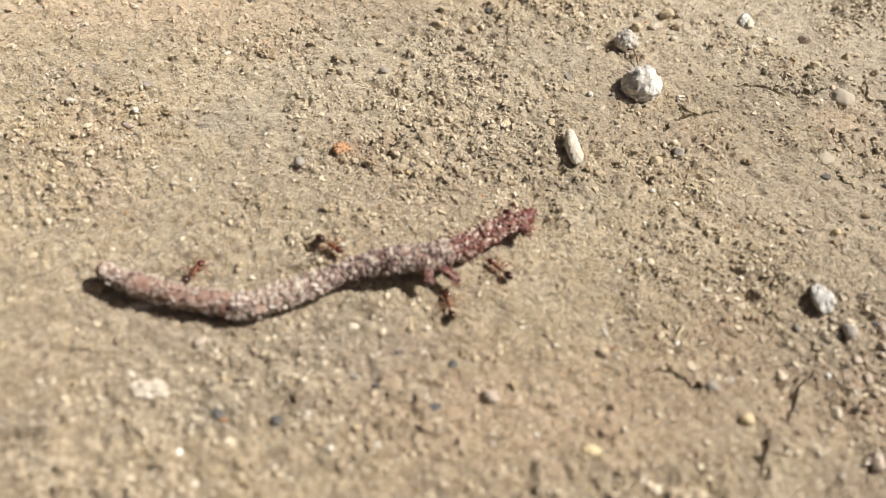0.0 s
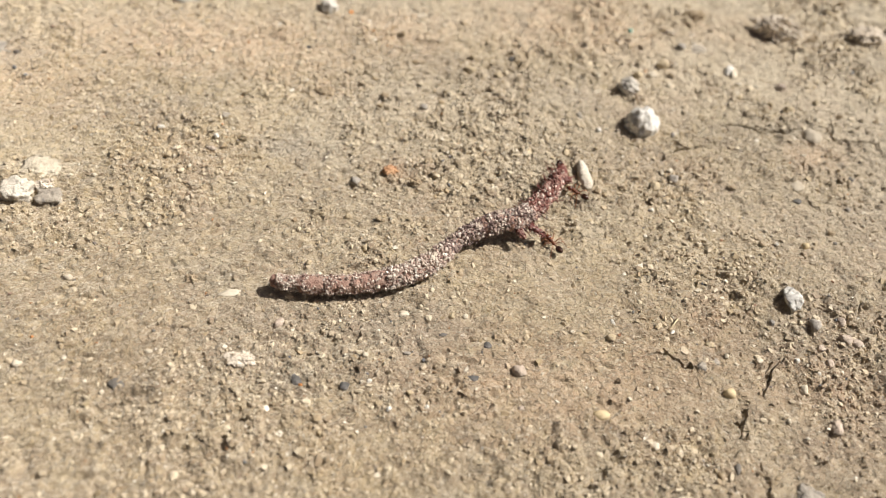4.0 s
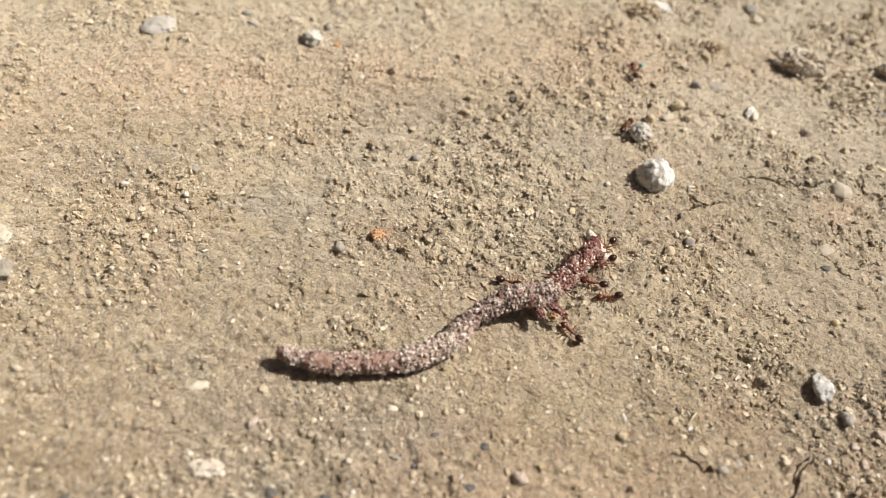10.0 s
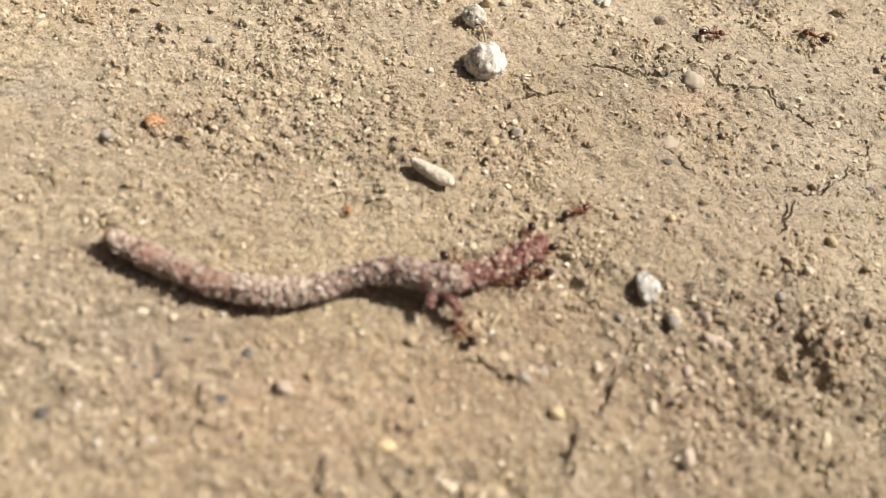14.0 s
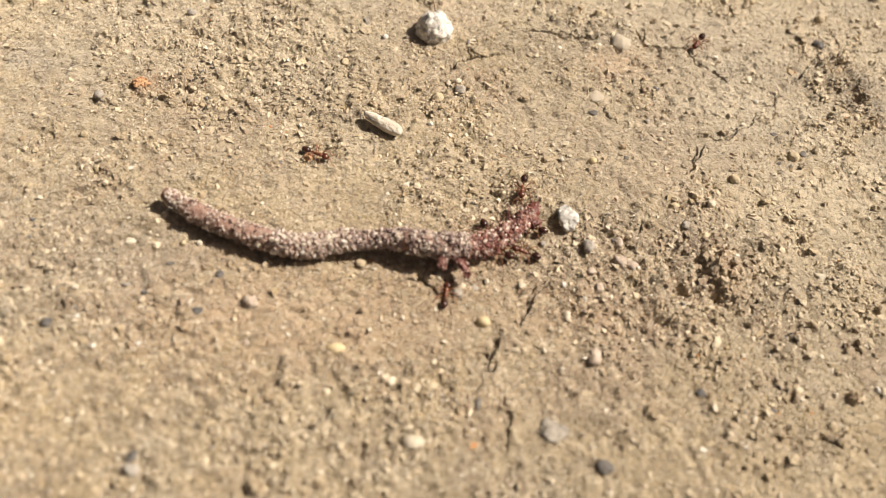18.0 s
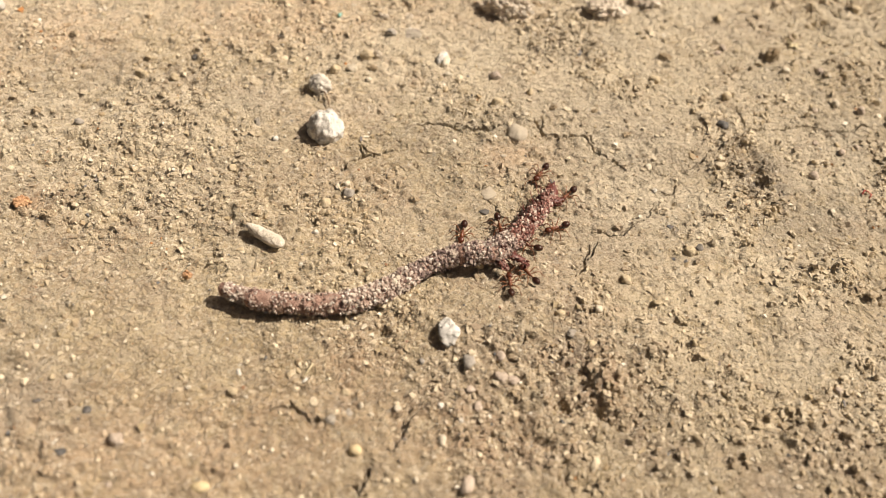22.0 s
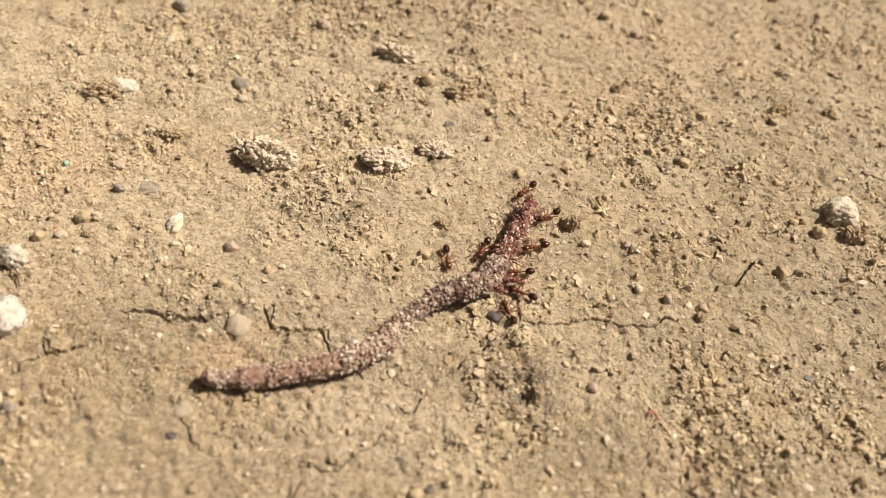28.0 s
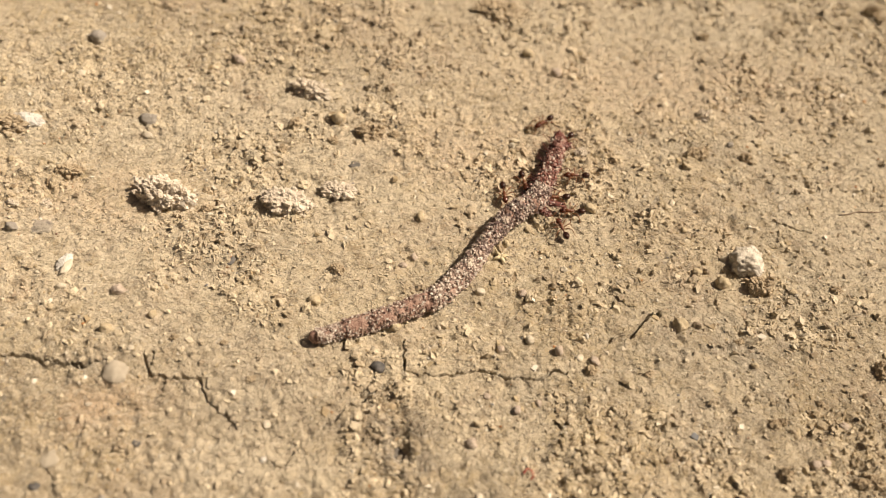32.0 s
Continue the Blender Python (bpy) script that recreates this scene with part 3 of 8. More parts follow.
loosen(-56.5, 28.1, 11.4, 5.4, -0.4)
loosen(22.9, 29.6, 14.7, 6.5, -0.5)
loosen(106.3, -5.7, 4.4, 3.1, 1.5)
loosen(60.7, -22.4, 3.2, 4.1, 1.5)
loosen(60.2, -23.7, 3.3, 3.3, 1.5)
loosen(69.4, 19.0, 20.4, 11.6, -1.0)
loosen(48.9, 6.9, 8.1, 5.4, -0.7)
loosen(92.0, 0.1, 7.9, 7.1, -0.6)
loosen(9.3, -34.9, 19.7, 7.7, -0.8)
loosen(74.1, -28.6, 12.2, 6.8, -0.3)
loosen(9.7, 2.3, 17.6, 7.8, -0.3)
loosen(51.1, 39.8, 21.9, 11.1, 0.5)
loosen(84.9, 26.8, 14.7, 8.2, -0.5)
loosen(77.5, 4.8, 8.8, 7.5, -0.6)
loosen(114.6, 28.0, 4.7, 5.1, -1.2)
loosen(120.1, 20.8, 5.8, 4.1, -0.6)
loosen(109.3, 33.9, 4.2, 4.3, -0.5)
loosen(67.5, 2.5, 7.5, 6.5, -1.6)
loosen(75.5, 6.0, 7.0, 6.0, -1.8)
loosen(74.5, -4.0, 8.0, 5.0, -1.0)
loosen(95.0, 4.0, 6.0, 6.0, -0.3)
loosen(101.0, 7.0, 8.0, 4.0, 0.8)
loosen(84.0, -17.0, 12.0, 7.0, -0.9)
loosen(100.0, -16.0, 10.0, 7.0, -0.6)
loosen(55.0, 4.0, 5.0, 8.0, 0.7)
loosen(42.0, 4.0, 10.0, 8.0, 0.7)
loosen(26.0, -12.0, 14.0, 8.0, 0.6)
loosen(2.0, -12.0, 16.0, 8.0, 0.9)
loosen(-6.0, -27.0, 18.0, 7.0, 0.8)
loosen(-28.0, -16.0, 14.0, 9.0, 0.8)


def crack_depth(x, y, more=0.0):
    """0..1 along the cracks, whose lines waver."""
    wx = x + 0.7 * (smooth_noise(x, y, 1.9, 71) - 0.5) + 0.5 * (smooth_noise(x, y, 0.7, 73) - 0.5) + 0.24 * (smooth_noise(x, y, 0.26, 76) - 0.5)
    wy = y + 0.7 * (smooth_noise(x, y, 1.9, 72) - 0.5) + 0.5 * (smooth_noise(x, y, 0.7, 74) - 0.5) + 0.24 * (smooth_noise(x, y, 0.26, 77) - 0.5)
    deep = np.zeros_like(x)
    for strength, line in CRACK_LINES:
        for (ax, ay), (bx, by) in zip(line, line[1:]):
            near = (x > min(ax, bx) - 2) & (x < max(ax, bx) + 2) & (y > min(ay, by) - 2) & (y < max(ay, by) + 2)
            if not near.any():
                continue
            px, py = wx[near] - ax, wy[near] - ay
            k = np.clip((px * (bx - ax) + py * (by - ay)) / ((bx - ax) ** 2 + (by - ay) ** 2), 0, 1)
            d = np.hypot(px - k * (bx - ax), py - k * (by - ay))
            wide = (0.095 + 0.095 * smooth_noise(x[near], y[near], 1.9, 75)) * (0.6 + 0.4 * strength) + more
            deep[near] = np.maximum(deep[near], min(1, 0.1 + 0.9 * strength) * np.clip(1.7 - 1.5 * d / wide, 0, 1))
    return deep


def looseness(x, y):
    """0 on firm smooth clay, 1 on loose crumbs."""
    n = 0.45 * smooth_noise(x, y, 13, 4) + 0.35 * smooth_noise(x, y, 4.5, 14) + 0.20 * smooth_noise(x, y, 1.9, 15)
    for sx, sy, rx, ry, s in LOOSE_SPOTS:
        near = (np.abs(x - sx) < 2 * rx) & (np.abs(y - sy) < 2 * ry)
        d = ((x[near] - sx) / rx) ** 2 + ((y[near] - sy) / ry) ** 2
        n[near] += 0.13 * s * np.exp(-d)
    return np.clip((n - 0.42) / 0.28, 0.05, 1.0)


CRACK_DEEP = 1.5   # mm


def ground_height(x, y, cracks=True):
    """Height in mm of the soil at places in mm."""
    x, y = np.atleast_1d(np.asarray(x, float)), np.atleast_1d(np.asarray(y, float))
    h = 1.1 * (smooth_noise(x, y, 34, 1) - 0.5) + 0.6 * (smooth_noise(x, y, 13, 2) - 0.5) + 0.34 * (smooth_noise(x, y, 5, 3) - 0.5)
    rough = looseness(x, y)
    # crusty plates with broken edges, at three sizes
    for size, seed, high, at in ((3.4, 50, 0.16, 0.52), (1.7, 53, 0.18, 0.50), (0.95, 56, 0.19, 0.48)):
        n = 0.6 * smooth_noise(x, y, size, seed) + 0.4 * smooth_noise(x, y, size * 0.42, seed + 1)
        h += (0.35 + 0.55 * rough) * high * np.clip((n - at) / 0.05, 0, 1)
        h += (0.2 + 0.7 * rough) * high * 0.9 * np.clip((n - at - 0.11) / 0.05, 0, 1)
    h += rough * 0.16 * crumbs(x, y, 2.6, 20, 0.10) + (0.3 + 0.7 * rough) * 0.15 * crumbs(x, y, 1.1, 30, 0.3) + (0.45 + 0.55 * rough) * 0.13 * crumbs(x, y, 0.75, 40, 0.5)
    h += 0.30 * (smooth_noise(x, y, 1.6, 5) - 0.5) * rough + (0.10 + 0.16 * rough) * (smooth_noise(x, y, 0.6, 6) - 0.5)
    pits = np.clip((smooth_noise(x, y, 1.0, 7) * 0.7 + smooth_noise(x, y, 0.45, 9) * 0.3 - 0.64) / 0.08, 0, 1) * np.clip(2.4 * smooth_noise(x, y, 7, 8) - 0.4, 0, 1)
    h -= 0.32 * pits
    for sx, sy, rx, ry, deep, turn in HOLLOWS:
        near = (np.abs(x - sx) < 2 * max(rx, ry)) & (np.abs(y - sy) < 2 * max(rx, ry))
        if near.any():
            px, py = x[near] - sx + 0.5 * (smooth_noise(x[near], y[near], 0.8, 81) - 0.5), y[near] - sy + 0.5 * (smooth_noise(x[near], y[near], 0.8, 82) - 0.5)
            d = ((px * math.cos(turn) + py * math.sin(turn)) / rx) ** 2 + ((py * math.cos(turn) - px * math.sin(turn)) / ry) ** 2
            h[near] -= deep * np.exp(-d ** (1.5 if deep > 0.7 else 1.0))
    return h - CRACK_DEEP * crack_depth(x, y) if cracks else h


def stain_and_light_weights(x, y, tone):
    """How strongly one tone, stain or painted light, colours each place, 0..1."""
    w = np.zeros(len(x))
    for sx, sy, rx, ry, k, s in STAIN_AND_LIGHT_SPOTS:
        if k == tone:
            near = (np.abs(x - sx) < 1.5 * rx) & (np.abs(y - sy) < 1.5 * ry)
            d = np.hypot((x[near] - sx) / rx, (y[near] - sy) / ry)
            w[near] = np.maximum(w[near], s * np.clip(1.5 - 1.1 * d, 0, 1))
    return w


def write_stains_and_light(me, x, y):
    for tone, name in enumerate(("grey", "rust", "pale", "charcoal_and_shade", "brown", "peach")):
        at = me.attributes.new(name, "FLOAT", "POINT")
        at.data.foreach_set("value", stain_and_light_weights(x, y, tone).astype(np.float32))


def ground_at(x, y):
    """Height of the soil in mm at one place."""
    return float(ground_height([x], [y])[0])


def spread(far, *stretches):
    """Steps along one axis: stretches of (from, to, step), then ever longer steps out to far on both sides."""
    mid = np.concatenate([np.arange(a, b - step / 2, step) for a, b, step in stretches] + [[stretches[-1][1]]])
    out = [stretches[0][2] * 1.6]
    while sum(out) < far:
        out.append(out[-1] * 1.5)
    out = np.cumsum(out)
    return np.concatenate([(mid[0] - out)[::-1], mid, mid[-1] + out])


def build_ground():
    """One sheet of cells, each cell that a crack crosses cut into smaller ones."""
    xs = spread(60000, (-82, -36, 0.30), (-36, 106, 0.24), (106, 162, 0.30))
    ys = spread(60000, (-50, -30, 0.27), (-30, 42, 0.24), (42, 90, 0.33))
    gx, gy = np.meshgrid(xs, ys)
    h = ground_height(gx.ravel(), gy.ravel(), cracks=False)
    nx, ny = len(xs), len(ys)
    mid_x, mid_y = np.meshgrid((xs[1:] + xs[:-1]) / 2, (ys[1:] + ys[:-1]) / 2)
    cracked = (crack_depth(mid_x.ravel(), mid_y.ravel(), 0.24) > 0).reshape(ny - 1, nx - 1)
    row, col = np.nonzero(~cracked)
    i = row * nx + col
    quads = [np.stack([i, i + 1, i + nx + 1, i + nx], 1)]
    # the small cells: their corners are shared through one numbering of the finer lattice
    n = 5
    row, col = np.nonzero(cracked)
    b, a = (v.ravel() for v in np.meshgrid(np.arange(n + 1), np.arange(n + 1), indexing="ij"))
    fine = (row[:, None] * n + b) * (nx * n) + col[:, None] * n + a
    u, v = a / n, b / n
    x = xs[col][:, None] * (1 - u) + xs[col + 1][:, None] * u
    y = ys[row][:, None] * (1 - v) + ys[row + 1][:, None] * v
    i = (row * nx + col)[:, None]
    z = (h[i] * (1 - u) + h[i + 1] * u) * (1 - v) + (h[i + nx] * (1 - u) + h[i + nx + 1] * u) * v
    keys, first, back = np.unique(fine.ravel(), return_index=True, return_inverse=True)
    back = back.reshape(fine.shape)
    flat_x, flat_y = np.concatenate([gx.ravel(), x.ravel()[first]]), np.concatenate([gy.ravel(), y.ravel()[first]])
    fine_z = z.ravel()[first] - CRACK_DEEP * crack_depth(x.ravel()[first], y.ravel()[first])
    z = np.concatenate([h, fine_z])
    c = back.reshape(-1, n + 1, n + 1) + nx * ny
    quads.append(np.stack([c[:, :-1, :-1], c[:, :-1, 1:], c[:, 1:, 1:], c[:, 1:, :-1]], -1).reshape(-1, 4))
    quads = np.concatenate(quads).astype(np.int32)
    co = np.stack([flat_x, flat_y, z], 1) * MM
    me = bpy.data.meshes.new("ground")
    me.vertices.add(len(co))
    me.vertices.foreach_set("co", co.astype(np.float32).ravel())
    me.loops.add(quads.size)
    me.loops.foreach_set("vertex_index", quads.ravel())
    me.polygons.add(len(quads))
    me.polygons.foreach_set("loop_start", np.arange(0, quads.size, 4, dtype=np.int32))
    me.polygons.foreach_set("use_smooth", np.ones(len(quads), bool))
    me.update(calc_edges=True)
    write_stains_and_light(me, flat_x, flat_y)
    me.materials.append(SOIL)
    ground = new("ground", me)
    return tagged(ground, "dry tan crusty soil with crumbs, pits and fine cracks", "soil", kind="structure")


ground = build_ground()


# ---- helpers for things ----
def part(name, bm, material, parent=None, label="", smooth=True):
    """Links a bmesh as one mesh object, under a thing or a part where one is given."""
    me = bpy.data.meshes.new(name)
    bm.to_mesh(me)
    bm.free()
    for m in material if isinstance(material, (list, tuple)) else (material,):
        me.materials.append(m)
    if smooth:
        me.polygons.foreach_set("use_smooth", np.ones(len(me.polygons), bool))
    ob = new(name, me)
    ob.parent = parent
    return tagged(ob, label)


def ico(level):
    bm = bmesh.new()
    bmesh.ops.create_icosphere(bm, subdivisions=level, radius=1.0)
    return bm


def rough_ball(level, seed, lump, facet, crumbly=0.0, boxy=0.0, stretch=(1, 1, 1)):
    """A unit stone: a ball cut by a few flat faces and roughened."""
    rng = random.Random(seed)
    cuts = []
    for _ in range(int(9 * facet) + 2):
        n = Vector((rng.gauss(0, 1), rng.gauss(0, 1), rng.gauss(0, 0.8))).normalized()
        cuts.append((n, rng.uniform(0.62, 0.95)))
    off = Vector((rng.uniform(-50, 50), rng.uniform(-50, 50), rng.uniform(-50, 50)))
    bm = ico(level)
    for v in bm.verts:
        d = v.co.normalized()
        r = 1.0
        for n, k in cuts:
            c = d.dot(n)
            if c > 0.05:
                r = min(r, 1 + (k / c - 1) * facet) if k / c < 1 else r
        if boxy:
            r = (abs(d.x) ** boxy + abs(d.y) ** boxy + abs(d.z) ** boxy) ** (-1 / boxy)
        p = Vector((d.x * stretch[0], d.y * stretch[1], d.z * stretch[2]))   # keeps the lumps as long as they are broad
        r += lump * (noise.noise(p * 1.6 + off) * 0.6 + noise.noise(p * 3.7 + off) * 0.35 + noise.noise(p * 8 + off) * 0.16)
        if crumbly:
            f = noise.voronoi(p * 3.4 + off)[0]
            r += crumbly * (0.32 - f[0]) * 0.9 + crumbly * 0.25 * noise.noise(p * 15 + off)
        v.co = d * r
    return bm


SHAPES = {  # lump, facet, crumbly, detail
    "chalk": (0.26, 0.2, 0.24, 4), "greychalk": (0.28, 0.5, 0.30, 4), "shard": (0.20, 1.0, 0.2, 4), "grey": (0.26, 1.0, 0.2, 3),
    "rose": (0.28, 0.9, 0.3, 3), "beige": (0.22, 0.8, 0.1, 3), "orange": (0.22, 0.4, 0.5, 3), "dark": (0.25, 1.0, 0.2, 3),
    "slate": (0.45, 1.0, 0.35, 4), "tan": (0.28, 0.9, 0.3, 3), "yellow": (0.12, 0.5, 0.1, 3), "pale": (0.22, 1.0, 0.2, 3),
    "quartz": (0.34, 1.0, 0.25, 4), "chunk": (0.30, 0.6, 0.45, 4), "wchunk": (0.30, 0.5, 0.55, 4), "clod": (0.40, 0.3, 0.6, 4), "paleclod": (0.42, 0.3, 0.6, 4),
    "block_white": (0.42, 0.4, 0.40, 4), "block_grey": (0.40, 0.4, 0.40, 4), "turquoise": (0.3, 0.8, 0.1, 3)}
KINDS = {"pebble": "pebble", "stone_shard": "stone", "stone_chip": "stone", "soil_crumb": "soil", "soil_clod": "soil", "plaster_chunk": "plaster", "twig_piece": "twig", "plastic_fleck": "fleck"}
placed = []


def stone(name, kind, x, y, long, broad, high, turn, label):
    """A stone or crumb half bedded in the soil, sizes and place in mm."""
    lump, facet, crumbly, detail = SHAPES[kind]
    seed = len(placed) + 11
    bm = rough_ball(detail, seed, lump, facet, crumbly, 4.0 if kind.startswith("block") else 0.0,
                    (long / broad, 1.0, high / broad) if long > 1.4 * broad else (1, 1, 1))
    sunk = 0.34 if high > 0.35 * broad else 0.42
    if kind in ("slate", "beige"):
        high = high * (0.4 if kind == "slate" else 0.7)
    if kind == "orange":
        long, broad, high = long * 0.75, broad * 0.75, high * 0.75
    if kind in ("dark", "pale", "yellow"):
        long, broad, high = long * 0.85, broad * 0.8, high * (0.5 if kind == "dark" else 0.75)
    if kind in ("clod", "paleclod", "orange"):
        # smaller crumbs baked onto it
        squat = Vector((1, long / broad, min(1.9, long / high)))
        rng, skin = random.Random(seed), [v.co.copy() for v in bm.verts if v.co.z > -0.3]
        for _ in range(int(20 + 12 * long * broad)):
            size = rng.choice((0.06, 0.08, 0.10, 0.13, 0.17, 0.24)) / (0.55 + 0.25 * long)
            at, spin = rng.choice(skin) * rng.uniform(0.88, 1.0), Euler((rng.uniform(0, 6), rng.uniform(0, 6), rng.uniform(0, 6))).to_matrix()
            ball = bmesh.ops.create_icosphere(bm, subdivisions=1, radius=1.0)["verts"]
            for v in ball:
                p = spin @ v.co * size * rng.uniform(0.7, 1.2)
                v.co = at + Vector((p.x * squat.x, p.y * squat.y, p.z * squat.z))
    bmesh.ops.scale(bm, vec=Vector((long / 2, broad / 2, high / (2 * (1 - sunk) ))) * MM, verts=bm.verts)
    half = high / (2 * (1 - sunk))
    ob = part(name, bm, STONE[kind], smooth=kind not in ("clod", "paleclod", "orange"))
    low = min(ground_at(x + a * long * 0.3, y + b * broad * 0.3) for a, b in ((0, 0), (1, 0), (-1, 0), (0, 1), (0, -1)))
    ob.matrix_world = pose(x * MM, y * MM, (low * 0.6 + ground_at(x, y) * 0.4 + half * (1 - 2 * sunk)) * MM, 0, 0, turn)
    placed.append((x, y, max(long, broad) / 2))
    return tagged(ob, label, KINDS[name])


# ---- stones, crumbs and clods ----
stone("pebble", "chalk", 33.2, 11.2, 4.7, 4.3, 3.3, 12, "rough white chalky pebble lying on the dry soil")
stone("pebble", "greychalk", 32.3, 18.5, 3.09, 2.75, 2.20, -8, "pale grey rough pebble beside a white one")
stone("pebble", "tan", 34.0, 21.6, 1.71, 1.41, 0.99, -8, "small tan pebble on dry soil")
stone("stone_shard", "shard", 46.8, -17.3, 3.50, 2.64, 1.32, 92, "white flat stone shard lying on the soil")
stone("pebble", "grey", 48.6, -20.6, 1.77, 1.46, 0.88, 82, "small grey pebble near a white shard")
stone("pebble", "rose", 51.7, -22.2, 1.67, 1.50, 0.90, -8, "pinkish grey pebble set in the soil")
stone("pebble", "beige", 56.4, 10.8, 3.0, 2.7, 1.7, -8, "smooth beige grey pebble half sunk in soil")
stone("soil_crumb", "orange", 19.2, -9.5, 1.53, 1.34, 0.80, -8, "small orange red burnt soil crumb")
stone("pebble", "dark", 82.6, 12.6, 1.97, 1.97, 1.58, -8, "dark blue grey pebble at the end of a crack")
stone("soil_clod", "paleclod", 56.9, 33.9, 7.72, 3.86, 2.90, -13, "grey brown crumbly soil clod on the ground")
stone("soil_clod", "paleclod", 71.0, 33.6, 6.4, 3.7, 1.9, -8, "pale crumbly soil clod on the ground")
stone("stone_chip", "chalk", 47.9, 24.3, 2.60, 1.46, 0.87, 72, "narrow whitish stone chip on the soil")
stone("pebble", "tan", 10.1, 20.6, 2.37, 1.48, 0.89, -23, "small tan oval pebble on the soil")
stone("pebble", "tan", 54.4, 15.7, 1.68, 1.39, 0.97, -8, "small tan pebble on dry soil")
stone("pebble", "rose", 54.5, 20.6, 1.73, 1.43, 1.00, -8, "small brown pebble on dry soil")
stone("pebble", "tan", 17.6, 5.2, 1.29, 1.29, 1.03, -8, "small tan pebble on dry soil")
stone("pebble", "pale", 73.1, -23.1, 1.92, 1.34, 0.81, -28, "small white oval pebble on the soil")
stone("pebble", "pale", 68.9, 5.8, 1.88, 1.22, 0.61, -28, "small pale pebble half sunk in soil")
stone("pebble", "rose", 14.9, -28.1, 1.66, 1.38, 0.83, -8, "small brownish pebble on the soil")
stone("pebble", "tan", 61.5, -18.4, 1.27, 1.06, 0.64, -8, "small tan pebble on dry soil")
stone("pebble", "rose", 92.8, -28.4, 1.67, 1.36, 0.81, -8, "small brownish pebble on the soil")
stone("pebble", "tan", 22.6, 5.6, 1.29, 1.05, 0.63, -8, "small tan pebble on dry soil")
stone("soil_crumb", "tan", 74.4, -6.8, 1.63, 1.26, 0.76, -8, "small tan soil crumb")
stone("pebble", "yellow", 23.2, -32.8, 2.21, 1.41, 0.92, 4, "smooth yellow tan pebble on the soil")
stone("pebble", "pale", 28.3, -36.0, 1.81, 1.58, 1.11, 24, "small white angular pebble on the soil")
stone("pebble", "yellow", 37.3, -29.5, 1.64, 1.55, 1.08, -6, "small yellowish pebble on the soil")
stone("pebble", "dark", 10.1, -29.2, 1.74, 1.19, 0.48, -6, "dark blue grey grain set in the soil")
stone("pebble", "dark", -8.2, -30.5, 1.71, 1.71, 0.86, -6, "dark blue grey grain set in the soil")
stone("pebble", "pale", 45.6, -28.6, 1.62, 1.40, 0.84, 74, "small pale pebble on the soil")
stone("pebble", "rose", 47.7, -33.3, 2.24, 1.37, 0.96, 74, "small upright grey brown pebble")
stone("soil_crumb", "orange", -0.1, 0.3, 2.63, 1.94, 1.07, 14, "orange burnt soil crumb on the ground")
stone("soil_crumb", "clod", 3.3, -1.4, 1.60, 1.25, 1.00, -6, "small brown soil crumb")
stone("pebble", "pale", 62.7, -14.7, 1.39, 1.27, 0.89, -6, "small pale pebble on the soil")
stone("pebble", "dark", 36.3, -38.2, 1.65, 1.08, 0.54, 74, "dark grey grain set in the soil")
stone("soil_clod", "pale", 30.5, -42.0, 2.68, 2.29, 0.92, -6, "pale soil lump set in the ground")
stone("pebble", "dark", 57.6, -36.8, 1.47, 1.26, 0.76, -6, "dark grey pebble on the soil")
stone("pebble", "dark", -3.2, -30.8, 1.35, 1.32, 0.66, -6, "dark grey grain set in the soil")
stone("soil_crumb", "clod", -9.4, 14.6, 2.81, 1.41, 0.70, -6, "brown soil crumb on the ground")
stone("pebble", "tan", 66.4, -10.7, 1.43, 1.30, 0.91, -6, "small tan pebble on dry soil")
stone("plaster_chunk", "block_white", -43.2, -7.0, 3.7, 3.2, 1.45, -4, "cream white crumbly lump on the ground")
stone("soil_clod", "paleclod", -40.6, -5.8, 2.38, 1.52, 0.91, -2, "cream soil crumb beside a white lump")
stone("plaster_chunk", "chunk", -41.9, -2.6, 5.4, 4.4, 0.50, 8, "thin cream white crust on the ground")
stone("pebble", "quartz", -30.6, 32.9, 5.69, 3.80, 0.84, -2, "pale translucent quartz pebble in the soil")
stone("pebble", "dark", -51.2, 4.7, 1.78, 1.60, 0.96, -2, "dark blue grain on the soil")
stone("stone_shard", "slate", -54.2, 1.8, 7.47, 3.73, 0.56, 10, "flat grey stone flake lying in the soil")
stone("pebble", "dark", -49.2, -14.3, 2.35, 1.20, 0.36, -2, "dark teal stone set in the soil")
stone("pebble", "pale", -71.5, 26.8, 2.01, 1.75, 1.23, -2, "small cream pebble on the soil")
stone("pebble", "greychalk", -10.6, 32.7, 3.16, 2.56, 1.79, -2, "rough grey pebble on the soil")
stone("pebble", "dark", -51.2, 18.3, 1.10, 0.95, 0.76, -2, "tiny dark grain on the soil")
stone("soil_clod", "clod", 36.3, 44.3, 5.32, 2.66, 1.59, -2, "brown crumbly soil clod on the ground")
stone("pebble", "dark", 16.3, 24.0, 1.59, 1.44, 1.15, -2, "small dark brown pebble on the soil")
stone("pebble", "pale", -27.8, -6.6, 1.19, 0.95, 0.66, -2, "small pale pebble on the soil")
stone("pebble", "dark", 11.7, -24.9, 1.26, 1.26, 0.63, -2, "dark grey grain set in the soil")
stone("pebble", "pale", -23.7, -6.5, 0.95, 0.82, 0.66, -2, "small pale pebble on the soil")
stone("stone_shard", "slate", -54.6, 18.7, 6.20, 3.10, 0.37, 8, "flat grey stone flake lying in the soil")
stone("soil_clod", "tan", -62.2, -5.6, 2.37, 1.28, 0.39, -2, "yellowish soil lump set in the ground")
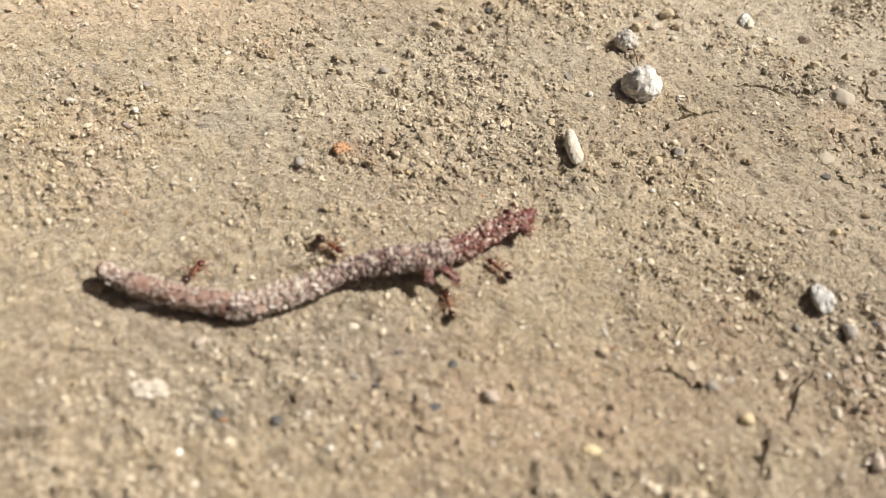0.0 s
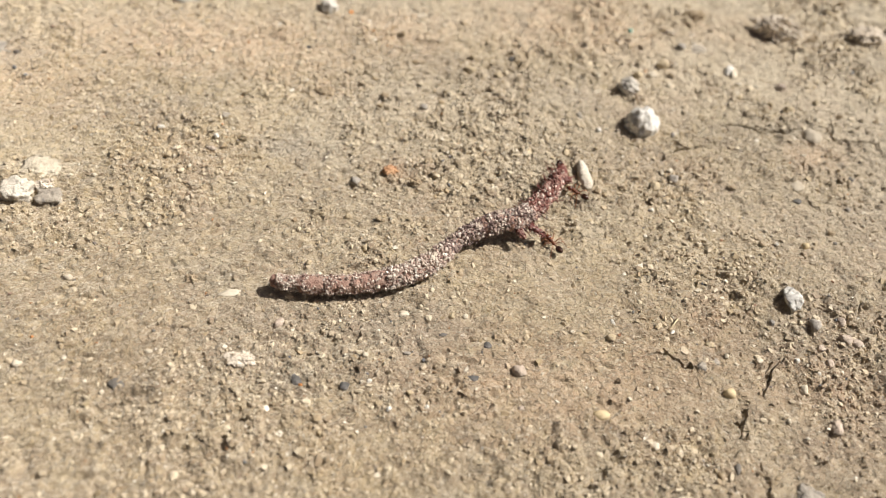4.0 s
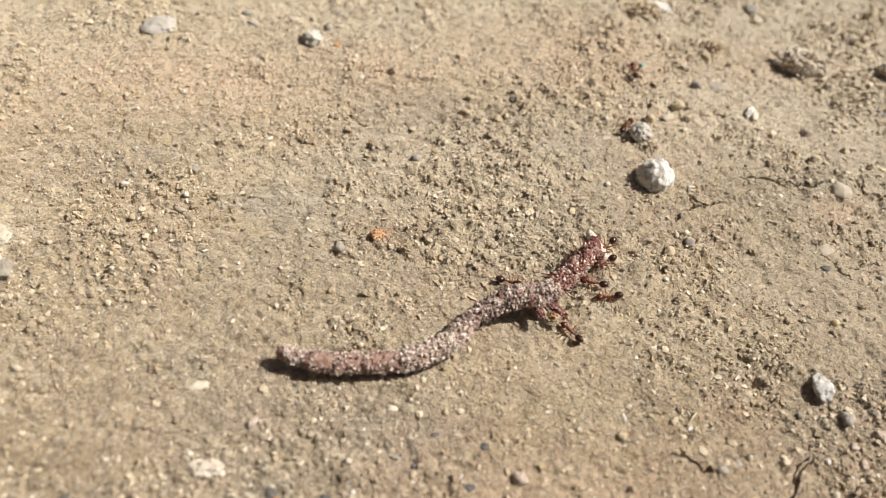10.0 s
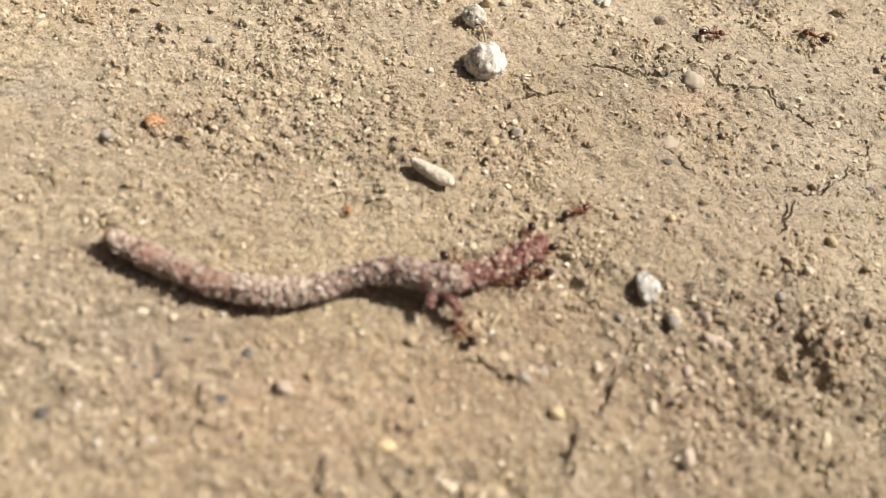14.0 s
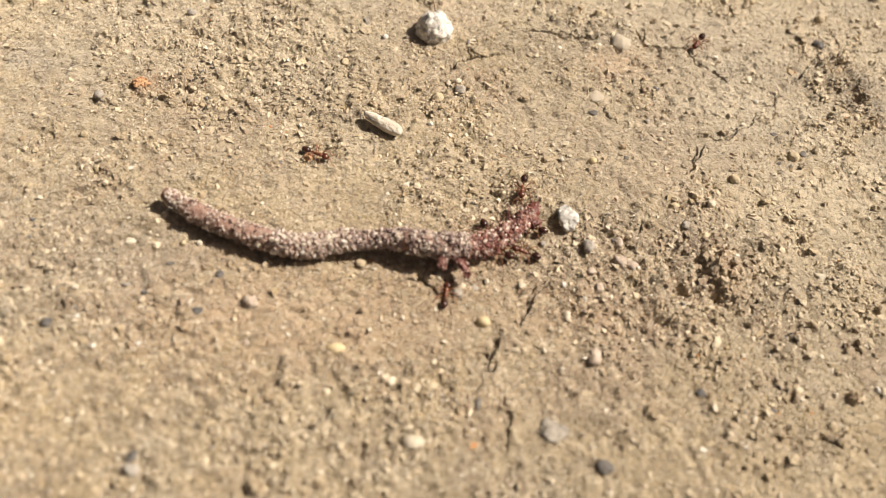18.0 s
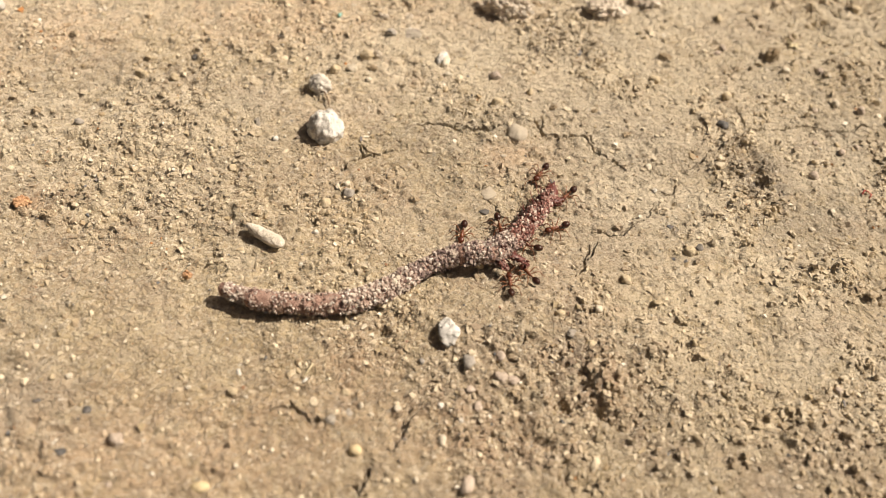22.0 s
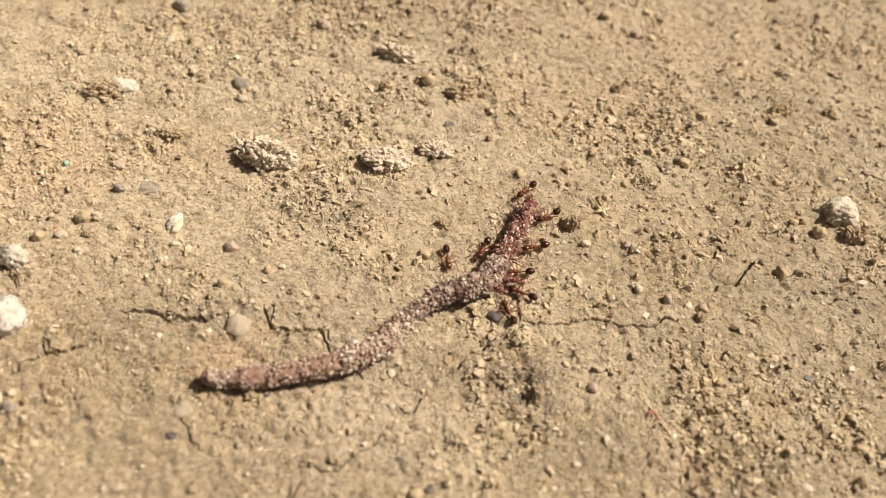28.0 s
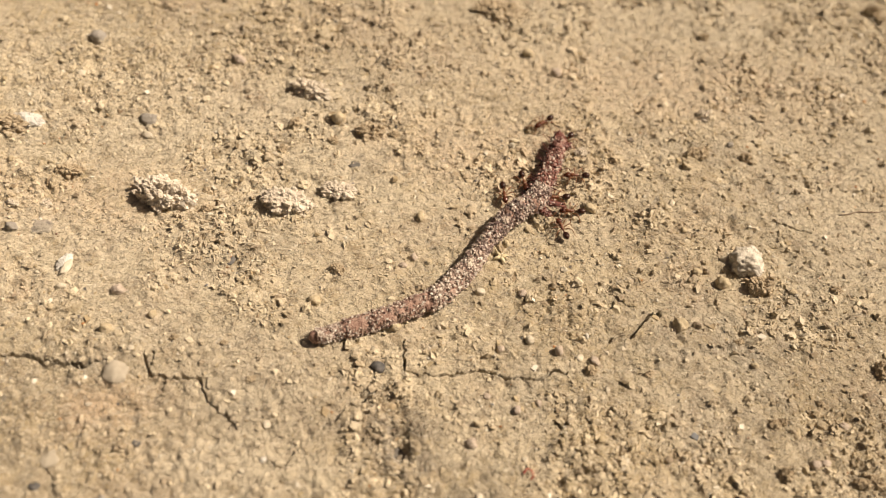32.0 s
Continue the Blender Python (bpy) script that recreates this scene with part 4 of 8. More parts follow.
stone("pebble", "pale", -34.1, -18.9, 1.20, 1.02, 0.61, -2, "small pale pebble on the soil")
stone("pebble", "rose", -10.7, -23.7, 1.72, 1.06, 0.63, 58, "small brown pebble on the soil")
stone("stone_shard", "pale", -16.7, -19.8, 3.04, 1.52, 0.46, 13, "pale flat stone sliver lying on the soil")
stone("pebble", "tan", -42.4, -36.5, 4.37, 3.31, 1.82, 87, "tan rounded pebble on the soil beside an ant")
stone("pebble", "pale", -36.1, -30.2, 1.68, 1.12, 0.67, -3, "small pale pebble on the soil")
stone("soil_clod", "paleclod", -14.1, -28.6, 3.65, 1.83, 0.55, -3, "pale soil lump set in the ground")
stone("pebble", "dark", -25.8, -32.0, 2.22, 1.98, 0.50, -3, "dark grey stone set in the soil")
stone("pebble", "beige", 52.3, 1.7, 2.25, 2.25, 0.45, -10, "smooth tan pebble half sunk in soil")
stone("pebble", "yellow", 50.5, -8.9, 1.10, 1.10, 0.88, -10, "small bright yellow grain on the soil")
stone("pebble", "pale", 35.9, 3.1, 1.29, 1.08, 0.65, -10, "small white pebble on the soil")
stone("pebble", "pale", -1.3, -27.3, 1.17, 1.10, 0.77, -10, "small pale pebble on the soil")
stone("pebble", "pale", 41.3, -25.3, 1.26, 1.18, 0.83, -10, "small pale pebble on the soil")
stone("pebble", "dark", 47.4, -44.0, 2.12, 1.89, 1.13, -9, "dark grey pebble on the soil")
stone("pebble", "dark", 6.7, -43.5, 2.12, 1.56, 0.63, 61, "dark brown stone set in the soil")
stone("soil_crumb", "clod", 17.1, -46.3, 1.61, 1.47, 0.88, -39, "dark brown soil crumb")
stone("pebble", "grey", 6.8, -44.9, 1.68, 1.51, 0.91, 51, "grey pebble on the soil")
stone("stone_shard", "slate", 43.0, -40.7, 3.05, 2.37, 0.71, -19, "flat grey stone flake in the soil")
stone("soil_clod", "paleclod", 76.9, 35.7, 4.51, 2.35, 1.41, -9, "pale crumbly soil clod on the ground")
stone("stone_chip", "chalk", 38.2, 45.2, 4.73, 2.36, 1.18, -9, "whitish flat stone chip on the soil")
stone("soil_clod", "grey", 52.7, 46.4, 2.63, 1.71, 1.02, -19, "grey soil crumb on the ground")
stone("pebble", "pale", 53.0, 43.8, 2.01, 1.37, 0.96, -9, "small pale pebble on the soil")
stone("soil_clod", "paleclod", 72.1, 53.0, 5.82, 2.91, 1.75, -24, "pale crumbly soil clod on the ground")
stone("plaster_chunk", "block_white", 124.5, 28.0, 3.7, 3.5, 2.0, -8, "cream white crumbly lump on the ground")
stone("soil_crumb", "clod", 125.4, 24.9, 3.3, 2.3, 1.4, -9, "brown soil crumb beside a white lump")
stone("stone_chip", "pale", 48.2, 23.3, 3.23, 1.41, 0.85, 71, "narrow whitish stone chip on the soil")
stone("pebble", "pale", 48.4, 20.9, 1.77, 1.05, 0.73, -9, "small pale pebble on the soil")
stone("soil_crumb", "tan", 115.4, 19.3, 2.13, 1.81, 1.45, -9, "tan soil crumb on the ground")
stone("pebble", "pale", 106.2, -5.5, 1.59, 1.27, 0.76, 11, "small pale pebble on the soil")
stone("pebble", "dark", 126.5, -6.0, 2.54, 1.99, 1.19, 21, "dark grey pebble on the soil")
stone("twig_piece", "slate", 43.8, 29.1, 4.36, 2.18, 1.31, 1, "grey splintered twig piece on the soil")
stone("soil_clod", "clod", 45.3, 37.5, 3.46, 1.73, 1.04, 1, "low brown soil crumb row")
stone("soil_crumb", "clod", 92.2, 25.1, 2.02, 2.02, 1.62, -9, "brown soil crumb on the ground")
stone("pebble", "dark", 78.4, 40.4, 1.88, 1.44, 0.43, -9, "dark teal stone set in the soil")
stone("pebble", "pale", 42.8, 53.4, 2.05, 1.65, 1.32, 71, "small white pebble on the soil")
stone("pebble", "rose", 62.1, 58.0, 2.18, 1.61, 1.29, -9, "small grey pebble on the soil")
stone("pebble", "pale", 98.6, 16.6, 1.29, 1.29, 1.03, -9, "small pale pebble on the soil")
stone("pebble", "pale", 94.8, 12.0, 1.13, 1.13, 0.90, -9, "small pale pebble on the soil")
stone("pebble", "tan", 118.2, -1.6, 1.65, 1.12, 0.79, -9, "small tan pebble on dry soil")
stone("pebble", "rose", 111.8, -1.6, 1.17, 1.17, 0.82, -9, "small brown pebble on the soil")
stone("pebble", "dark", 75.7, -6.2, 1.50, 1.20, 0.60, 51, "dark grey grain set in the soil")
# Flat dark stone added where there is only shade among crumbs.
stone("stone_shard", "dark", 84.9, 3.8, 2.36, 2.36, 0.35, -9, "dark flat stone added as shade among crumbs")
stone("pebble", "grey", 119.9, -10.1, 1.68, 1.04, 0.73, -9, "small grey pebble on the soil")
stone("soil_crumb", "clod", 108.3, -5.6, 1.14, 1.03, 0.72, -9, "small brown soil crumb")
stone("soil_crumb", "tan", 38.1, 24.3, 2.30, 1.58, 1.11, -9, "tan soil crumb on the ground")
stone("pebble", "pale", 36.2, 21.9, 1.76, 1.35, 0.95, -9, "small pale pebble on the soil")
stone("soil_crumb", "clod", 77.5, 24.6, 1.72, 1.34, 0.80, -9, "small brown soil crumb")
stone("pebble", "pale", 72.0, 5.9, 1.18, 1.18, 0.94, -9, "small pale pebble on the soil")
stone("stone_shard", "dark", 65.7, 25.0, 2.21, 1.58, 0.32, 71, "thin dark stone flake in the soil")
stone("pebble", "grey", 43.2, 60.7, 2.58, 2.11, 1.48, -5, "dark grey pebble on the soil")
stone("pebble", "pale", 93.4, 22.3, 1.38, 1.24, 0.99, -5, "small pale pebble on the soil")
stone("soil_crumb", "tan", 76.0, 47.9, 2.01, 1.68, 1.34, -5, "tan soil crumb on the ground")
stone("soil_clod", "clod", 80.1, 45.8, 3.71, 2.37, 1.42, 5, "crumbly brown soil clod")
stone("pebble", "dark", 59.9, 3.4, 1.30, 0.99, 0.59, -5, "small dark brown grain")
stone("soil_crumb", "clod", 123.6, 2.4, 1.46, 1.46, 1.02, -5, "brown soil crumb on the ground")
stone("soil_crumb", "clod", 131.2, 1.7, 1.91, 1.14, 0.80, -5, "brown soil crumb on the ground")
stone("soil_clod", "clod", 97.4, 71.6, 7.36, 3.68, 1.47, -10, "low brown soil clod")
stone("soil_crumb", "tan", 121.3, 25.2, 1.69, 1.54, 1.23, -5, "tan soil crumb on the ground")
stone("soil_crumb", "clod", 154.1, 76.6, 2.57, 1.96, 1.57, -5, "brown soil crumb on the ground")
stone("pebble", "rose", 104.6, 58.9, 1.70, 1.52, 1.22, -5, "small brown pebble on the soil")
stone("soil_crumb", "clod", 123.4, 7.7, 1.51, 1.28, 0.90, -5, "brown soil crumb on the ground")
stone("pebble", "rose", 92.2, 4.5, 1.45, 1.23, 0.86, -5, "small brown pebble on the soil")
stone("soil_crumb", "dark", 51.6, -1.1, 1.57, 1.29, 0.77, -5, "dark brown soil crumb")
stone("soil_crumb", "tan", 107.0, 35.0, 1.77, 1.62, 1.30, -5, "tan soil crumb on the ground")
stone("pebble", "tan", 58.7, 17.7, 1.07, 1.07, 0.86, -5, "small tan pebble on dry soil")
stone("pebble", "pale", 115.3, 3.8, 1.27, 0.93, 0.56, -5, "small pale pebble on the soil")
stone("stone_shard", "block_grey", -39.6, -7.3, 3.0, 2.4, 0.85, 4, "grey brown angular stone beside a cream lump")
stone("pebble", "tan", 62.5, -23.6, 1.12, 1.12, 0.67, -5, "small tan pebble on dry soil")
stone("stone_chip", "pale", 2.5, -21.3, 1.59, 1.18, 0.47, 5, "cream chip on the soil")
stone("stone_chip", "pale", 122.3, 28.7, 1.53, 1.29, 0.65, -8, "small pale chip on the soil")
stone("pebble", "pale", 89.6, -3.6, 1.13, 1.13, 0.68, -8, "small pale pebble on the soil")
stone("stone_chip", "pale", 111.5, -5.7, 1.89, 1.03, 0.41, -8, "pale yellowish flat chip on the soil")
stone("pebble", "tan", 118.5, 26.5, 1.36, 1.07, 0.64, -8, "small tan pebble on dry soil")
stone("soil_crumb", "tan", 75.4, 20.4, 1.56, 1.31, 0.78, -8, "small tan soil crumb")
stone("pebble", "pale", 39.3, -5.1, 1.19, 0.97, 0.58, -8, "small pale pebble on the soil")
stone("stone_chip", "pale", 73.9, -17.0, 0.91, 0.83, 0.50, -8, "small pale chip on the soil")
stone("pebble", "pale", 98.7, -19.7, 1.26, 1.06, 0.63, -8, "small pale pebble on the soil")
stone("pebble", "pale", 103.1, 26.0, 1.19, 1.11, 0.67, -5, "small pale pebble on the soil")
stone("soil_crumb", "tan", 84.2, 17.5, 1.37, 1.31, 0.79, -5, "small tan soil crumb")
stone("soil_crumb", "clod", 128.1, 45.0, 1.78, 1.54, 0.92, -5, "brown soil crumb on the ground")
stone("soil_crumb", "rose", 101.7, 15.5, 1.21, 1.21, 0.85, -5, "small brown soil crumb")
stone("pebble", "tan", 14.1, 20.1, 1.49, 1.22, 0.85, -8, "small tan pebble on dry soil")
stone("pebble", "grey", -4.2, -1.7, 1.40, 1.26, 0.63, -8, "small grey pebble on the soil")
stone("stone_chip", "pale", -16.4, -5.1, 1.13, 0.93, 0.56, -8, "small pale chip on the soil")
stone("stone_chip", "chalk", -29.3, 5.6, 1.01, 0.64, 0.32, -4, "tiny white chip on the soil")
stone("pebble", "pale", -1.8, -2.3, 0.98, 0.98, 0.59, -4, "small pale pebble on the soil")
stone("soil_crumb", "tan", 33.4, 0.2, 1.64, 1.45, 0.87, -4, "small tan soil crumb")
stone("stone_chip", "chalk", 1.5, -33.4, 0.69, 0.62, 0.37, -4, "tiny white chip on the soil")
stone("stone_chip", "chalk", -22.1, 4.4, 0.75, 0.75, 0.45, -3, "tiny white chip on the soil")
stone("soil_crumb", "clod", 38.9, 22.1, 1.13, 0.74, 0.46, -20, "small brown soil crumb on dry ground")
stone("pebble", "pale", 43.9, 48.6, 1.20, 1.02, 0.63, 50, "small pale pebble on the soil")
stone("pebble", "tan", 34.4, 41.1, 1.12, 0.82, 0.51, -35, "small tan pebble on dry soil")
stone("soil_clod", "paleclod", 40.3, 31.9, 1.47, 0.78, 0.49, -20, "low pale crumbly soil clod on the ground")
stone("soil_clod", "paleclod", 43.7, 32.5, 1.48, 0.95, 0.59, 10, "low pale crumbly soil clod on the ground")
stone("pebble", "pale", 45.4, 22.7, 1.02, 0.60, 0.37, -35, "small pale pebble on the soil")
stone("pebble", "pale", 57.2, 22.8, 0.90, 0.61, 0.38, 25, "small pale pebble on the soil")
stone("soil_crumb", "clod", 62.1, 32.4, 1.36, 0.96, 0.60, 5, "small brown soil crumb on dry ground")
stone("soil_crumb", "clod", 61.4, 35.4, 1.25, 1.14, 0.71, -35, "small brown soil crumb on dry ground")
stone("pebble", "tan", 63.1, 30.7, 0.81, 0.64, 0.39, -8, "small tan pebble on dry soil")
stone("pebble", "tan", 38.0, 38.9, 0.83, 0.81, 0.50, -35, "small tan pebble on dry soil")
stone("soil_clod", "paleclod", 39.5, 24.4, 1.28, 1.05, 0.65, -8, "low pale crumbly soil clod on the ground")
stone("pebble", "pale", 38.3, 20.0, 1.00, 0.88, 0.54, 25, "small pale pebble on the soil")
stone("soil_crumb", "clod", 83.1, 45.8, 1.34, 1.05, 0.65, 10, "small brown soil crumb on dry ground")
stone("soil_crumb", "clod", 69.4, 42.5, 1.19, 1.16, 0.72, 50, "small brown soil crumb on dry ground")
stone("soil_crumb", "clod", 70.7, 46.9, 1.74, 1.48, 0.92, 65, "small brown soil crumb on dry ground")
stone("soil_crumb", "clod", 75.5, 44.1, 1.47, 1.03, 0.64, -20, "small brown soil crumb on dry ground")
stone("pebble", "tan", 86.6, 32.7, 1.48, 0.98, 0.61, 90, "small tan pebble on dry soil")
stone("pebble", "rose", 86.0, 26.9, 1.11, 1.08, 0.67, 110, "small pinkish brown pebble on the soil")
stone("pebble", "tan", 87.7, 26.2, 0.81, 0.79, 0.49, -35, "small tan pebble on dry soil")
stone("pebble", "pale", 84.5, 29.1, 0.68, 0.64, 0.40, -35, "small pale pebble on the soil")
stone("pebble", "rose", 98.1, 22.3, 1.20, 0.94, 0.58, 25, "small pinkish brown pebble on the soil")
stone("soil_crumb", "clod", 92.5, 31.2, 0.83, 0.82, 0.51, 25, "small brown soil crumb on dry ground")
stone("pebble", "tan", 96.5, 29.2, 1.14, 0.97, 0.60, 90, "small tan pebble on dry soil")
stone("soil_crumb", "clod", 100.6, 48.1, 1.68, 1.61, 1.00, -20, "small brown soil crumb on dry ground")
stone("pebble", "pale", 98.0, 45.0, 1.23, 1.20, 0.74, 65, "small pale pebble on the soil")
stone("soil_clod", "paleclod", 106.6, 44.2, 1.80, 1.41, 0.88, 5, "low pale crumbly soil clod on the ground")
stone("pebble", "pale", 117.0, 36.5, 1.72, 1.02, 0.63, 65, "small pale pebble on the soil")
stone("pebble", "tan", 118.0, 32.7, 1.00, 0.84, 0.52, -35, "small tan pebble on dry soil")
stone("pebble", "pale", 124.9, 53.3, 1.50, 1.43, 0.89, 110, "small pale pebble on the soil")
stone("pebble", "pale", 131.1, 24.5, 0.97, 0.82, 0.51, 5, "small pale pebble on the soil")
stone("soil_crumb", "clod", 134.6, 25.0, 1.39, 1.15, 0.71, -8, "small brown soil crumb on dry ground")
stone("pebble", "tan", 129.3, 24.3, 1.11, 0.65, 0.40, 5, "small tan pebble on dry soil")
stone("pebble", "grey", 126.5, 47.2, 1.08, 0.91, 0.56, -8, "small grey pebble on the soil")
stone("pebble", "rose", 96.9, 8.3, 1.30, 0.86, 0.53, 65, "small pinkish brown pebble on the soil")
stone("pebble", "pale", 97.4, 3.0, 0.84, 0.71, 0.44, 50, "small pale pebble on the soil")
stone("pebble", "pale", 88.5, -0.3, 0.95, 0.58, 0.36, 77, "small pale pebble on the soil")
stone("stone_chip", "chalk", 83.3, -3.0, 0.66, 0.34, 0.21, 95, "tiny white chip on the soil")
stone("pebble", "tan", 86.2, -6.1, 0.89, 0.78, 0.48, -8, "small tan pebble on dry soil")
stone("pebble", "yellow", 93.7, -4.6, 0.53, 0.45, 0.28, 95, "tiny yellow grain on the soil")
stone("pebble", "pale", 103.9, 14.8, 1.28, 1.06, 0.65, 25, "small pale pebble on the soil")
stone("pebble", "rose", 105.5, 14.4, 1.41, 1.21, 0.75, -35, "small pinkish brown pebble on the soil")
stone("pebble", "pale", 106.5, 11.1, 0.89, 0.75, 0.47, 90, "small pale pebble on the soil")
stone("soil_crumb", "clod", 111.2, 13.1, 1.28, 0.75, 0.47, 25, "small brown soil crumb on dry ground")
stone("soil_crumb", "clod", 117.1, -5.1, 1.35, 0.92, 0.57, 90, "small brown soil crumb on dry ground")
stone("pebble", "rose", 126.8, 3.5, 1.35, 1.15, 0.72, 25, "small pinkish brown pebble on the soil")
stone("soil_crumb", "clod", 127.5, -0.2, 1.32, 0.85, 0.52, 25, "small brown soil crumb on dry ground")
stone("pebble", "pale", 123.7, -5.9, 1.15, 0.95, 0.59, 5, "small pale pebble on the soil")
stone("soil_crumb", "clod", 125.8, -2.5, 0.83, 0.71, 0.44, 50, "small brown soil crumb on dry ground")
stone("soil_crumb", "clod", 121.6, 17.3, 0.93, 0.78, 0.48, 25, "small brown soil crumb on dry ground")
stone("pebble", "tan", 122.9, 14.6, 0.91, 0.77, 0.48, -20, "small tan pebble on dry soil")
stone("pebble", "rose", 97.2, -10.5, 1.09, 1.02, 0.63, 10, "small pinkish brown pebble on the soil")
stone("pebble", "grey", 118.7, -8.8, 0.79, 0.79, 0.49, 77, "small grey pebble on the soil")
stone("soil_crumb", "clod", 129.1, 10.4, 0.90, 0.75, 0.47, -8, "small brown soil crumb on dry ground")
stone("pebble", "rose", 130.9, 7.8, 1.26, 0.89, 0.55, -20, "small pinkish brown pebble on the soil")
stone("soil_crumb", "clod", 124.4, 8.1, 1.04, 1.01, 0.62, 110, "small brown soil crumb on dry ground")
stone("pebble", "pale", 60.2, 14.5, 0.74, 0.72, 0.45, -20, "small pale pebble on the soil")
stone("pebble", "beige", 54.5, 7.3, 0.94, 0.55, 0.22, 10, "smooth beige grey pebble half sunk in soil")
stone("pebble", "grey", 57.9, -2.1, 0.78, 0.77, 0.48, 90, "small grey pebble on the soil")
stone("pebble", "pale", 59.0, -4.9, 0.76, 0.64, 0.40, 25, "small pale pebble on the soil")
stone("pebble", "pale", 49.4, -4.1, 0.86, 0.76, 0.47, 5, "small pale pebble on the soil")
stone("pebble", "pale", 57.8, -8.5, 0.53, 0.50, 0.31, 10, "small pale pebble on the soil")
stone("pebble", "dark", 54.5, -8.1, 0.87, 0.74, 0.30, 110, "dark blue grey grain set in the soil")
stone("pebble", "dark", 73.8, -7.9, 0.76, 0.65, 0.26, 50, "dark blue grey grain set in the soil")
stone("soil_crumb", "clod", 79.5, -8.0, 0.65, 0.64, 0.40, 25, "small brown soil crumb on dry ground")
stone("pebble", "pale", 43.6, 19.8, 0.78, 0.61, 0.38, -35, "small pale pebble on the soil")
stone("pebble", "pale", 57.6, 13.2, 1.00, 0.74, 0.46, 10, "small pale pebble on the soil")
stone("pebble", "pale", 82.1, 14.3, 0.90, 0.75, 0.47, -35, "small pale pebble on the soil")
stone("stone_chip", "chalk", 72.1, 2.2, 0.69, 0.59, 0.37, 50, "tiny white chip on the soil")
stone("stone_chip", "chalk", 73.0, 1.9, 0.55, 0.47, 0.29, 110, "tiny white chip on the soil")
stone("pebble", "pale", 70.2, 1.0, 0.82, 0.69, 0.43, -35, "small pale pebble on the soil")
stone("pebble", "pale", 57.1, 0.3, 0.82, 0.69, 0.43, 65, "small pale pebble on the soil")
stone("pebble", "rose", 84.8, 25.5, 1.10, 0.81, 0.50, 10, "small pinkish brown pebble on the soil")
stone("pebble", "pale", 88.9, 17.6, 0.93, 0.66, 0.41, 90, "small pale pebble on the soil")
stone("pebble", "rose", 95.4, 15.4, 0.92, 0.91, 0.56, 77, "small pinkish brown pebble on the soil")
stone("pebble", "rose", 93.8, 9.7, 0.88, 0.74, 0.46, 10, "small pinkish brown pebble on the soil")
stone("pebble", "rose", 99.1, 9.2, 1.00, 0.74, 0.46, -35, "small pinkish brown pebble on the soil")
stone("stone_chip", "chalk", 104.9, 17.4, 0.78, 0.40, 0.25, 90, "tiny white chip on the soil")
stone("soil_crumb", "clod", 105.0, 13.3, 1.42, 1.21, 0.75, 5, "small brown soil crumb on dry ground")
stone("pebble", "pale", 106.9, 15.6, 0.78, 0.77, 0.48, -20, "small pale pebble on the soil")
stone("pebble", "pale", 121.1, 5.9, 0.73, 0.62, 0.38, 90, "small pale pebble on the soil")
stone("pebble", "rose", 127.9, 3.8, 1.35, 1.01, 0.63, 10, "small pinkish brown pebble on the soil")
stone("soil_crumb", "clod", 128.0, 9.3, 1.14, 0.60, 0.37, -35, "small brown soil crumb on dry ground")
stone("soil_crumb", "clod", 137.1, 14.5, 2.33, 1.98, 1.23, 50, "small brown soil crumb on dry ground")
stone("soil_crumb", "clod", 132.7, 1.9, 2.43, 1.43, 0.89, -35, "small brown soil crumb on dry ground")
stone("pebble", "pale", 92.8, -1.0, 1.38, 0.94, 0.58, 77, "small pale pebble on the soil")
stone("pebble", "tan", 101.1, 63.0, 1.67, 1.57, 0.97, 5, "small tan pebble on dry soil")
stone("pebble", "pale", 104.2, 76.6, 1.60, 1.26, 0.78, 5, "small pale pebble on the soil")
stone("soil_clod", "paleclod", 123.8, 52.2, 1.92, 1.70, 1.05, -20, "low pale crumbly soil clod on the ground")
stone("pebble", "pale", 118.8, 59.5, 1.82, 1.36, 0.85, 5, "small pale pebble on the soil")
stone("soil_crumb", "clod", 109.9, 70.3, 2.08, 1.02, 0.63, -35, "small brown soil crumb on dry ground")
stone("pebble", "pale", 150.5, 71.0, 1.59, 1.45, 0.90, 10, "small pale pebble on the soil")
stone("soil_crumb", "clod", 154.8, 74.8, 1.80, 1.48, 0.92, 10, "small brown soil crumb on dry ground")
stone("soil_crumb", "clod", 126.7, 68.4, 1.56, 1.22, 0.76, -8, "small brown soil crumb on dry ground")
stone("soil_crumb", "clod", 138.6, 70.1, 1.75, 1.03, 0.64, -8, "small brown soil crumb on dry ground")
stone("soil_crumb", "clod", 142.0, 80.8, 2.20, 1.08, 0.67, 25, "small brown soil crumb on dry ground")
stone("soil_crumb", "clod", 121.7, 45.0, 3.09, 1.82, 1.13, 5, "small brown soil crumb on dry ground")
stone("pebble", "rose", 51.9, -19.8, 1.27, 1.19, 0.74, 25, "small pinkish brown pebble on the soil")
stone("pebble", "rose", 52.9, -22.5, 1.50, 1.18, 0.73, -8, "small pinkish brown pebble on the soil")
stone("pebble", "tan", 58.6, -15.1, 1.18, 0.92, 0.57, 10, "small tan pebble on dry soil")
stone("pebble", "pale", 63.5, -19.6, 0.64, 0.60, 0.37, -8, "small pale pebble on the soil")
stone("stone_shard", "slate", 59.7, -17.5, 1.42, 1.22, 0.49, 25, "flat grey stone flake lying in the soil")
stone("pebble", "pale", 87.0, -12.1, 1.11, 0.54, 0.33, 65, "small pale pebble on the soil")
stone("pebble", "pale", 79.5, -34.0, 0.95, 0.70, 0.43, -8, "small pale pebble on the soil")
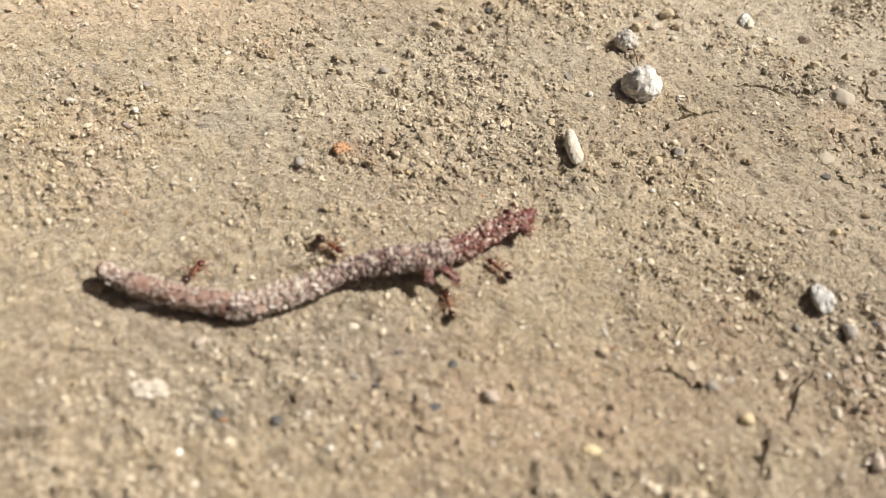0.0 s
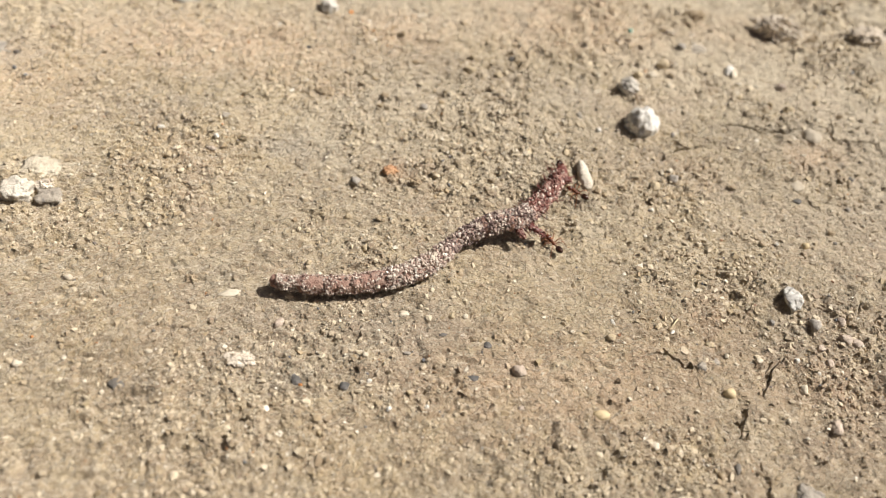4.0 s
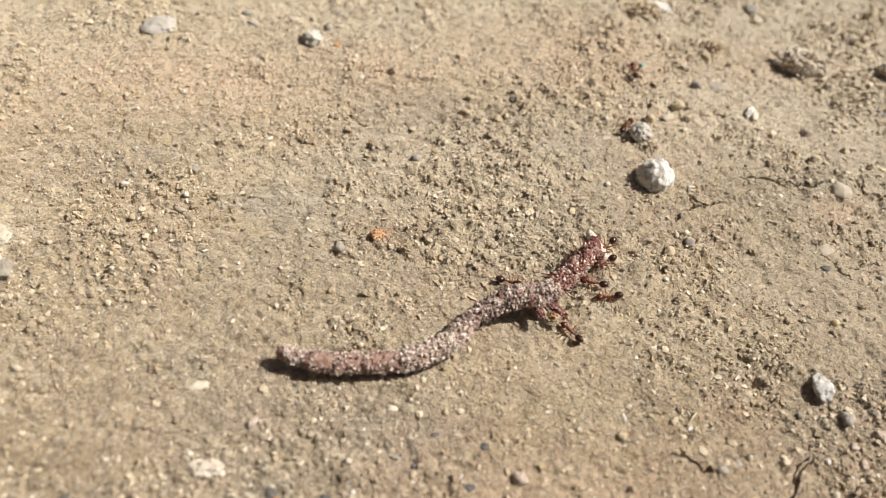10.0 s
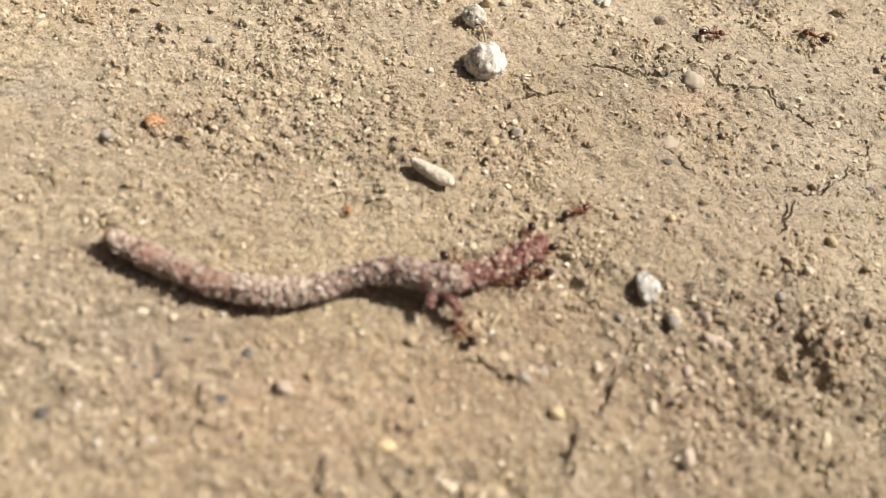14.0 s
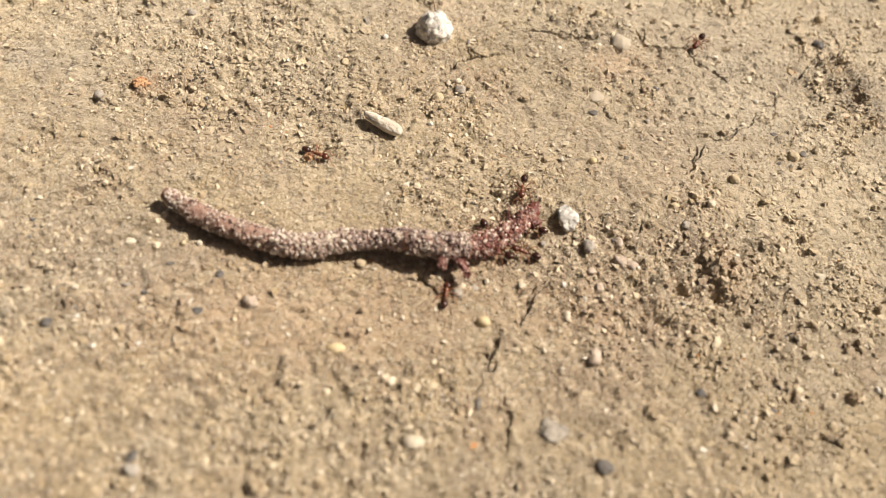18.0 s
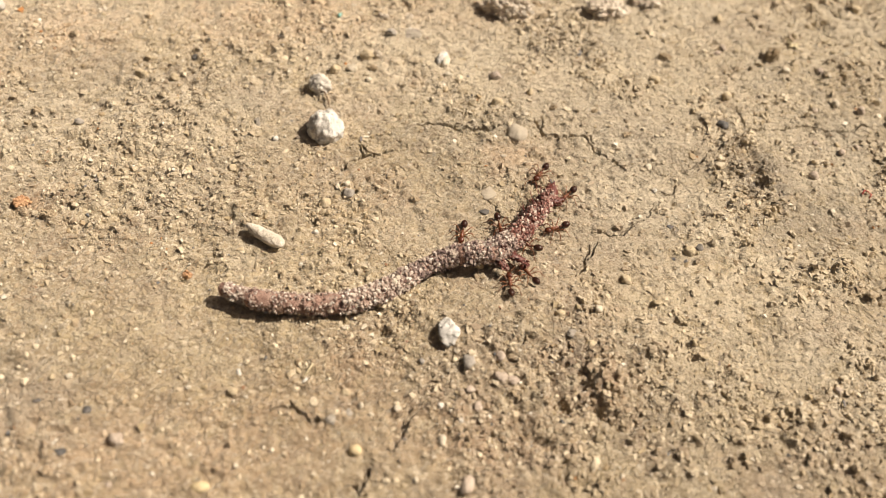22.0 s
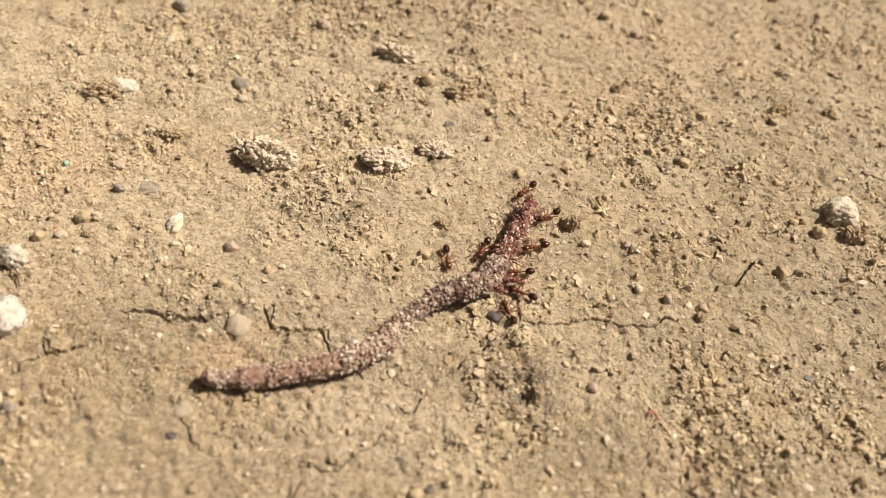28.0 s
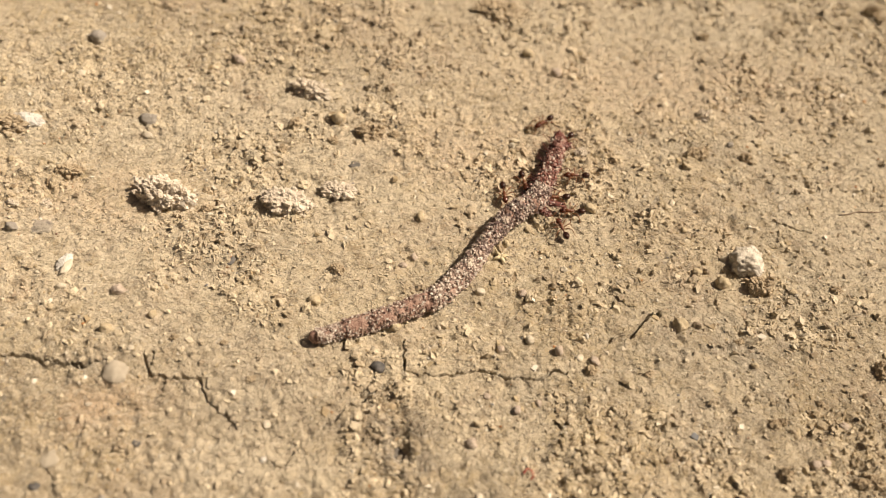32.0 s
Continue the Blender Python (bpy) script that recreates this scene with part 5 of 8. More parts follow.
stone("stone_chip", "chalk", 75.4, -36.0, 0.82, 0.47, 0.29, 95, "tiny white chip on the soil")
stone("pebble", "pale", 71.1, -36.5, 0.82, 0.70, 0.43, 110, "small pale pebble on the soil")
stone("soil_crumb", "clod", 78.1, -37.7, 1.15, 1.09, 0.67, 25, "small brown soil crumb on dry ground")
stone("soil_crumb", "clod", 72.7, -36.9, 1.36, 1.27, 0.79, 77, "small brown soil crumb on dry ground")
stone("pebble", "pale", 58.5, -38.3, 1.34, 0.80, 0.49, 77, "small pale pebble on the soil")
stone("pebble", "pale", 67.4, -37.1, 0.92, 0.81, 0.50, -35, "small pale pebble on the soil")
stone("pebble", "dark", 64.5, -38.3, 1.25, 0.94, 0.38, -35, "dark blue grey grain set in the soil")
stone("pebble", "pale", 62.6, -32.6, 0.83, 0.71, 0.44, 77, "small pale pebble on the soil")
stone("pebble", "pale", 43.0, -32.5, 0.82, 0.70, 0.43, 110, "small pale pebble on the soil")
stone("pebble", "dark", 79.5, -30.7, 0.84, 0.57, 0.23, 5, "dark blue grey grain set in the soil")
stone("pebble", "rose", 86.3, -24.1, 1.13, 0.89, 0.55, -35, "small pinkish brown pebble on the soil")
stone("pebble", "pale", 74.7, -26.7, 1.02, 0.37, 0.23, 95, "small pale pebble on the soil")
stone("soil_crumb", "clod", 52.4, -38.9, 1.69, 1.33, 0.82, -35, "small brown soil crumb on dry ground")
stone("pebble", "pale", 9.3, -21.3, 0.98, 0.87, 0.54, 10, "small pale pebble on the soil")
stone("pebble", "tan", 7.8, -21.5, 0.74, 0.72, 0.45, -35, "small tan pebble on dry soil")
stone("pebble", "tan", -2.3, -12.3, 1.06, 0.90, 0.56, 65, "small tan pebble on dry soil")
stone("pebble", "grey", 3.1, -26.4, 0.95, 0.56, 0.35, -8, "small grey pebble on the soil")
stone("pebble", "dark", 6.8, -23.9, 1.09, 0.57, 0.23, 10, "dark blue grey grain set in the soil")
stone("pebble", "rose", 15.0, -32.4, 0.81, 0.68, 0.42, -8, "small pinkish brown pebble on the soil")
stone("pebble", "pale", 29.5, -29.4, 0.70, 0.59, 0.37, 77, "small pale pebble on the soil")
stone("pebble", "tan", 25.3, -23.2, 1.47, 1.01, 0.63, -8, "small tan pebble on dry soil")
stone("pebble", "tan", 36.3, -23.4, 0.99, 0.87, 0.54, -35, "small tan pebble on dry soil")
stone("pebble", "pale", 38.8, -25.8, 0.85, 0.72, 0.44, -35, "small pale pebble on the soil")
stone("stone_shard", "slate", 36.6, -25.6, 1.00, 0.97, 0.39, 77, "flat grey stone flake lying in the soil")
stone("stone_chip", "chalk", 5.3, -32.8, 0.54, 0.46, 0.28, 65, "tiny white chip on the soil")
stone("soil_crumb", "clod", 25.8, -35.0, 0.57, 0.54, 0.33, 25, "small brown soil crumb on dry ground")
stone("pebble", "pale", -7.2, -16.4, 1.00, 0.74, 0.46, 10, "small pale pebble on the soil")
stone("pebble", "tan", -8.5, -14.9, 0.76, 0.74, 0.46, -35, "small tan pebble on dry soil")
stone("stone_shard", "slate", 27.3, 27.8, 1.36, 0.89, 0.36, 10, "flat grey stone flake lying in the soil")
stone("pebble", "grey", 41.2, 28.3, 1.83, 1.26, 0.78, -20, "small grey pebble on the soil")
stone("stone_chip", "chalk", 27.3, 9.9, 0.82, 0.81, 0.50, 5, "tiny white chip on the soil")
stone("pebble", "pale", 28.4, 10.2, 0.65, 0.55, 0.34, 77, "small pale pebble on the soil")
stone("pebble", "grey", 36.2, 1.7, 1.58, 1.39, 0.86, 10, "small grey pebble on the soil")
stone("stone_shard", "slate", 25.1, 12.8, 1.64, 1.25, 0.50, 95, "flat grey stone flake lying in the soil")
stone("pebble", "tan", 23.1, 18.7, 0.72, 0.68, 0.42, 10, "small tan pebble on dry soil")
stone("pebble", "quartz", -18.6, 34.8, 1.99, 1.08, 0.43, -20, "pale translucent quartz pebble in the soil")
stone("pebble", "grey", -19.7, 37.1, 1.70, 0.91, 0.56, 25, "small grey pebble on the soil")
stone("pebble", "pale", -25.4, 20.8, 0.99, 0.83, 0.52, 25, "small pale pebble on the soil")
stone("pebble", "grey", -8.8, 35.9, 1.09, 1.08, 0.67, 110, "small grey pebble on the soil")
stone("pebble", "pale", -5.6, 25.2, 0.73, 0.69, 0.43, -35, "small pale pebble on the soil")
stone("pebble", "pale", -3.5, 26.1, 1.03, 0.87, 0.54, 25, "small pale pebble on the soil")
stone("soil_crumb", "clod", 0.5, 28.1, 1.05, 1.04, 0.65, 90, "small brown soil crumb on dry ground")
stone("soil_crumb", "clod", -1.4, 14.5, 1.25, 0.82, 0.51, -35, "small brown soil crumb on dry ground")
stone("stone_shard", "slate", -21.8, 8.5, 1.99, 1.09, 0.44, 5, "flat grey stone flake lying in the soil")
stone("pebble", "pale", -29.2, 11.0, 0.94, 0.79, 0.49, -35, "small pale pebble on the soil")
stone("pebble", "rose", -22.3, 2.1, 1.27, 0.75, 0.46, -8, "small pinkish brown pebble on the soil")
stone("stone_shard", "slate", -13.0, 3.6, 1.94, 0.91, 0.36, -35, "flat grey stone flake lying in the soil")
stone("pebble", "grey", 3.9, 12.5, 1.24, 1.13, 0.70, -35, "small grey pebble on the soil")
stone("pebble", "pale", -1.2, 10.8, 0.68, 0.64, 0.40, 10, "small pale pebble on the soil")
stone("pebble", "tan", -5.4, 8.5, 0.67, 0.63, 0.39, 25, "small tan pebble on dry soil")
stone("soil_crumb", "clod", 4.8, 2.4, 1.17, 1.07, 0.66, 5, "small brown soil crumb on dry ground")
stone("pebble", "grey", 43.9, -20.3, 0.95, 0.69, 0.43, 90, "small grey pebble on the soil")
stone("pebble", "beige", 47.5, -19.2, 0.82, 0.81, 0.32, 90, "smooth beige grey pebble half sunk in soil")
stone("stone_chip", "chalk", 45.6, -25.1, 0.67, 0.65, 0.41, -20, "tiny white chip on the soil")
stone("stone_chip", "chalk", 47.1, -8.6, 0.58, 0.50, 0.31, 95, "tiny white chip on the soil")
stone("stone_shard", "slate", 44.0, -10.8, 0.86, 0.72, 0.29, 25, "flat grey stone flake lying in the soil")
stone("soil_crumb", "clod", 54.4, -6.5, 1.01, 0.74, 0.46, 10, "small brown soil crumb on dry ground")
stone("pebble", "pale", 36.6, -5.0, 0.88, 0.74, 0.46, -35, "small pale pebble on the soil")
stone("stone_chip", "chalk", 32.6, -3.7, 0.63, 0.60, 0.37, 10, "tiny white chip on the soil")
stone("stone_chip", "chalk", 32.3, -22.1, 0.93, 0.45, 0.28, 50, "tiny white chip on the soil")
stone("pebble", "pale", 21.0, -22.8, 0.78, 0.65, 0.41, 10, "small pale pebble on the soil")
stone("pebble", "dark", 28.2, -19.6, 0.67, 0.57, 0.23, 77, "dark blue grey grain set in the soil")
stone("stone_chip", "chalk", 25.7, -21.2, 0.93, 0.45, 0.28, 110, "tiny white chip on the soil")
stone("stone_shard", "slate", 34.9, -26.3, 1.29, 1.21, 0.48, 50, "flat grey stone flake lying in the soil")
stone("pebble", "rose", 48.6, -23.5, 1.13, 1.06, 0.66, 10, "small pinkish brown pebble on the soil")
stone("pebble", "rose", 49.3, -25.3, 1.31, 1.11, 0.69, 77, "small pinkish brown pebble on the soil")
stone("pebble", "pale", -38.0, -3.8, 0.85, 0.72, 0.44, 25, "small pale pebble on the soil")
stone("pebble", "pale", -35.4, -3.3, 0.98, 0.86, 0.53, -35, "small pale pebble on the soil")
stone("stone_shard", "slate", -64.0, 11.1, 1.19, 1.09, 0.44, -35, "flat grey stone flake lying in the soil")
stone("pebble", "pale", -11.1, 7.7, 0.66, 0.62, 0.38, 5, "small pale pebble on the soil")
stone("pebble", "pale", -38.5, -30.2, 0.71, 0.60, 0.37, 65, "small pale pebble on the soil")
stone("pebble", "pale", -31.7, -29.3, 0.83, 0.61, 0.38, 77, "small pale pebble on the soil")
stone("pebble", "pale", -23.5, -28.0, 1.02, 0.60, 0.37, 5, "small pale pebble on the soil")
stone("soil_crumb", "clod", -21.1, -18.0, 1.33, 1.17, 0.73, 5, "small brown soil crumb on dry ground")
stone("pebble", "dark", -37.7, -24.9, 0.73, 0.61, 0.25, 10, "dark blue grey grain set in the soil")
stone("pebble", "dark", -23.5, -25.5, 0.52, 0.49, 0.20, 25, "dark blue grey grain set in the soil")
stone("pebble", "pale", -27.1, -32.9, 0.69, 0.69, 0.43, 95, "small pale pebble on the soil")
stone("pebble", "pale", -32.1, -21.2, 0.54, 0.51, 0.31, 5, "small pale pebble on the soil")
stone("pebble", "pale", -10.3, -4.9, 0.86, 0.73, 0.45, 95, "small pale pebble on the soil")
stone("pebble", "tan", 10.5, 23.4, 0.87, 0.68, 0.42, -35, "small tan pebble on dry soil")
stone("pebble", "pale", -53.1, -20.5, 0.75, 0.63, 0.39, 5, "small pale pebble on the soil")
stone("pebble", "pale", -44.5, -20.6, 0.65, 0.63, 0.39, 10, "small pale pebble on the soil")
stone("soil_crumb", "clod", 26.0, -1.2, 0.89, 0.88, 0.55, 90, "small brown soil crumb on dry ground")
stone("pebble", "tan", -4.6, -7.6, 0.84, 0.84, 0.52, 110, "small tan pebble on dry soil")
stone("pebble", "pale", -50.8, -33.4, 0.58, 0.57, 0.35, -8, "small pale pebble on the soil")
stone("stone_shard", "slate", -62.1, 22.6, 1.27, 1.17, 0.47, -35, "flat grey stone flake lying in the soil")
stone("pebble", "pale", -24.4, -1.3, 0.73, 0.62, 0.38, 77, "small pale pebble on the soil")
stone("pebble", "pale", -17.8, 3.3, 0.60, 0.51, 0.32, 90, "small pale pebble on the soil")
stone("pebble", "pale", -4.5, -4.2, 0.58, 0.49, 0.30, 77, "small pale pebble on the soil")
stone("pebble", "pale", 34.8, 2.8, 1.13, 0.84, 0.52, 95, "small pale pebble on the soil")
stone("pebble", "tan", 48.0, 18.3, 0.93, 0.78, 0.48, 10, "small tan pebble on dry soil")
stone("soil_crumb", "clod", 61.5, 15.1, 0.93, 0.78, 0.48, 5, "small brown soil crumb on dry ground")
stone("soil_crumb", "clod", 66.6, 14.7, 0.93, 0.62, 0.39, 25, "small brown soil crumb on dry ground")
stone("soil_crumb", "clod", 69.9, 10.5, 1.04, 0.76, 0.47, 10, "small brown soil crumb on dry ground")
stone("soil_crumb", "clod", 81.0, 16.9, 1.60, 0.95, 0.59, 50, "small brown soil crumb on dry ground")
stone("soil_crumb", "clod", 43.8, 1.1, 1.19, 0.70, 0.44, -35, "small brown soil crumb on dry ground")
stone("pebble", "pale", 46.4, -6.4, 0.68, 0.67, 0.42, 10, "small pale pebble on the soil")
stone("pebble", "pale", 46.9, -7.2, 0.57, 0.53, 0.33, -20, "small pale pebble on the soil")
stone("pebble", "pale", 37.8, -24.9, 0.82, 0.69, 0.43, 95, "small pale pebble on the soil")
stone("pebble", "pale", 42.2, -26.2, 0.59, 0.58, 0.36, -20, "small pale pebble on the soil")
stone("stone_chip", "chalk", 47.5, -26.8, 0.58, 0.49, 0.31, 95, "tiny white chip on the soil")
stone("pebble", "pale", 44.4, -23.6, 0.59, 0.50, 0.31, 95, "small pale pebble on the soil")
stone("stone_chip", "chalk", -0.7, -30.1, 0.64, 0.54, 0.34, 50, "tiny white chip on the soil")
stone("pebble", "pale", -3.4, -27.1, 0.55, 0.54, 0.34, 10, "small pale pebble on the soil")
stone("pebble", "pale", 4.3, -20.9, 0.68, 0.46, 0.29, 10, "small pale pebble on the soil")
stone("pebble", "dark", -1.0, -22.1, 0.58, 0.45, 0.18, 25, "dark blue grey grain set in the soil")
stone("pebble", "dark", 8.5, -28.2, 0.46, 0.44, 0.17, -8, "dark blue grey grain set in the soil")
stone("pebble", "tan", 30.7, -21.5, 0.83, 0.60, 0.37, 77, "small tan pebble on dry soil")
stone("pebble", "pale", 28.7, -29.1, 0.56, 0.47, 0.29, 50, "small pale pebble on the soil")

stone("plastic_fleck", "turquoise", 34.4, 32.2, 0.8, 0.65, 0.5, 30, "tiny turquoise fleck lying on the soil")


# ---- the worm: rigid segments, each with its crust of sand ----
SEGMENTS = 14
SEGMENT_LENGTH = 2.95   # mm


def grain(bm, at, size, rng, tone=0):
    """One angular sand grain of eight faces."""
    turn = Euler((rng.uniform(0, 6), rng.uniform(0, 6), rng.uniform(0, 6))).to_matrix()
    v = [bm.verts.new(at + turn @ (Vector(d) * size * rng.uniform(0.7, 1.25))) for d in ((1, 0, 0), (-1, 0, 0), (0, 1, 0), (0, -1, 0), (0, 0, 1), (0, 0, -1))]
    for a, b, c in ((0, 2, 4), (2, 1, 4), (1, 3, 4), (3, 0, 4), (2, 0, 5), (1, 2, 5), (3, 1, 5), (0, 3, 5)):
        bm.faces.new((v[a], v[b], v[c])).material_index = tone


def build_worm():
    worm = tagged(new("earthworm"), "dead pinkish earthworm crusted with sand grains, dragged over soil", "worm")
    rng = random.Random(5)
    made = []
    for i in range(SEGMENTS):
        u = (i + 0.5) / SEGMENTS
        radius = 0.97 * (0.74 if i == 0 else 1.0) * (1.0 - 0.18 * math.exp(-((u - 0.53) / 0.08) ** 2)) * (1.12 if 0.62 < u < 0.80 else 1.0)
        if u > 0.80:
            radius = 1.02 - 0.34 * (u - 0.80) / 0.2
        bm = bmesh.new()
        rings, around, half = 15, 20, SEGMENT_LENGTH * 0.80
        grid = []
        for a in range(rings):
            s = -1 + 2 * a / (rings - 1)
            r = radius * math.sqrt(max(0.0, 1 - abs(s) ** 9)) * (1 + 0.02 * math.sin(s * 9 + i))
            row = []
            for b in range(around):
                q = 2 * math.pi * b / around
                p = Vector((s * half, math.cos(q) * r, math.sin(q) * r + 0.2))
                p += Vector((0, math.cos(q), math.sin(q))) * 0.22 * noise.noise(p * 1.3 + Vector((i * 7.1, 0, 0))) * min(1, r)
                row.append(bm.verts.new(p * MM))
            grid.append(row)
        for a in range(rings - 1):
            for b in range(around):
                bm.faces.new((grid[a][b], grid[a][(b + 1) % around], grid[a + 1][(b + 1) % around], grid[a + 1][b]))
        bmesh.ops.remove_doubles(bm, verts=bm.verts, dist=1e-6)
        seg = part("body_segment", bm, RAW if u > 0.82 else FLESH, worm, "raw dark red torn flesh" if u > 0.82 else "")
        # the sand stuck to it: dense on the sides, thin along the back of the tail half
        bm = bmesh.new()
        count = 1500 if u < 0.82 else 900
        shift = Vector((i * 5.3, 2.1, 0.7))
        for _ in range(count):
            s = rng.uniform(-0.64, 0.64)
            q = rng.uniform(0, 2 * math.pi)
            top = math.sin(q)
            at = Vector((s * half, math.cos(q), top))
            clump = noise.noise(at * 1.1 + shift) + 0.5 * noise.noise(at * 2.7 + shift)
            along = u + s * 0.8 / SEGMENTS   # 0 at the tail, 1 at the torn end
            bare = 0.08 < along < 0.31 and top > 0.02 and math.cos(q) < 0.75
            if clump < rng.uniform(-1.2, 0.25) + (0.85 if bare else 0.0):
                continue
            pale = 0.9 if along < 0.07 else 0.42 if along < 0.30 else 0.9 if along < 0.50 else 0.15 if along < 0.56 else 0.18 if along < 0.82 else 0.15
            size = rng.choice((0.06, 0.07, 0.08, 0.09, 0.10, 0.12, 0.14, 0.18, 0.25, 0.36)) * rng.uniform(0.8, 1.2)
            size = min(size, 0.20) * 0.8 if along < 0.3 else min(size, 0.30) * 0.85
            r = radius + size * rng.uniform(-0.1, 0.55) + (0.30 if u < 0.8 else 0.36) * max(0, clump) + (0.10 if 0.32 < along < 0.49 else 0.0)
            grain(bm, Vector((s * half, math.cos(q) * r, top * r + 0.2)) * MM, size * MM, rng, 1 if rng.random() < pale else 0)
        crust = RED_CRUST if u > 0.80 else GREY_CRUST if u > 0.52 else CRUST
        tagged(part("sand_crust", bm, (crust, PALE_CRUST), seg, "sand grains stuck to the skin", smooth=False), kind="stuff")
        made.append(seg)
    # lumps of sand caked on the middle of the body
    for i, ahead, side, up, size, kind in ((4, 0.6, -0.75, 0.5, 0.42, "paleclod"), (5, -0.5, 0.3, 0.95, 0.46, "paleclod"), (6, -0.6, -0.2, 0.95, 0.62, "paleclod"), (6, 0.3, -0.7, 0.4, 0.40, "paleclod"),
                                           (5, 0.9, -0.8, 0.3, 0.36, "paleclod"), (7, 0.2, 0.4, 0.8, 0.40, "rose"), (8, 0.5, -0.3, 1.0, 0.46, "rose"), (9, 0.4, 0.5, 1.0, 0.50, "rose"), (3, 0.9, -0.8, 0.2, 0.34, "paleclod")):
        bm = rough_ball(3, 970 + i * 3 + int(size * 100), 0.5, 0.3, 0.6)
        bmesh.ops.scale(bm, vec=Vector((size * 1.2, size, size * 0.8)) * MM, verts=bm.verts)
        caked = part("sand_lump", bm, STONE[kind], made[i], "lump of pale sand caked on the skin", smooth=False)
        caked.matrix_world = pose(ahead * MM, side * MM, (up + 0.1) * MM)
    # the torn end: ragged prongs of raw flesh
    for k, (turn, long, wide, at) in enumerate(((14, 2.6, 0.75, 0.8), (-52, 2.4, 0.62, 0.2), (60, 1.5, 0.5, -0.6))):
        bm = rough_ball(3, 900 + k, 0.5, 0.2, 0.5)
        for v in bm.verts:
            v.co = Vector((v.co.x * long / 2 + long * 0.35, v.co.y * wide * (1 - 0.3 * v.co.x), v.co.z * wide * 0.8)) * MM
        prong = part("torn_prong", bm, RAW, made[-1], "ragged prong of raw red flesh")
        prong.matrix_world = pose(at * MM, 0, 0.1 * MM, 0, -6, turn)
        bm = bmesh.new()
        for _ in range(46):
            s, q = rng.uniform(-0.2, 1.0), rng.uniform(0, 6.28)
            size = rng.uniform(0.08, 0.2) * MM
            r = wide * (1.02 - 0.35 * s)
            grain(bm, Vector((s * long * 0.75, math.cos(q) * r, math.sin(q) * r * 0.8)) * MM, size, rng)
        grit = tagged(part("sand_crust", bm, RED_CRUST, made[-1], "sand grains stuck to the flesh", smooth=False), kind="stuff")
        grit.matrix_world = prong.matrix_world.copy()
    # a torn flap that hangs off the neck to one side
    for k, (turn, long, wide, ahead, side) in enumerate(((-68, 3.4, 0.55, 0.4, -0.7), (-100, 2.2, 0.42, -0.9, -0.8))):
        bm = rough_ball(3, 930 + k, 0.6, 0.2, 0.6)
        for v in bm.verts:
            v.co = Vector((v.co.x * long / 2 + long * 0.35, v.co.y * wide * (1 - 0.35 * v.co.x), v.co.z * wide * 0.7)) * MM
        flap = part("torn_flap", bm, RAW, made[10], "ragged side flap of dark red skin")
        flap.matrix_world = pose(ahead * MM, side * MM, -0.1 * MM, 0, 8, turn)
        bm = bmesh.new()
        for _ in range(90):
            s, q = rng.uniform(-0.2, 1.0), rng.uniform(0, 6.28)
            r = wide * (1.02 - 0.35 * s) * rng.uniform(0.95, 1.25)
            grain(bm, Vector((s * long * 0.8, math.cos(q) * r, math.sin(q) * r * 0.75)) * MM, rng.uniform(0.06, 0.2) * MM, rng)
        grit = tagged(part("sand_crust", bm, RED_CRUST, made[10], "sand grains stuck to the skin flap", smooth=False), kind="stuff")
        grit.matrix_world = flap.matrix_world.copy()
    # frayed fibres standing off the torn end
    for i in (10, 11, 12, 13):
        bm = bmesh.new()
        for _ in range(11):
            q, s = rng.uniform(-0.4, math.pi + 0.4), rng.uniform(-1.2, 1.4)
            at = Vector((s, math.cos(q) * 0.9, math.sin(q) * 0.8))
            way = Vector((rng.uniform(-0.3, 1.0), math.cos(q) * 1.2, math.sin(q) * 0.7 + rng.uniform(-0.3, 0.3))).normalized()
            bend = Vector((rng.uniform(-1, 1), rng.uniform(-1, 1), rng.uniform(-1.2, 0.1)))
            long, last = rng.uniform(0.8, 1.7), None
            for k in range(5):
                w = k / 4
                mid = at + way * long * w + bend * 0.5 * w * w
                thick = 0.085 * (1 - 0.75 * w)
                ring = [bm.verts.new((mid + Vector((math.sin(a) * thick, math.cos(a) * thick, math.sin(a + 0.8) * thick))) * MM) for a in (0, 2.1, 4.2)]
                for a in range(3 if last else 0):
                    bm.faces.new((last[a], last[(a + 1) % 3], ring[(a + 1) % 3], ring[a]))
                last = ring
        tagged(part("torn_fibre", bm, RAW, made[i], "frayed red brown fibres of skin"), kind="stuff")
    # a knot of shrivelled skin where the neck thickens
    for i, side in ((9, 0.5), (10, -0.75), (10, 0.4), (11, -0.5)):
        bm = rough_ball(3, 950 + i, 0.4, 0.2, 0.4)
        bmesh.ops.scale(bm, vec=Vector((1.25, 0.7, 0.65)) * MM, verts=bm.verts)
        fold = part("skin_fold", bm, FLESH, made[i], "shrivelled grey pink skin fold")
        fold.matrix_world = pose(0, side * MM, 0.15 * MM)
        bm = bmesh.new()
        for _ in range(110):
            d = Vector((rng.gauss(0, 1), rng.gauss(0, 1), rng.gauss(0, 1))).normalized()
            grain(bm, Vector((d.x * 1.25, d.y * 0.74, d.z * 0.69)) * MM, rng.uniform(0.09, 0.22) * MM, rng)
        grit = tagged(part("sand_crust", bm, GREY_CRUST, made[i], "sand grains stuck to the skin", smooth=False), kind="stuff")
        grit.matrix_world = fold.matrix_world.copy()
    return worm, made


worm, segments = build_worm()


def build_rod():
    """The white grain-shaped bit that the ants push aside."""
    bm = rough_ball(4, 404, 0.10, 0.3, 0.10)
    for v in bm.verts:
        x = max(-1.0, min(1.0, v.co.x))
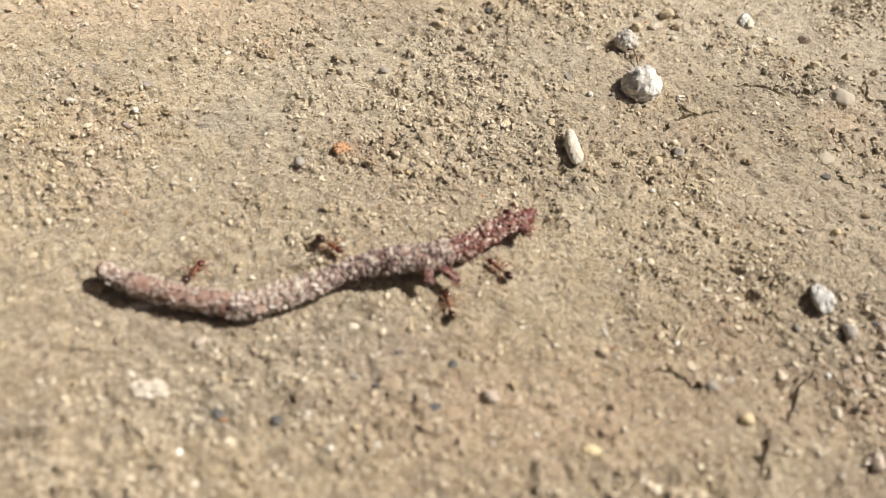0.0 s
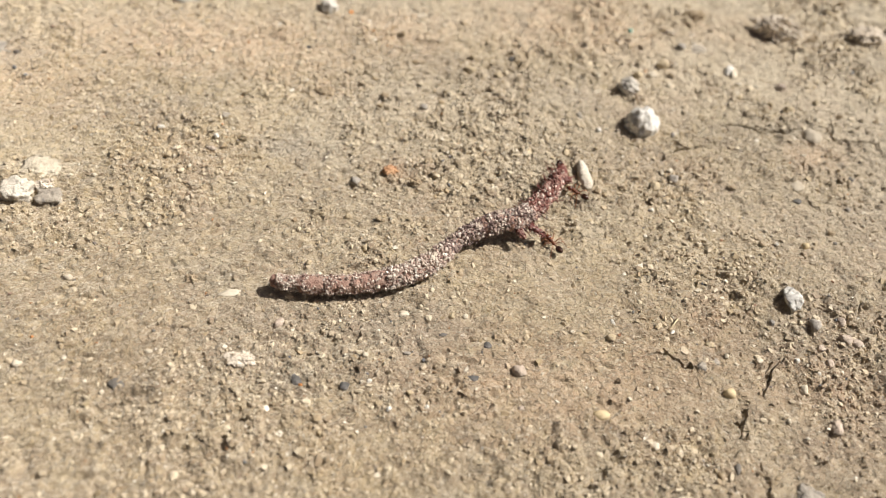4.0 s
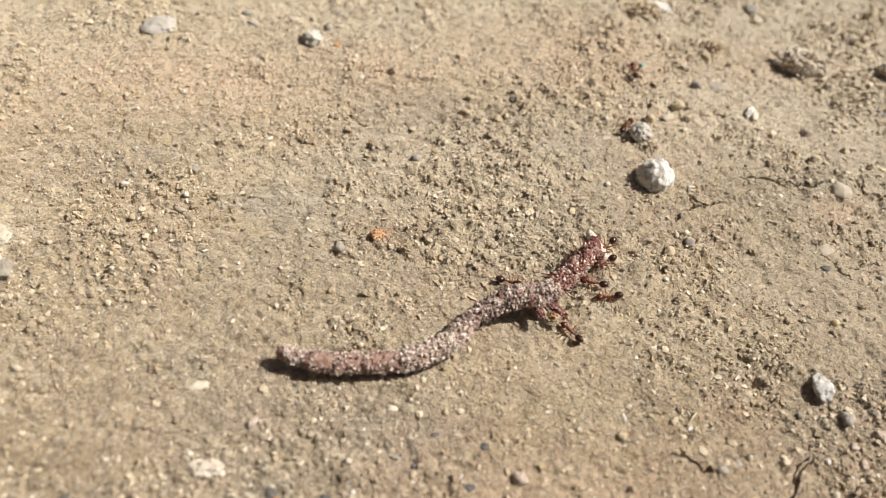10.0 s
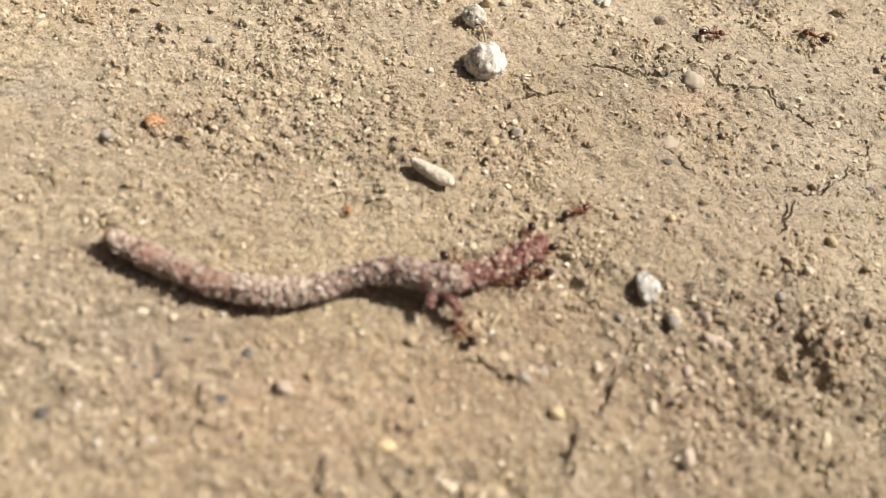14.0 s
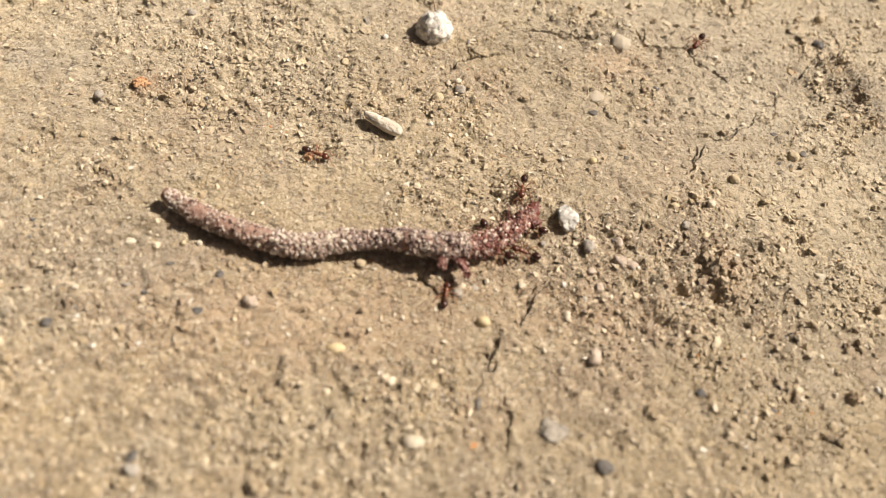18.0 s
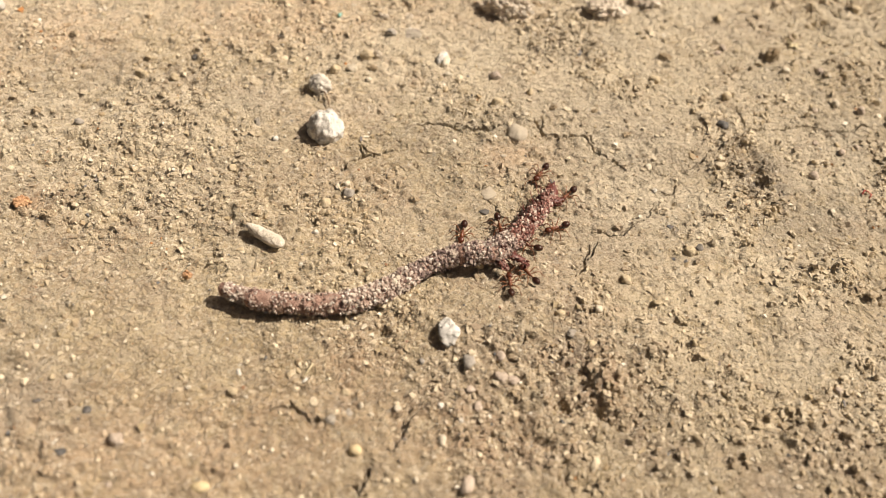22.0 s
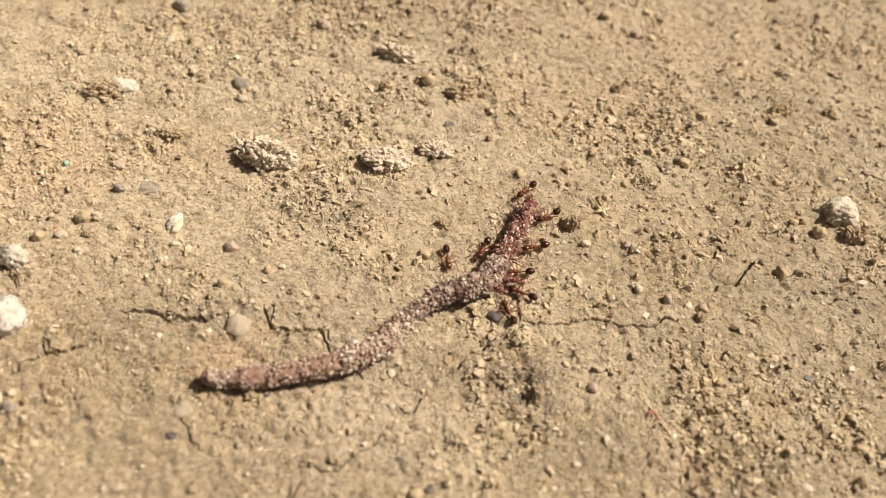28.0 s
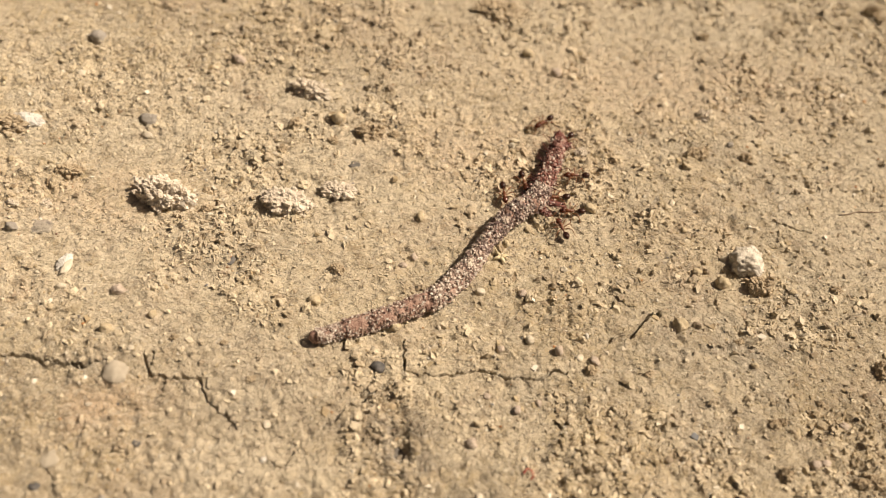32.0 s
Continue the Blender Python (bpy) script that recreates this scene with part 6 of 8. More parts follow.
        k = math.sqrt(1 - 0.95 * abs(x) ** 3) / math.sqrt(1.02 - x * x) * (1.0 - 0.16 * x)
        v.co = Vector((v.co.x * 2.6, v.co.y * 0.80 * min(k, 1.35), v.co.z * 0.66 * min(k, 1.35))) * MM
    ob = part("stone_sliver", bm, STONE["wchunk"])
    return tagged(ob, "white elongated rough stone sliver lying on soil", "stone")


sliver = build_rod()


# ---- ants ----
def blob(bm, at, size, level=3, tilt=0.0):
    m = Matrix.Translation(Vector(at) * MM) @ Matrix.Rotation(radians(tilt), 4, "Y") @ Matrix.Diagonal((size[0] * MM, size[1] * MM, size[2] * MM, 1))
    return bmesh.ops.create_icosphere(bm, subdivisions=level, radius=1.0, matrix=m)["verts"]


def limb(bm, points, radii, sides=6):
    """A bent tapered tube through points in mm."""
    rings = []
    for i, p in enumerate(points):
        a, b = Vector(points[max(i - 1, 0)]), Vector(points[min(i + 1, len(points) - 1)])
        d = (b - a).normalized()
        side = d.cross(Vector((0.3, 0.2, 1))).normalized()
        up = side.cross(d)
        rings.append([bm.verts.new((Vector(p) + (side * math.cos(q) + up * math.sin(q)) * radii[i]) * MM) for q in (2 * math.pi * k / sides for k in range(sides))])
    for r, s in zip(rings, rings[1:]):
        for k in range(sides):
            bm.faces.new((r[k], r[(k + 1) % sides], s[(k + 1) % sides], s[k]))
    bm.faces.new(rings[0][::-1])
    bm.faces.new(rings[-1])


# where each leg joins the body and which way it points: x, y, turn
HIPS = [(0.42, 0.16, 52), (0.20, 0.18, 92), (0.00, 0.16, 132), (0.42, -0.16, -52), (0.20, -0.18, -92), (0.00, -0.16, -132)]
STAND = 0.60   # mm from the soil to the middle of the body


def build_ant():
    ant = tagged(new("ant"), "small reddish brown ant with a dark shiny abdomen", "ant", group="ants around the worm")
    bm = bmesh.new()
    verts = blob(bm, (0, 0, 0), (0.42, 0.36, 0.30))
    for v in verts:   # a broad back of the head, narrowing to the jaws
        k = v.co.x / (0.42 * MM)
        v.co.y *= 1.08 - 0.30 * max(0, k) - 0.05 * k * k
        if k < -0.6 and abs(v.co.y) < 0.1 * MM:
            v.co.x += 0.05 * MM
    head = part("head", bm, ANT_HEAD, ant)
    head.matrix_world = pose(1.08 * MM, 0, 0.02 * MM, 0, 14, 0)
    for s in (1, -1):
        bm = bmesh.new()
        blob(bm, (0.10, 0.30 * s, 0.08), (0.07, 0.04, 0.07), 2)
        part("eye", bm, ANT_EYE, head)
        bm = bmesh.new()
        limb(bm, [(0.30, 0.10 * s, 0.08), (0.62, 0.34 * s, 0.26), (0.92, 0.66 * s, 0.34), (1.10, 0.72 * s, 0.20), (1.34, 0.70 * s, 0.06), (1.52, 0.66 * s, 0.0)], (0.030, 0.028, 0.026, 0.030, 0.040, 0.026), 5)
        part("antenna", bm, ANT_LEG, head)
        bm = bmesh.new()
        limb(bm, [(0.36, 0.12 * s, -0.04), (0.50, 0.14 * s, -0.05), (0.60, 0.06 * s, -0.06), (0.63, 0.01 * s, -0.06)], (0.06, 0.05, 0.035, 0.012), 5)
        part("jaw", bm, ANT_LEG, head)
    bm = bmesh.new()
    blob(bm, (0.50, 0, 0.06), (0.30, 0.23, 0.23), 3, 8)
    blob(bm, (0.16, 0, 0.04), (0.28, 0.19, 0.19), 3)
    blob(bm, (-0.10, 0, 0.02), (0.22, 0.17, 0.17), 3, -12)
    part("thorax", bm, ANT_BODY, ant)
    bm = bmesh.new()
    limb(bm, [(-0.28, 0, 0.0), (-0.42, 0, 0.02), (-0.60, 0, 0.04), (-0.72, 0, 0.02)], (0.07, 0.07, 0.08, 0.06), 8)
    blob(bm, (-0.42, 0, 0.09), (0.09, 0.10, 0.13), 2)
    blob(bm, (-0.62, 0, 0.08), (0.09, 0.11, 0.11), 2)
    part("waist", bm, ANT_BODY, ant)
    bm = bmesh.new()
    for v in blob(bm, (-1.16, 0, 0.06), (0.54, 0.41, 0.38), 3, 6):
        k = (v.co.x / MM + 1.16) / 0.54
        bend = 1 - 0.22 * max(0, -k) ** 2
        v.co.y *= bend
        for seam in (-0.35, 0.25):
            v.co.z *= 1 - 0.035 * math.exp(-((k - seam) / 0.06) ** 2)
    part("abdomen", bm, ANT_GASTER, ant, "dark glossy brown abdomen")
    legs = []
    for i, (x, y, turn) in enumerate(HIPS):
        far = (0.95, 1.0, 1.18)[i % 3]
        bm = bmesh.new()
        limb(bm, [(0, 0, 0), (0.16, 0, -0.04), (0.50 * far, 0, 0.30), (0.80 * far, 0, 0.40), (0.98 * far, 0, 0.22), (1.22 * far, 0, -0.30), (1.36 * far, 0, -0.52), (1.62 * far, 0, -0.60)],
             (0.060, 0.055, 0.062, 0.050, 0.042, 0.036, 0.024, 0.014))
        leg = part("leg", bm, ANT_LEG, ant)
        leg.matrix_world = pose(x * MM, y * MM, -0.06 * MM, 0, 0, turn)
        legs.append(leg)
    return ant


ants = [build_ant()]
for _ in range(13):
    ants.append(copy_thing(ants[0], pose(0, 0, 0)))


def step(x, y, turn):
    """An ant standing at a place in mm, heading by turn."""
    near = max(ground_at(x + a, y + b) for a, b in ((0, 0), (0.9, 0), (-0.9, 0), (0, 0.9), (0, -0.9)))
    return pose(x * MM, y * MM, (0.5 * (ground_at(x, y) + near) + STAND) * MM, 0, 0, turn)


def gait(ant, seed, stir):
    """The legs swing to and fro, three and three in turn. stir: (from, to, beat in seconds, swing in degrees)."""
    legs = [o for o in ant.children if o.name.startswith("leg")]
    for i, leg in enumerate(legs):
        x, y, turn = HIPS[i]
        phase, rows = (0.0 if i in (0, 2, 4) else math.pi) + seed, []
        for lo, hi, beat, swing in stir:
            n = max(2, round((hi - lo) / (beat / 4)))
            for k in range(n):
                t = lo + (hi - lo) * k / n
                q = 2 * math.pi * (t - lo) / beat + phase
                rows.append((t, pose(x * MM, y * MM, -0.06 * MM, 0, -9 * max(0, math.cos(q)) * swing / 20, turn + swing * math.sin(q) * (1 if y > 0 else -1))))
        rows.append((32.0, pose(x * MM, y * MM, -0.06 * MM, 0, 0, turn)))
        walk(leg, rows)


# ---- small plant bits ----
def thread(name, label, category, points, radius, material):
    """A thin bit of root or straw lying on the soil, places in mm with a height over the soil."""
    ob_x, ob_y = points[0][0], points[0][1]
    bm = bmesh.new()
    limb(bm, [(x - ob_x, y - ob_y, ground_at(x, y) + h) for x, y, h in points], [radius * (1 - 0.5 * k / len(points)) for k in range(len(points))], 6)
    ob = part(name, bm, material)
    ob.matrix_world = pose(ob_x * MM, ob_y * MM, 0)
    return tagged(ob, label, category)


STRAW = stone_material("dry_straw", (0.55, 0.46, 0.28), (0.74, 0.66, 0.46), 0.6, 0.00005)
ROOT = stone_material("dark_root", (0.10, 0.06, 0.035), (0.20, 0.13, 0.08), 0.8, 0.00005)
thread("root_fibre", "thin dark dry root fibre curling by pebbles", "root", [(32.4, 17.4, 0.4), (32.9, 17.0, 0.8), (33.3, 16.3, 0.7), (33.5, 15.3, 0.3)], 0.11, ROOT)
thread("straw_bit", "short pale straw bit lying on soil", "straw", [(32.0, -21.8, 0.1), (32.5, -21.2, 0.15), (33.0, -20.6, 0.15)], 0.12, STRAW)


RED = stone_material("red_thread", (0.42, 0.06, 0.05), (0.55, 0.12, 0.10), 0.6, 0.00002)
thread("root_fibre", "straight thin dark root lying on soil", "root", [(138.0, 36.3, -0.05), (139.2, 36.5, 0.05), (140.6, 36.9, 0.05), (142.4, 37.0, 0.05), (143.8, 37.3, -0.05)], 0.10, ROOT)
thread("red_thread", "tiny curled red thread on the soil", "thread", [(97.1, 1.4, 0.2), (97.5, 1.9, 0.35), (97.9, 1.7, 0.3), (98.1, 1.2, 0.2), (97.8, 0.8, 0.2)], 0.09, RED)


def build_star():
    """A tiny dry seed star with a stem."""
    star = tagged(new("seed_star"), "tiny pale dry star-shaped plant bit", "plant")
    base = ground_at(95.7, 27.2) + 0.25
    for k in range(4):
        q = radians(20 + 90 * k + 13 * (k % 2))
        bm = bmesh.new()
        limb(bm, [(0, 0, 0), (0.45 * math.cos(q), 0.45 * math.sin(q), 0.1), (0.95 * math.cos(q), 0.95 * math.sin(q), 0.0)], (0.27, 0.21, 0.06), 6)
        part("ray", bm, STRAW, star)
    bm = bmesh.new()
    limb(bm, [(0, 0, 0.05), (-0.5, 0.9, 0.2), (-1.0, 2.0, 0.3), (-1.1, 2.4, 0.3)], (0.09, 0.08, 0.06, 0.04), 6)
    part("stem", bm, STRAW, star)
    star.matrix_world = pose(95.8 * MM, 27.2 * MM, base * MM)
    return star


build_star()


# ---- loose sand and small gravel ----
def octa(seed):
    """An angular grain of eight faces."""
    rng = np.random.default_rng(seed)
    v = np.array([(1, 0, 0), (-1, 0, 0), (0, 1, 0), (0, -1, 0), (0, 0, 1), (0, 0, -1)], float) * rng.uniform(0.75, 1.1, (6, 1)) + rng.uniform(-0.3, 0.3, (6, 3))
    return v, np.array([(0, 2, 4), (2, 1, 4), (1, 3, 4), (3, 0, 4), (2, 0, 5), (1, 2, 5), (3, 1, 5), (0, 3, 5)])


def shard(seed):
    """An angular crumb of twelve faces, a knocked-about block."""
    rng = np.random.default_rng(seed)
    v = np.array([(x, y, z) for x in (-1, 1) for y in (-1, 1) for z in (-1, 1)], float) * 0.75
    v = v * rng.uniform(0.55, 1.15, (8, 1)) + rng.uniform(-0.22, 0.22, (8, 3))
    return v, np.array([(0, 1, 3), (0, 3, 2), (4, 6, 7), (4, 7, 5), (0, 4, 5), (0, 5, 1), (2, 3, 7), (2, 7, 6), (0, 2, 6), (0, 6, 4), (1, 5, 7), (1, 7, 3)])


def nugget(seed, level=1):
    """A lumpy crumb of twenty faces, or more."""
    bm = rough_ball(level, seed, 0.95, 0.9, 0.0 if level == 1 else 0.5)
    bm.verts.ensure_lookup_table()
    out = np.array([v.co for v in bm.verts]), np.array([[v.index for v in f.verts] for f in bm.faces])
    bm.free()
    return out


def lump(seed):
    return nugget(seed, 2)


def scatter(name, label, category, count, sizes, seed, material, shape, flat=0.75, bed=0.35, lean=2.2, gather=1.0, box=None):
    """Many small grains in one mesh, bedded in the soil; sizes in mm."""
    rng = np.random.default_rng(seed)
    x0, y0, x1, y1 = box or BOX
    x, y = rng.uniform(x0, x1, count), rng.uniform(y0, y1, count)
    keep = (1 - gather) * 0.45 + 0.85 * gather * looseness(x, y) > rng.uniform(0.0, 1.0, count)
    keep &= crack_depth(x, y, 0.12) < 0.25
    x, y = x[keep], y[keep]
    n = len(x)
    size = sizes[0] * (sizes[1] / sizes[0]) ** (rng.uniform(0, 1, n) ** lean)
    z = ground_height(x, y)
    a, tip = rng.uniform(0, 6.28, n), rng.uniform(-0.6, 0.6, n)
    d = size[:, None] / 2 * rng.uniform(0.45, 1.3, (n, 3)) * (1, 1, flat)
    all_co, all_tri, base = [], [], 0
    for k in range(24):
        v, f = shape(seed * 31 + k)
        s = np.arange(k, n, 24)
        p = v[None] * d[s][:, None, :]
        c, q = np.cos(tip[s])[:, None], np.sin(tip[s])[:, None]
        px, pz = p[..., 0] * c + p[..., 2] * q, p[..., 2] * c - p[..., 0] * q
        c, q = np.cos(a[s])[:, None], np.sin(a[s])[:, None]
        gx, gy = px * c - p[..., 1] * q + x[s][:, None], px * q + p[..., 1] * c + y[s][:, None]
        gz = pz + (z[s] + d[s][:, 2] * bed)[:, None]
        all_co.append(np.stack([gx, gy, gz], -1).reshape(-1, 3))
        all_tri.append((f[None] + (base + np.arange(len(s)) * len(v))[:, None, None]).reshape(-1, 3))
        base += len(s) * len(v)
    co, tri = np.concatenate(all_co) * MM, np.concatenate(all_tri).astype(np.int32)
    me = bpy.data.meshes.new(name)
    me.vertices.add(len(co))
    me.vertices.foreach_set("co", co.astype(np.float32).ravel())
    me.loops.add(tri.size)
    me.loops.foreach_set("vertex_index", tri.ravel())
    me.polygons.add(len(tri))
    me.polygons.foreach_set("loop_start", np.arange(0, tri.size, 3, dtype=np.int32))
    me.polygons.foreach_set("use_smooth", np.zeros(len(tri), bool))
    me.update(calc_edges=True)
    write_stains_and_light(me, co[:, 0] / MM, co[:, 1] / MM)
    me.materials.append(material)
    return tagged(new(name, me), label, category, kind="stuff")


BOX = (-80, -48, 160, 88)
scatter("soil_crumbs", "angular tan soil crumbs lying on dry soil", "soil", 44000, (0.38, 1.1), 7, CRUMB, nugget, 0.7, 0.05, 2.4, 0.88)
scatter("coarse_crumbs", "coarse tan soil crumbs scattered on broken soil", "soil", 17000, (0.5, 1.3), 19, CRUMB, lump, 0.8, 0.3, 2.2, 0.92, (58, -48, 160, 88))
scatter("flat_crumbs", "thin angular flakes of dry soil", "soil", 26000, (0.32, 0.95), 17, CRUMB, shard, 0.4, 0.1, 2.4, 0.82)
scatter("gravel", "loose pale and grey gravel grains on soil", "gravel", 9000, (0.40, 1.0), 9, GRAIN, shard, 0.6, 0.0, 2.0, 0.5)
scatter("sand", "fine tan sand grains scattered on dry soil", "sand", 110000, (0.2, 0.5), 8, GRAIN, octa, 0.6, 0.08, 1.6, 0.75)
scatter("fine_crumbs", "fine crumbs of tan soil on the ground", "soil", 230000, (0.26, 0.85), 12, CRUMB, octa, 0.7, 0.08, 1.9, 0.92)


# ---- what moves ----
def motions():
    walk(worm, [
        (0.0, pose(-0.00225, -0.01850, 0, 0, 0, 10.0)),
        (1.0, pose(-0.00096, -0.01714, 0, 0, 0, 15.8)),
        (2.0, pose(0.00228, -0.01712, 0, 0, 0, 19.8)),
        (3.5, pose(0.00492, -0.01557, 0, 0, 0, 24.7)),
        (5.0, pose(0.00720, -0.01386, 0, 0, 0, 28.7)),
        (6.0, pose(0.00852, -0.01304, 0, 0, 0, 28.5)),
        (7.0, pose(0.00768, -0.01321, 0, 0, 0, 29.8)),
        (8.0, pose(0.00771, -0.01325, 0, 0, 0, 30.3)),
        (9.0, pose(0.00786, -0.01332, 0, 0, 0, 29.0)),
        (10.0, pose(0.00820, -0.01415, 0, 0, 0, 23.3)),
        (11.0, pose(0.00931, -0.01458, 0, 0, 0, 13.5)),
        (12.0, pose(0.01063, -0.01631, 0, 0, 0, 7.4)),
        (13.0, pose(0.01590, -0.01781, 0, 0, 0, 6.5)),
        (14.0, pose(0.01618, -0.01942, 0, 0, 0, -1.8)),
        (15.5, pose(0.01773, -0.02151, 0, 0, 0, -12.7)),
        (17.0, pose(0.01974, -0.02306, 0, 0, 0, -19.5)),
        (18.0, pose(0.02246, -0.02181, 0, 0, 0, -6.7)),
        (19.0, pose(0.02605, -0.02072, 0, 0, 0, 8.9)),
        (20.0, pose(0.02933, -0.01862, 0, 0, 0, 16.1)),
        (21.0, pose(0.03464, -0.01582, 0, 0, 0, 18.0)),
        (22.0, pose(0.04145, -0.01167, 0, 0, 0, 15.7)),
        (23.0, pose(0.04498, -0.00919, 0, 0, 0, 22.0)),
        (24.0, pose(0.05107, -0.00371, 0, 0, 0, 21.9)),
        (25.0, pose(0.05721, 0.00048, 0, 0, 0, 21.7)),
        (26.0, pose(0.06483, 0.00483, 0, 0, 0, 27.1)),
        (27.5, pose(0.07074, 0.00877, 0, 0, 0, 29.7)),
        (29.0, pose(0.07615, 0.01257, 0, 0, 0, 31.3)),
        (30.0, pose(0.08108, 0.01616, 0, 0, 0, 32.2)),
        (31.0, pose(0.08466, 0.02141, 0, 0, 0, 35.1)),
        (32.0, pose(0.09212, 0.02515, 0, 0, 0, 43.9)),])
    walk(segments[0], [
        (0.0, pose(-0.01622, 0.00351, 0.00115, 0, -0, -32.6)), (1.0, pose(-0.01677, 0.00308, 0.00115, 0, -0, -26.3)),
        (2.0, pose(-0.01597, 0.00379, 0.00115, 0, -0, -31.1)), (3.5, pose(-0.01576, 0.00347, 0.00115, 0, -0, -30.4)),
        (5.0, pose(-0.01584, 0.00304, 0.00115, 0, -0, -28.7)), (6.0, pose(-0.01584, 0.00308, 0.00115, 0, -0, -28.9)),
        (7.0, pose(-0.01539, 0.00283, 0.00115, 0, -0, -33.0)), (8.0, pose(-0.01565, 0.00288, 0.00115, 0, -0, -28.5)),
        (9.0, pose(-0.01531, 0.00286, 0.00115, 0, -0, -30.7)), (10.0, pose(-0.01503, 0.00349, 0.00115, 0, -0, -34.6)),
        (11.0, pose(-0.01578, 0.00328, 0.00115, 0, -0, -31.7)), (12.0, pose(-0.01541, 0.00271, 0.00115, 0, -0, -28.7)),
        (13.0, pose(-0.01537, 0.00318, 0.00115, 0, -0, -24.7)), (14.0, pose(-0.01570, 0.00315, 0.00115, 0, -0, -25.4)),
        (15.5, pose(-0.01568, 0.00316, 0.00115, 0, -0, -26.0)), (17.0, pose(-0.01585, 0.00313, 0.00115, 0, -0, -26.2)),
        (18.0, pose(-0.01573, 0.00242, 0.00115, 0, -0, -25.3)), (19.0, pose(-0.01618, 0.00394, 0.00115, 0, -0, -33.8)),
        (20.0, pose(-0.01646, 0.00307, 0.00115, 0, -0, -31.9)), (21.0, pose(-0.01628, 0.00351, 0.00115, 0, -0, -30.6)),
        (22.0, pose(-0.01600, 0.00331, 0.00115, 0, -0, -34.3)), (23.0, pose(-0.01631, 0.00377, 0.00115, 0, -0, -26.5)),
        (24.0, pose(-0.01702, 0.00300, 0.00115, 0, -0, -30.6)), (25.0, pose(-0.01638, 0.00336, 0.00115, 0, -0, -30.6)),
        (26.0, pose(-0.01619, 0.00309, 0.00115, 0, -0, -31.5)), (27.5, pose(-0.01667, 0.00327, 0.00115, 0, -0, -30.1)),
        (29.0, pose(-0.01709, 0.00346, 0.00115, 0, -0, -29.1)), (30.0, pose(-0.01673, 0.00322, 0.00115, 0, -0, -31.5)),
        (31.0, pose(-0.01721, 0.00304, 0.00115, 0, -0, -22.9)), (32.0, pose(-0.01696, 0.00346, 0.00115, 0, -0, -24.3))])
    walk(segments[1], [
        (0.0, pose(-0.01363, 0.00201, 0.00115, 0, -0, -26.8)), (1.0, pose(-0.01403, 0.00175, 0.00115, 0, -0, -24.6)),
        (2.0, pose(-0.01345, 0.00229, 0.00115, 0, -0, -27.1)), (3.5, pose(-0.01328, 0.00204, 0.00115, 0, -0, -26.6)),
        (5.0, pose(-0.01331, 0.00170, 0.00115, 0, -0, -25.4)), (6.0, pose(-0.01325, 0.00174, 0.00115, 0, -0, -24.8)),
        (7.0, pose(-0.01299, 0.00141, 0.00115, 0, -0, -24.4)), (8.0, pose(-0.01314, 0.00156, 0.00115, 0, -0, -24.8)),
        (9.0, pose(-0.01292, 0.00149, 0.00115, 0, -0, -24.8)), (10.0, pose(-0.01275, 0.00195, 0.00115, 0, -0, -28.4)),
        (11.0, pose(-0.01332, 0.00177, 0.00115, 0, -0, -28.1)), (12.0, pose(-0.01295, 0.00139, 0.00115, 0, -0, -24.1)),
        (13.0, pose(-0.01283, 0.00202, 0.00115, 0, -0, -23.5)), (14.0, pose(-0.01314, 0.00193, 0.00115, 0, -0, -24.3)),
        (15.5, pose(-0.01312, 0.00192, 0.00115, 0, -0, -24.6)), (17.0, pose(-0.01325, 0.00186, 0.00115, 0, -0, -24.5)),
        (18.0, pose(-0.01316, 0.00121, 0.00115, 0, -0, -22.6)), (19.0, pose(-0.01368, 0.00228, 0.00115, 0, -0, -31.2)),
        (20.0, pose(-0.01389, 0.00153, 0.00115, 0, -0, -26.1)), (21.0, pose(-0.01370, 0.00200, 0.00115, 0, -0, -27.2)),
        (22.0, pose(-0.01355, 0.00171, 0.00115, 0, -0, -28.0)), (23.0, pose(-0.01364, 0.00252, 0.00115, 0, -0, -22.3)),
        (24.0, pose(-0.01432, 0.00147, 0.00115, 0, -0, -25.6)), (25.0, pose(-0.01377, 0.00192, 0.00115, 0, -0, -24.5)),
        (26.0, pose(-0.01367, 0.00161, 0.00115, 0, -0, -25.7)), (27.5, pose(-0.01402, 0.00184, 0.00115, 0, -0, -23.5)),
        (29.0, pose(-0.01432, 0.00208, 0.00115, 0, -0, -21.6)), (30.0, pose(-0.01410, 0.00174, 0.00115, 0, -0, -23.5)),
        (31.0, pose(-0.01435, 0.00185, 0.00115, 0, -0, -21.3)), (32.0, pose(-0.01416, 0.00222, 0.00115, 0, -0, -22.3))])
    walk(segments[2], [
        (0.0, pose(-0.01092, 0.00072, 0.00115, 0, -0, -23.2)), (1.0, pose(-0.01124, 0.00052, 0.00115, 0, -0, -23.0)),
        (2.0, pose(-0.01074, 0.00120, 0.00115, 0, -0, -19.9)), (3.5, pose(-0.01062, 0.00093, 0.00115, 0, -0, -19.9)),
        (5.0, pose(-0.01069, 0.00056, 0.00115, 0, -0, -20.8)), (6.0, pose(-0.01057, 0.00059, 0.00115, 0, -0, -22.6)),
        (7.0, pose(-0.01036, 0.00046, 0.00115, 0, -0, -18.4)), (8.0, pose(-0.01050, 0.00050, 0.00115, 0, -0, -20.4)),
        (9.0, pose(-0.01032, 0.00059, 0.00115, 0, -0, -17.2)), (10.0, pose(-0.01020, 0.00092, 0.00115, 0, -0, -19.9)),
        (11.0, pose(-0.01066, 0.00065, 0.00115, 0, -0, -20.2)), (12.0, pose(-0.01032, 0.00049, 0.00115, 0, -0, -17.3)),
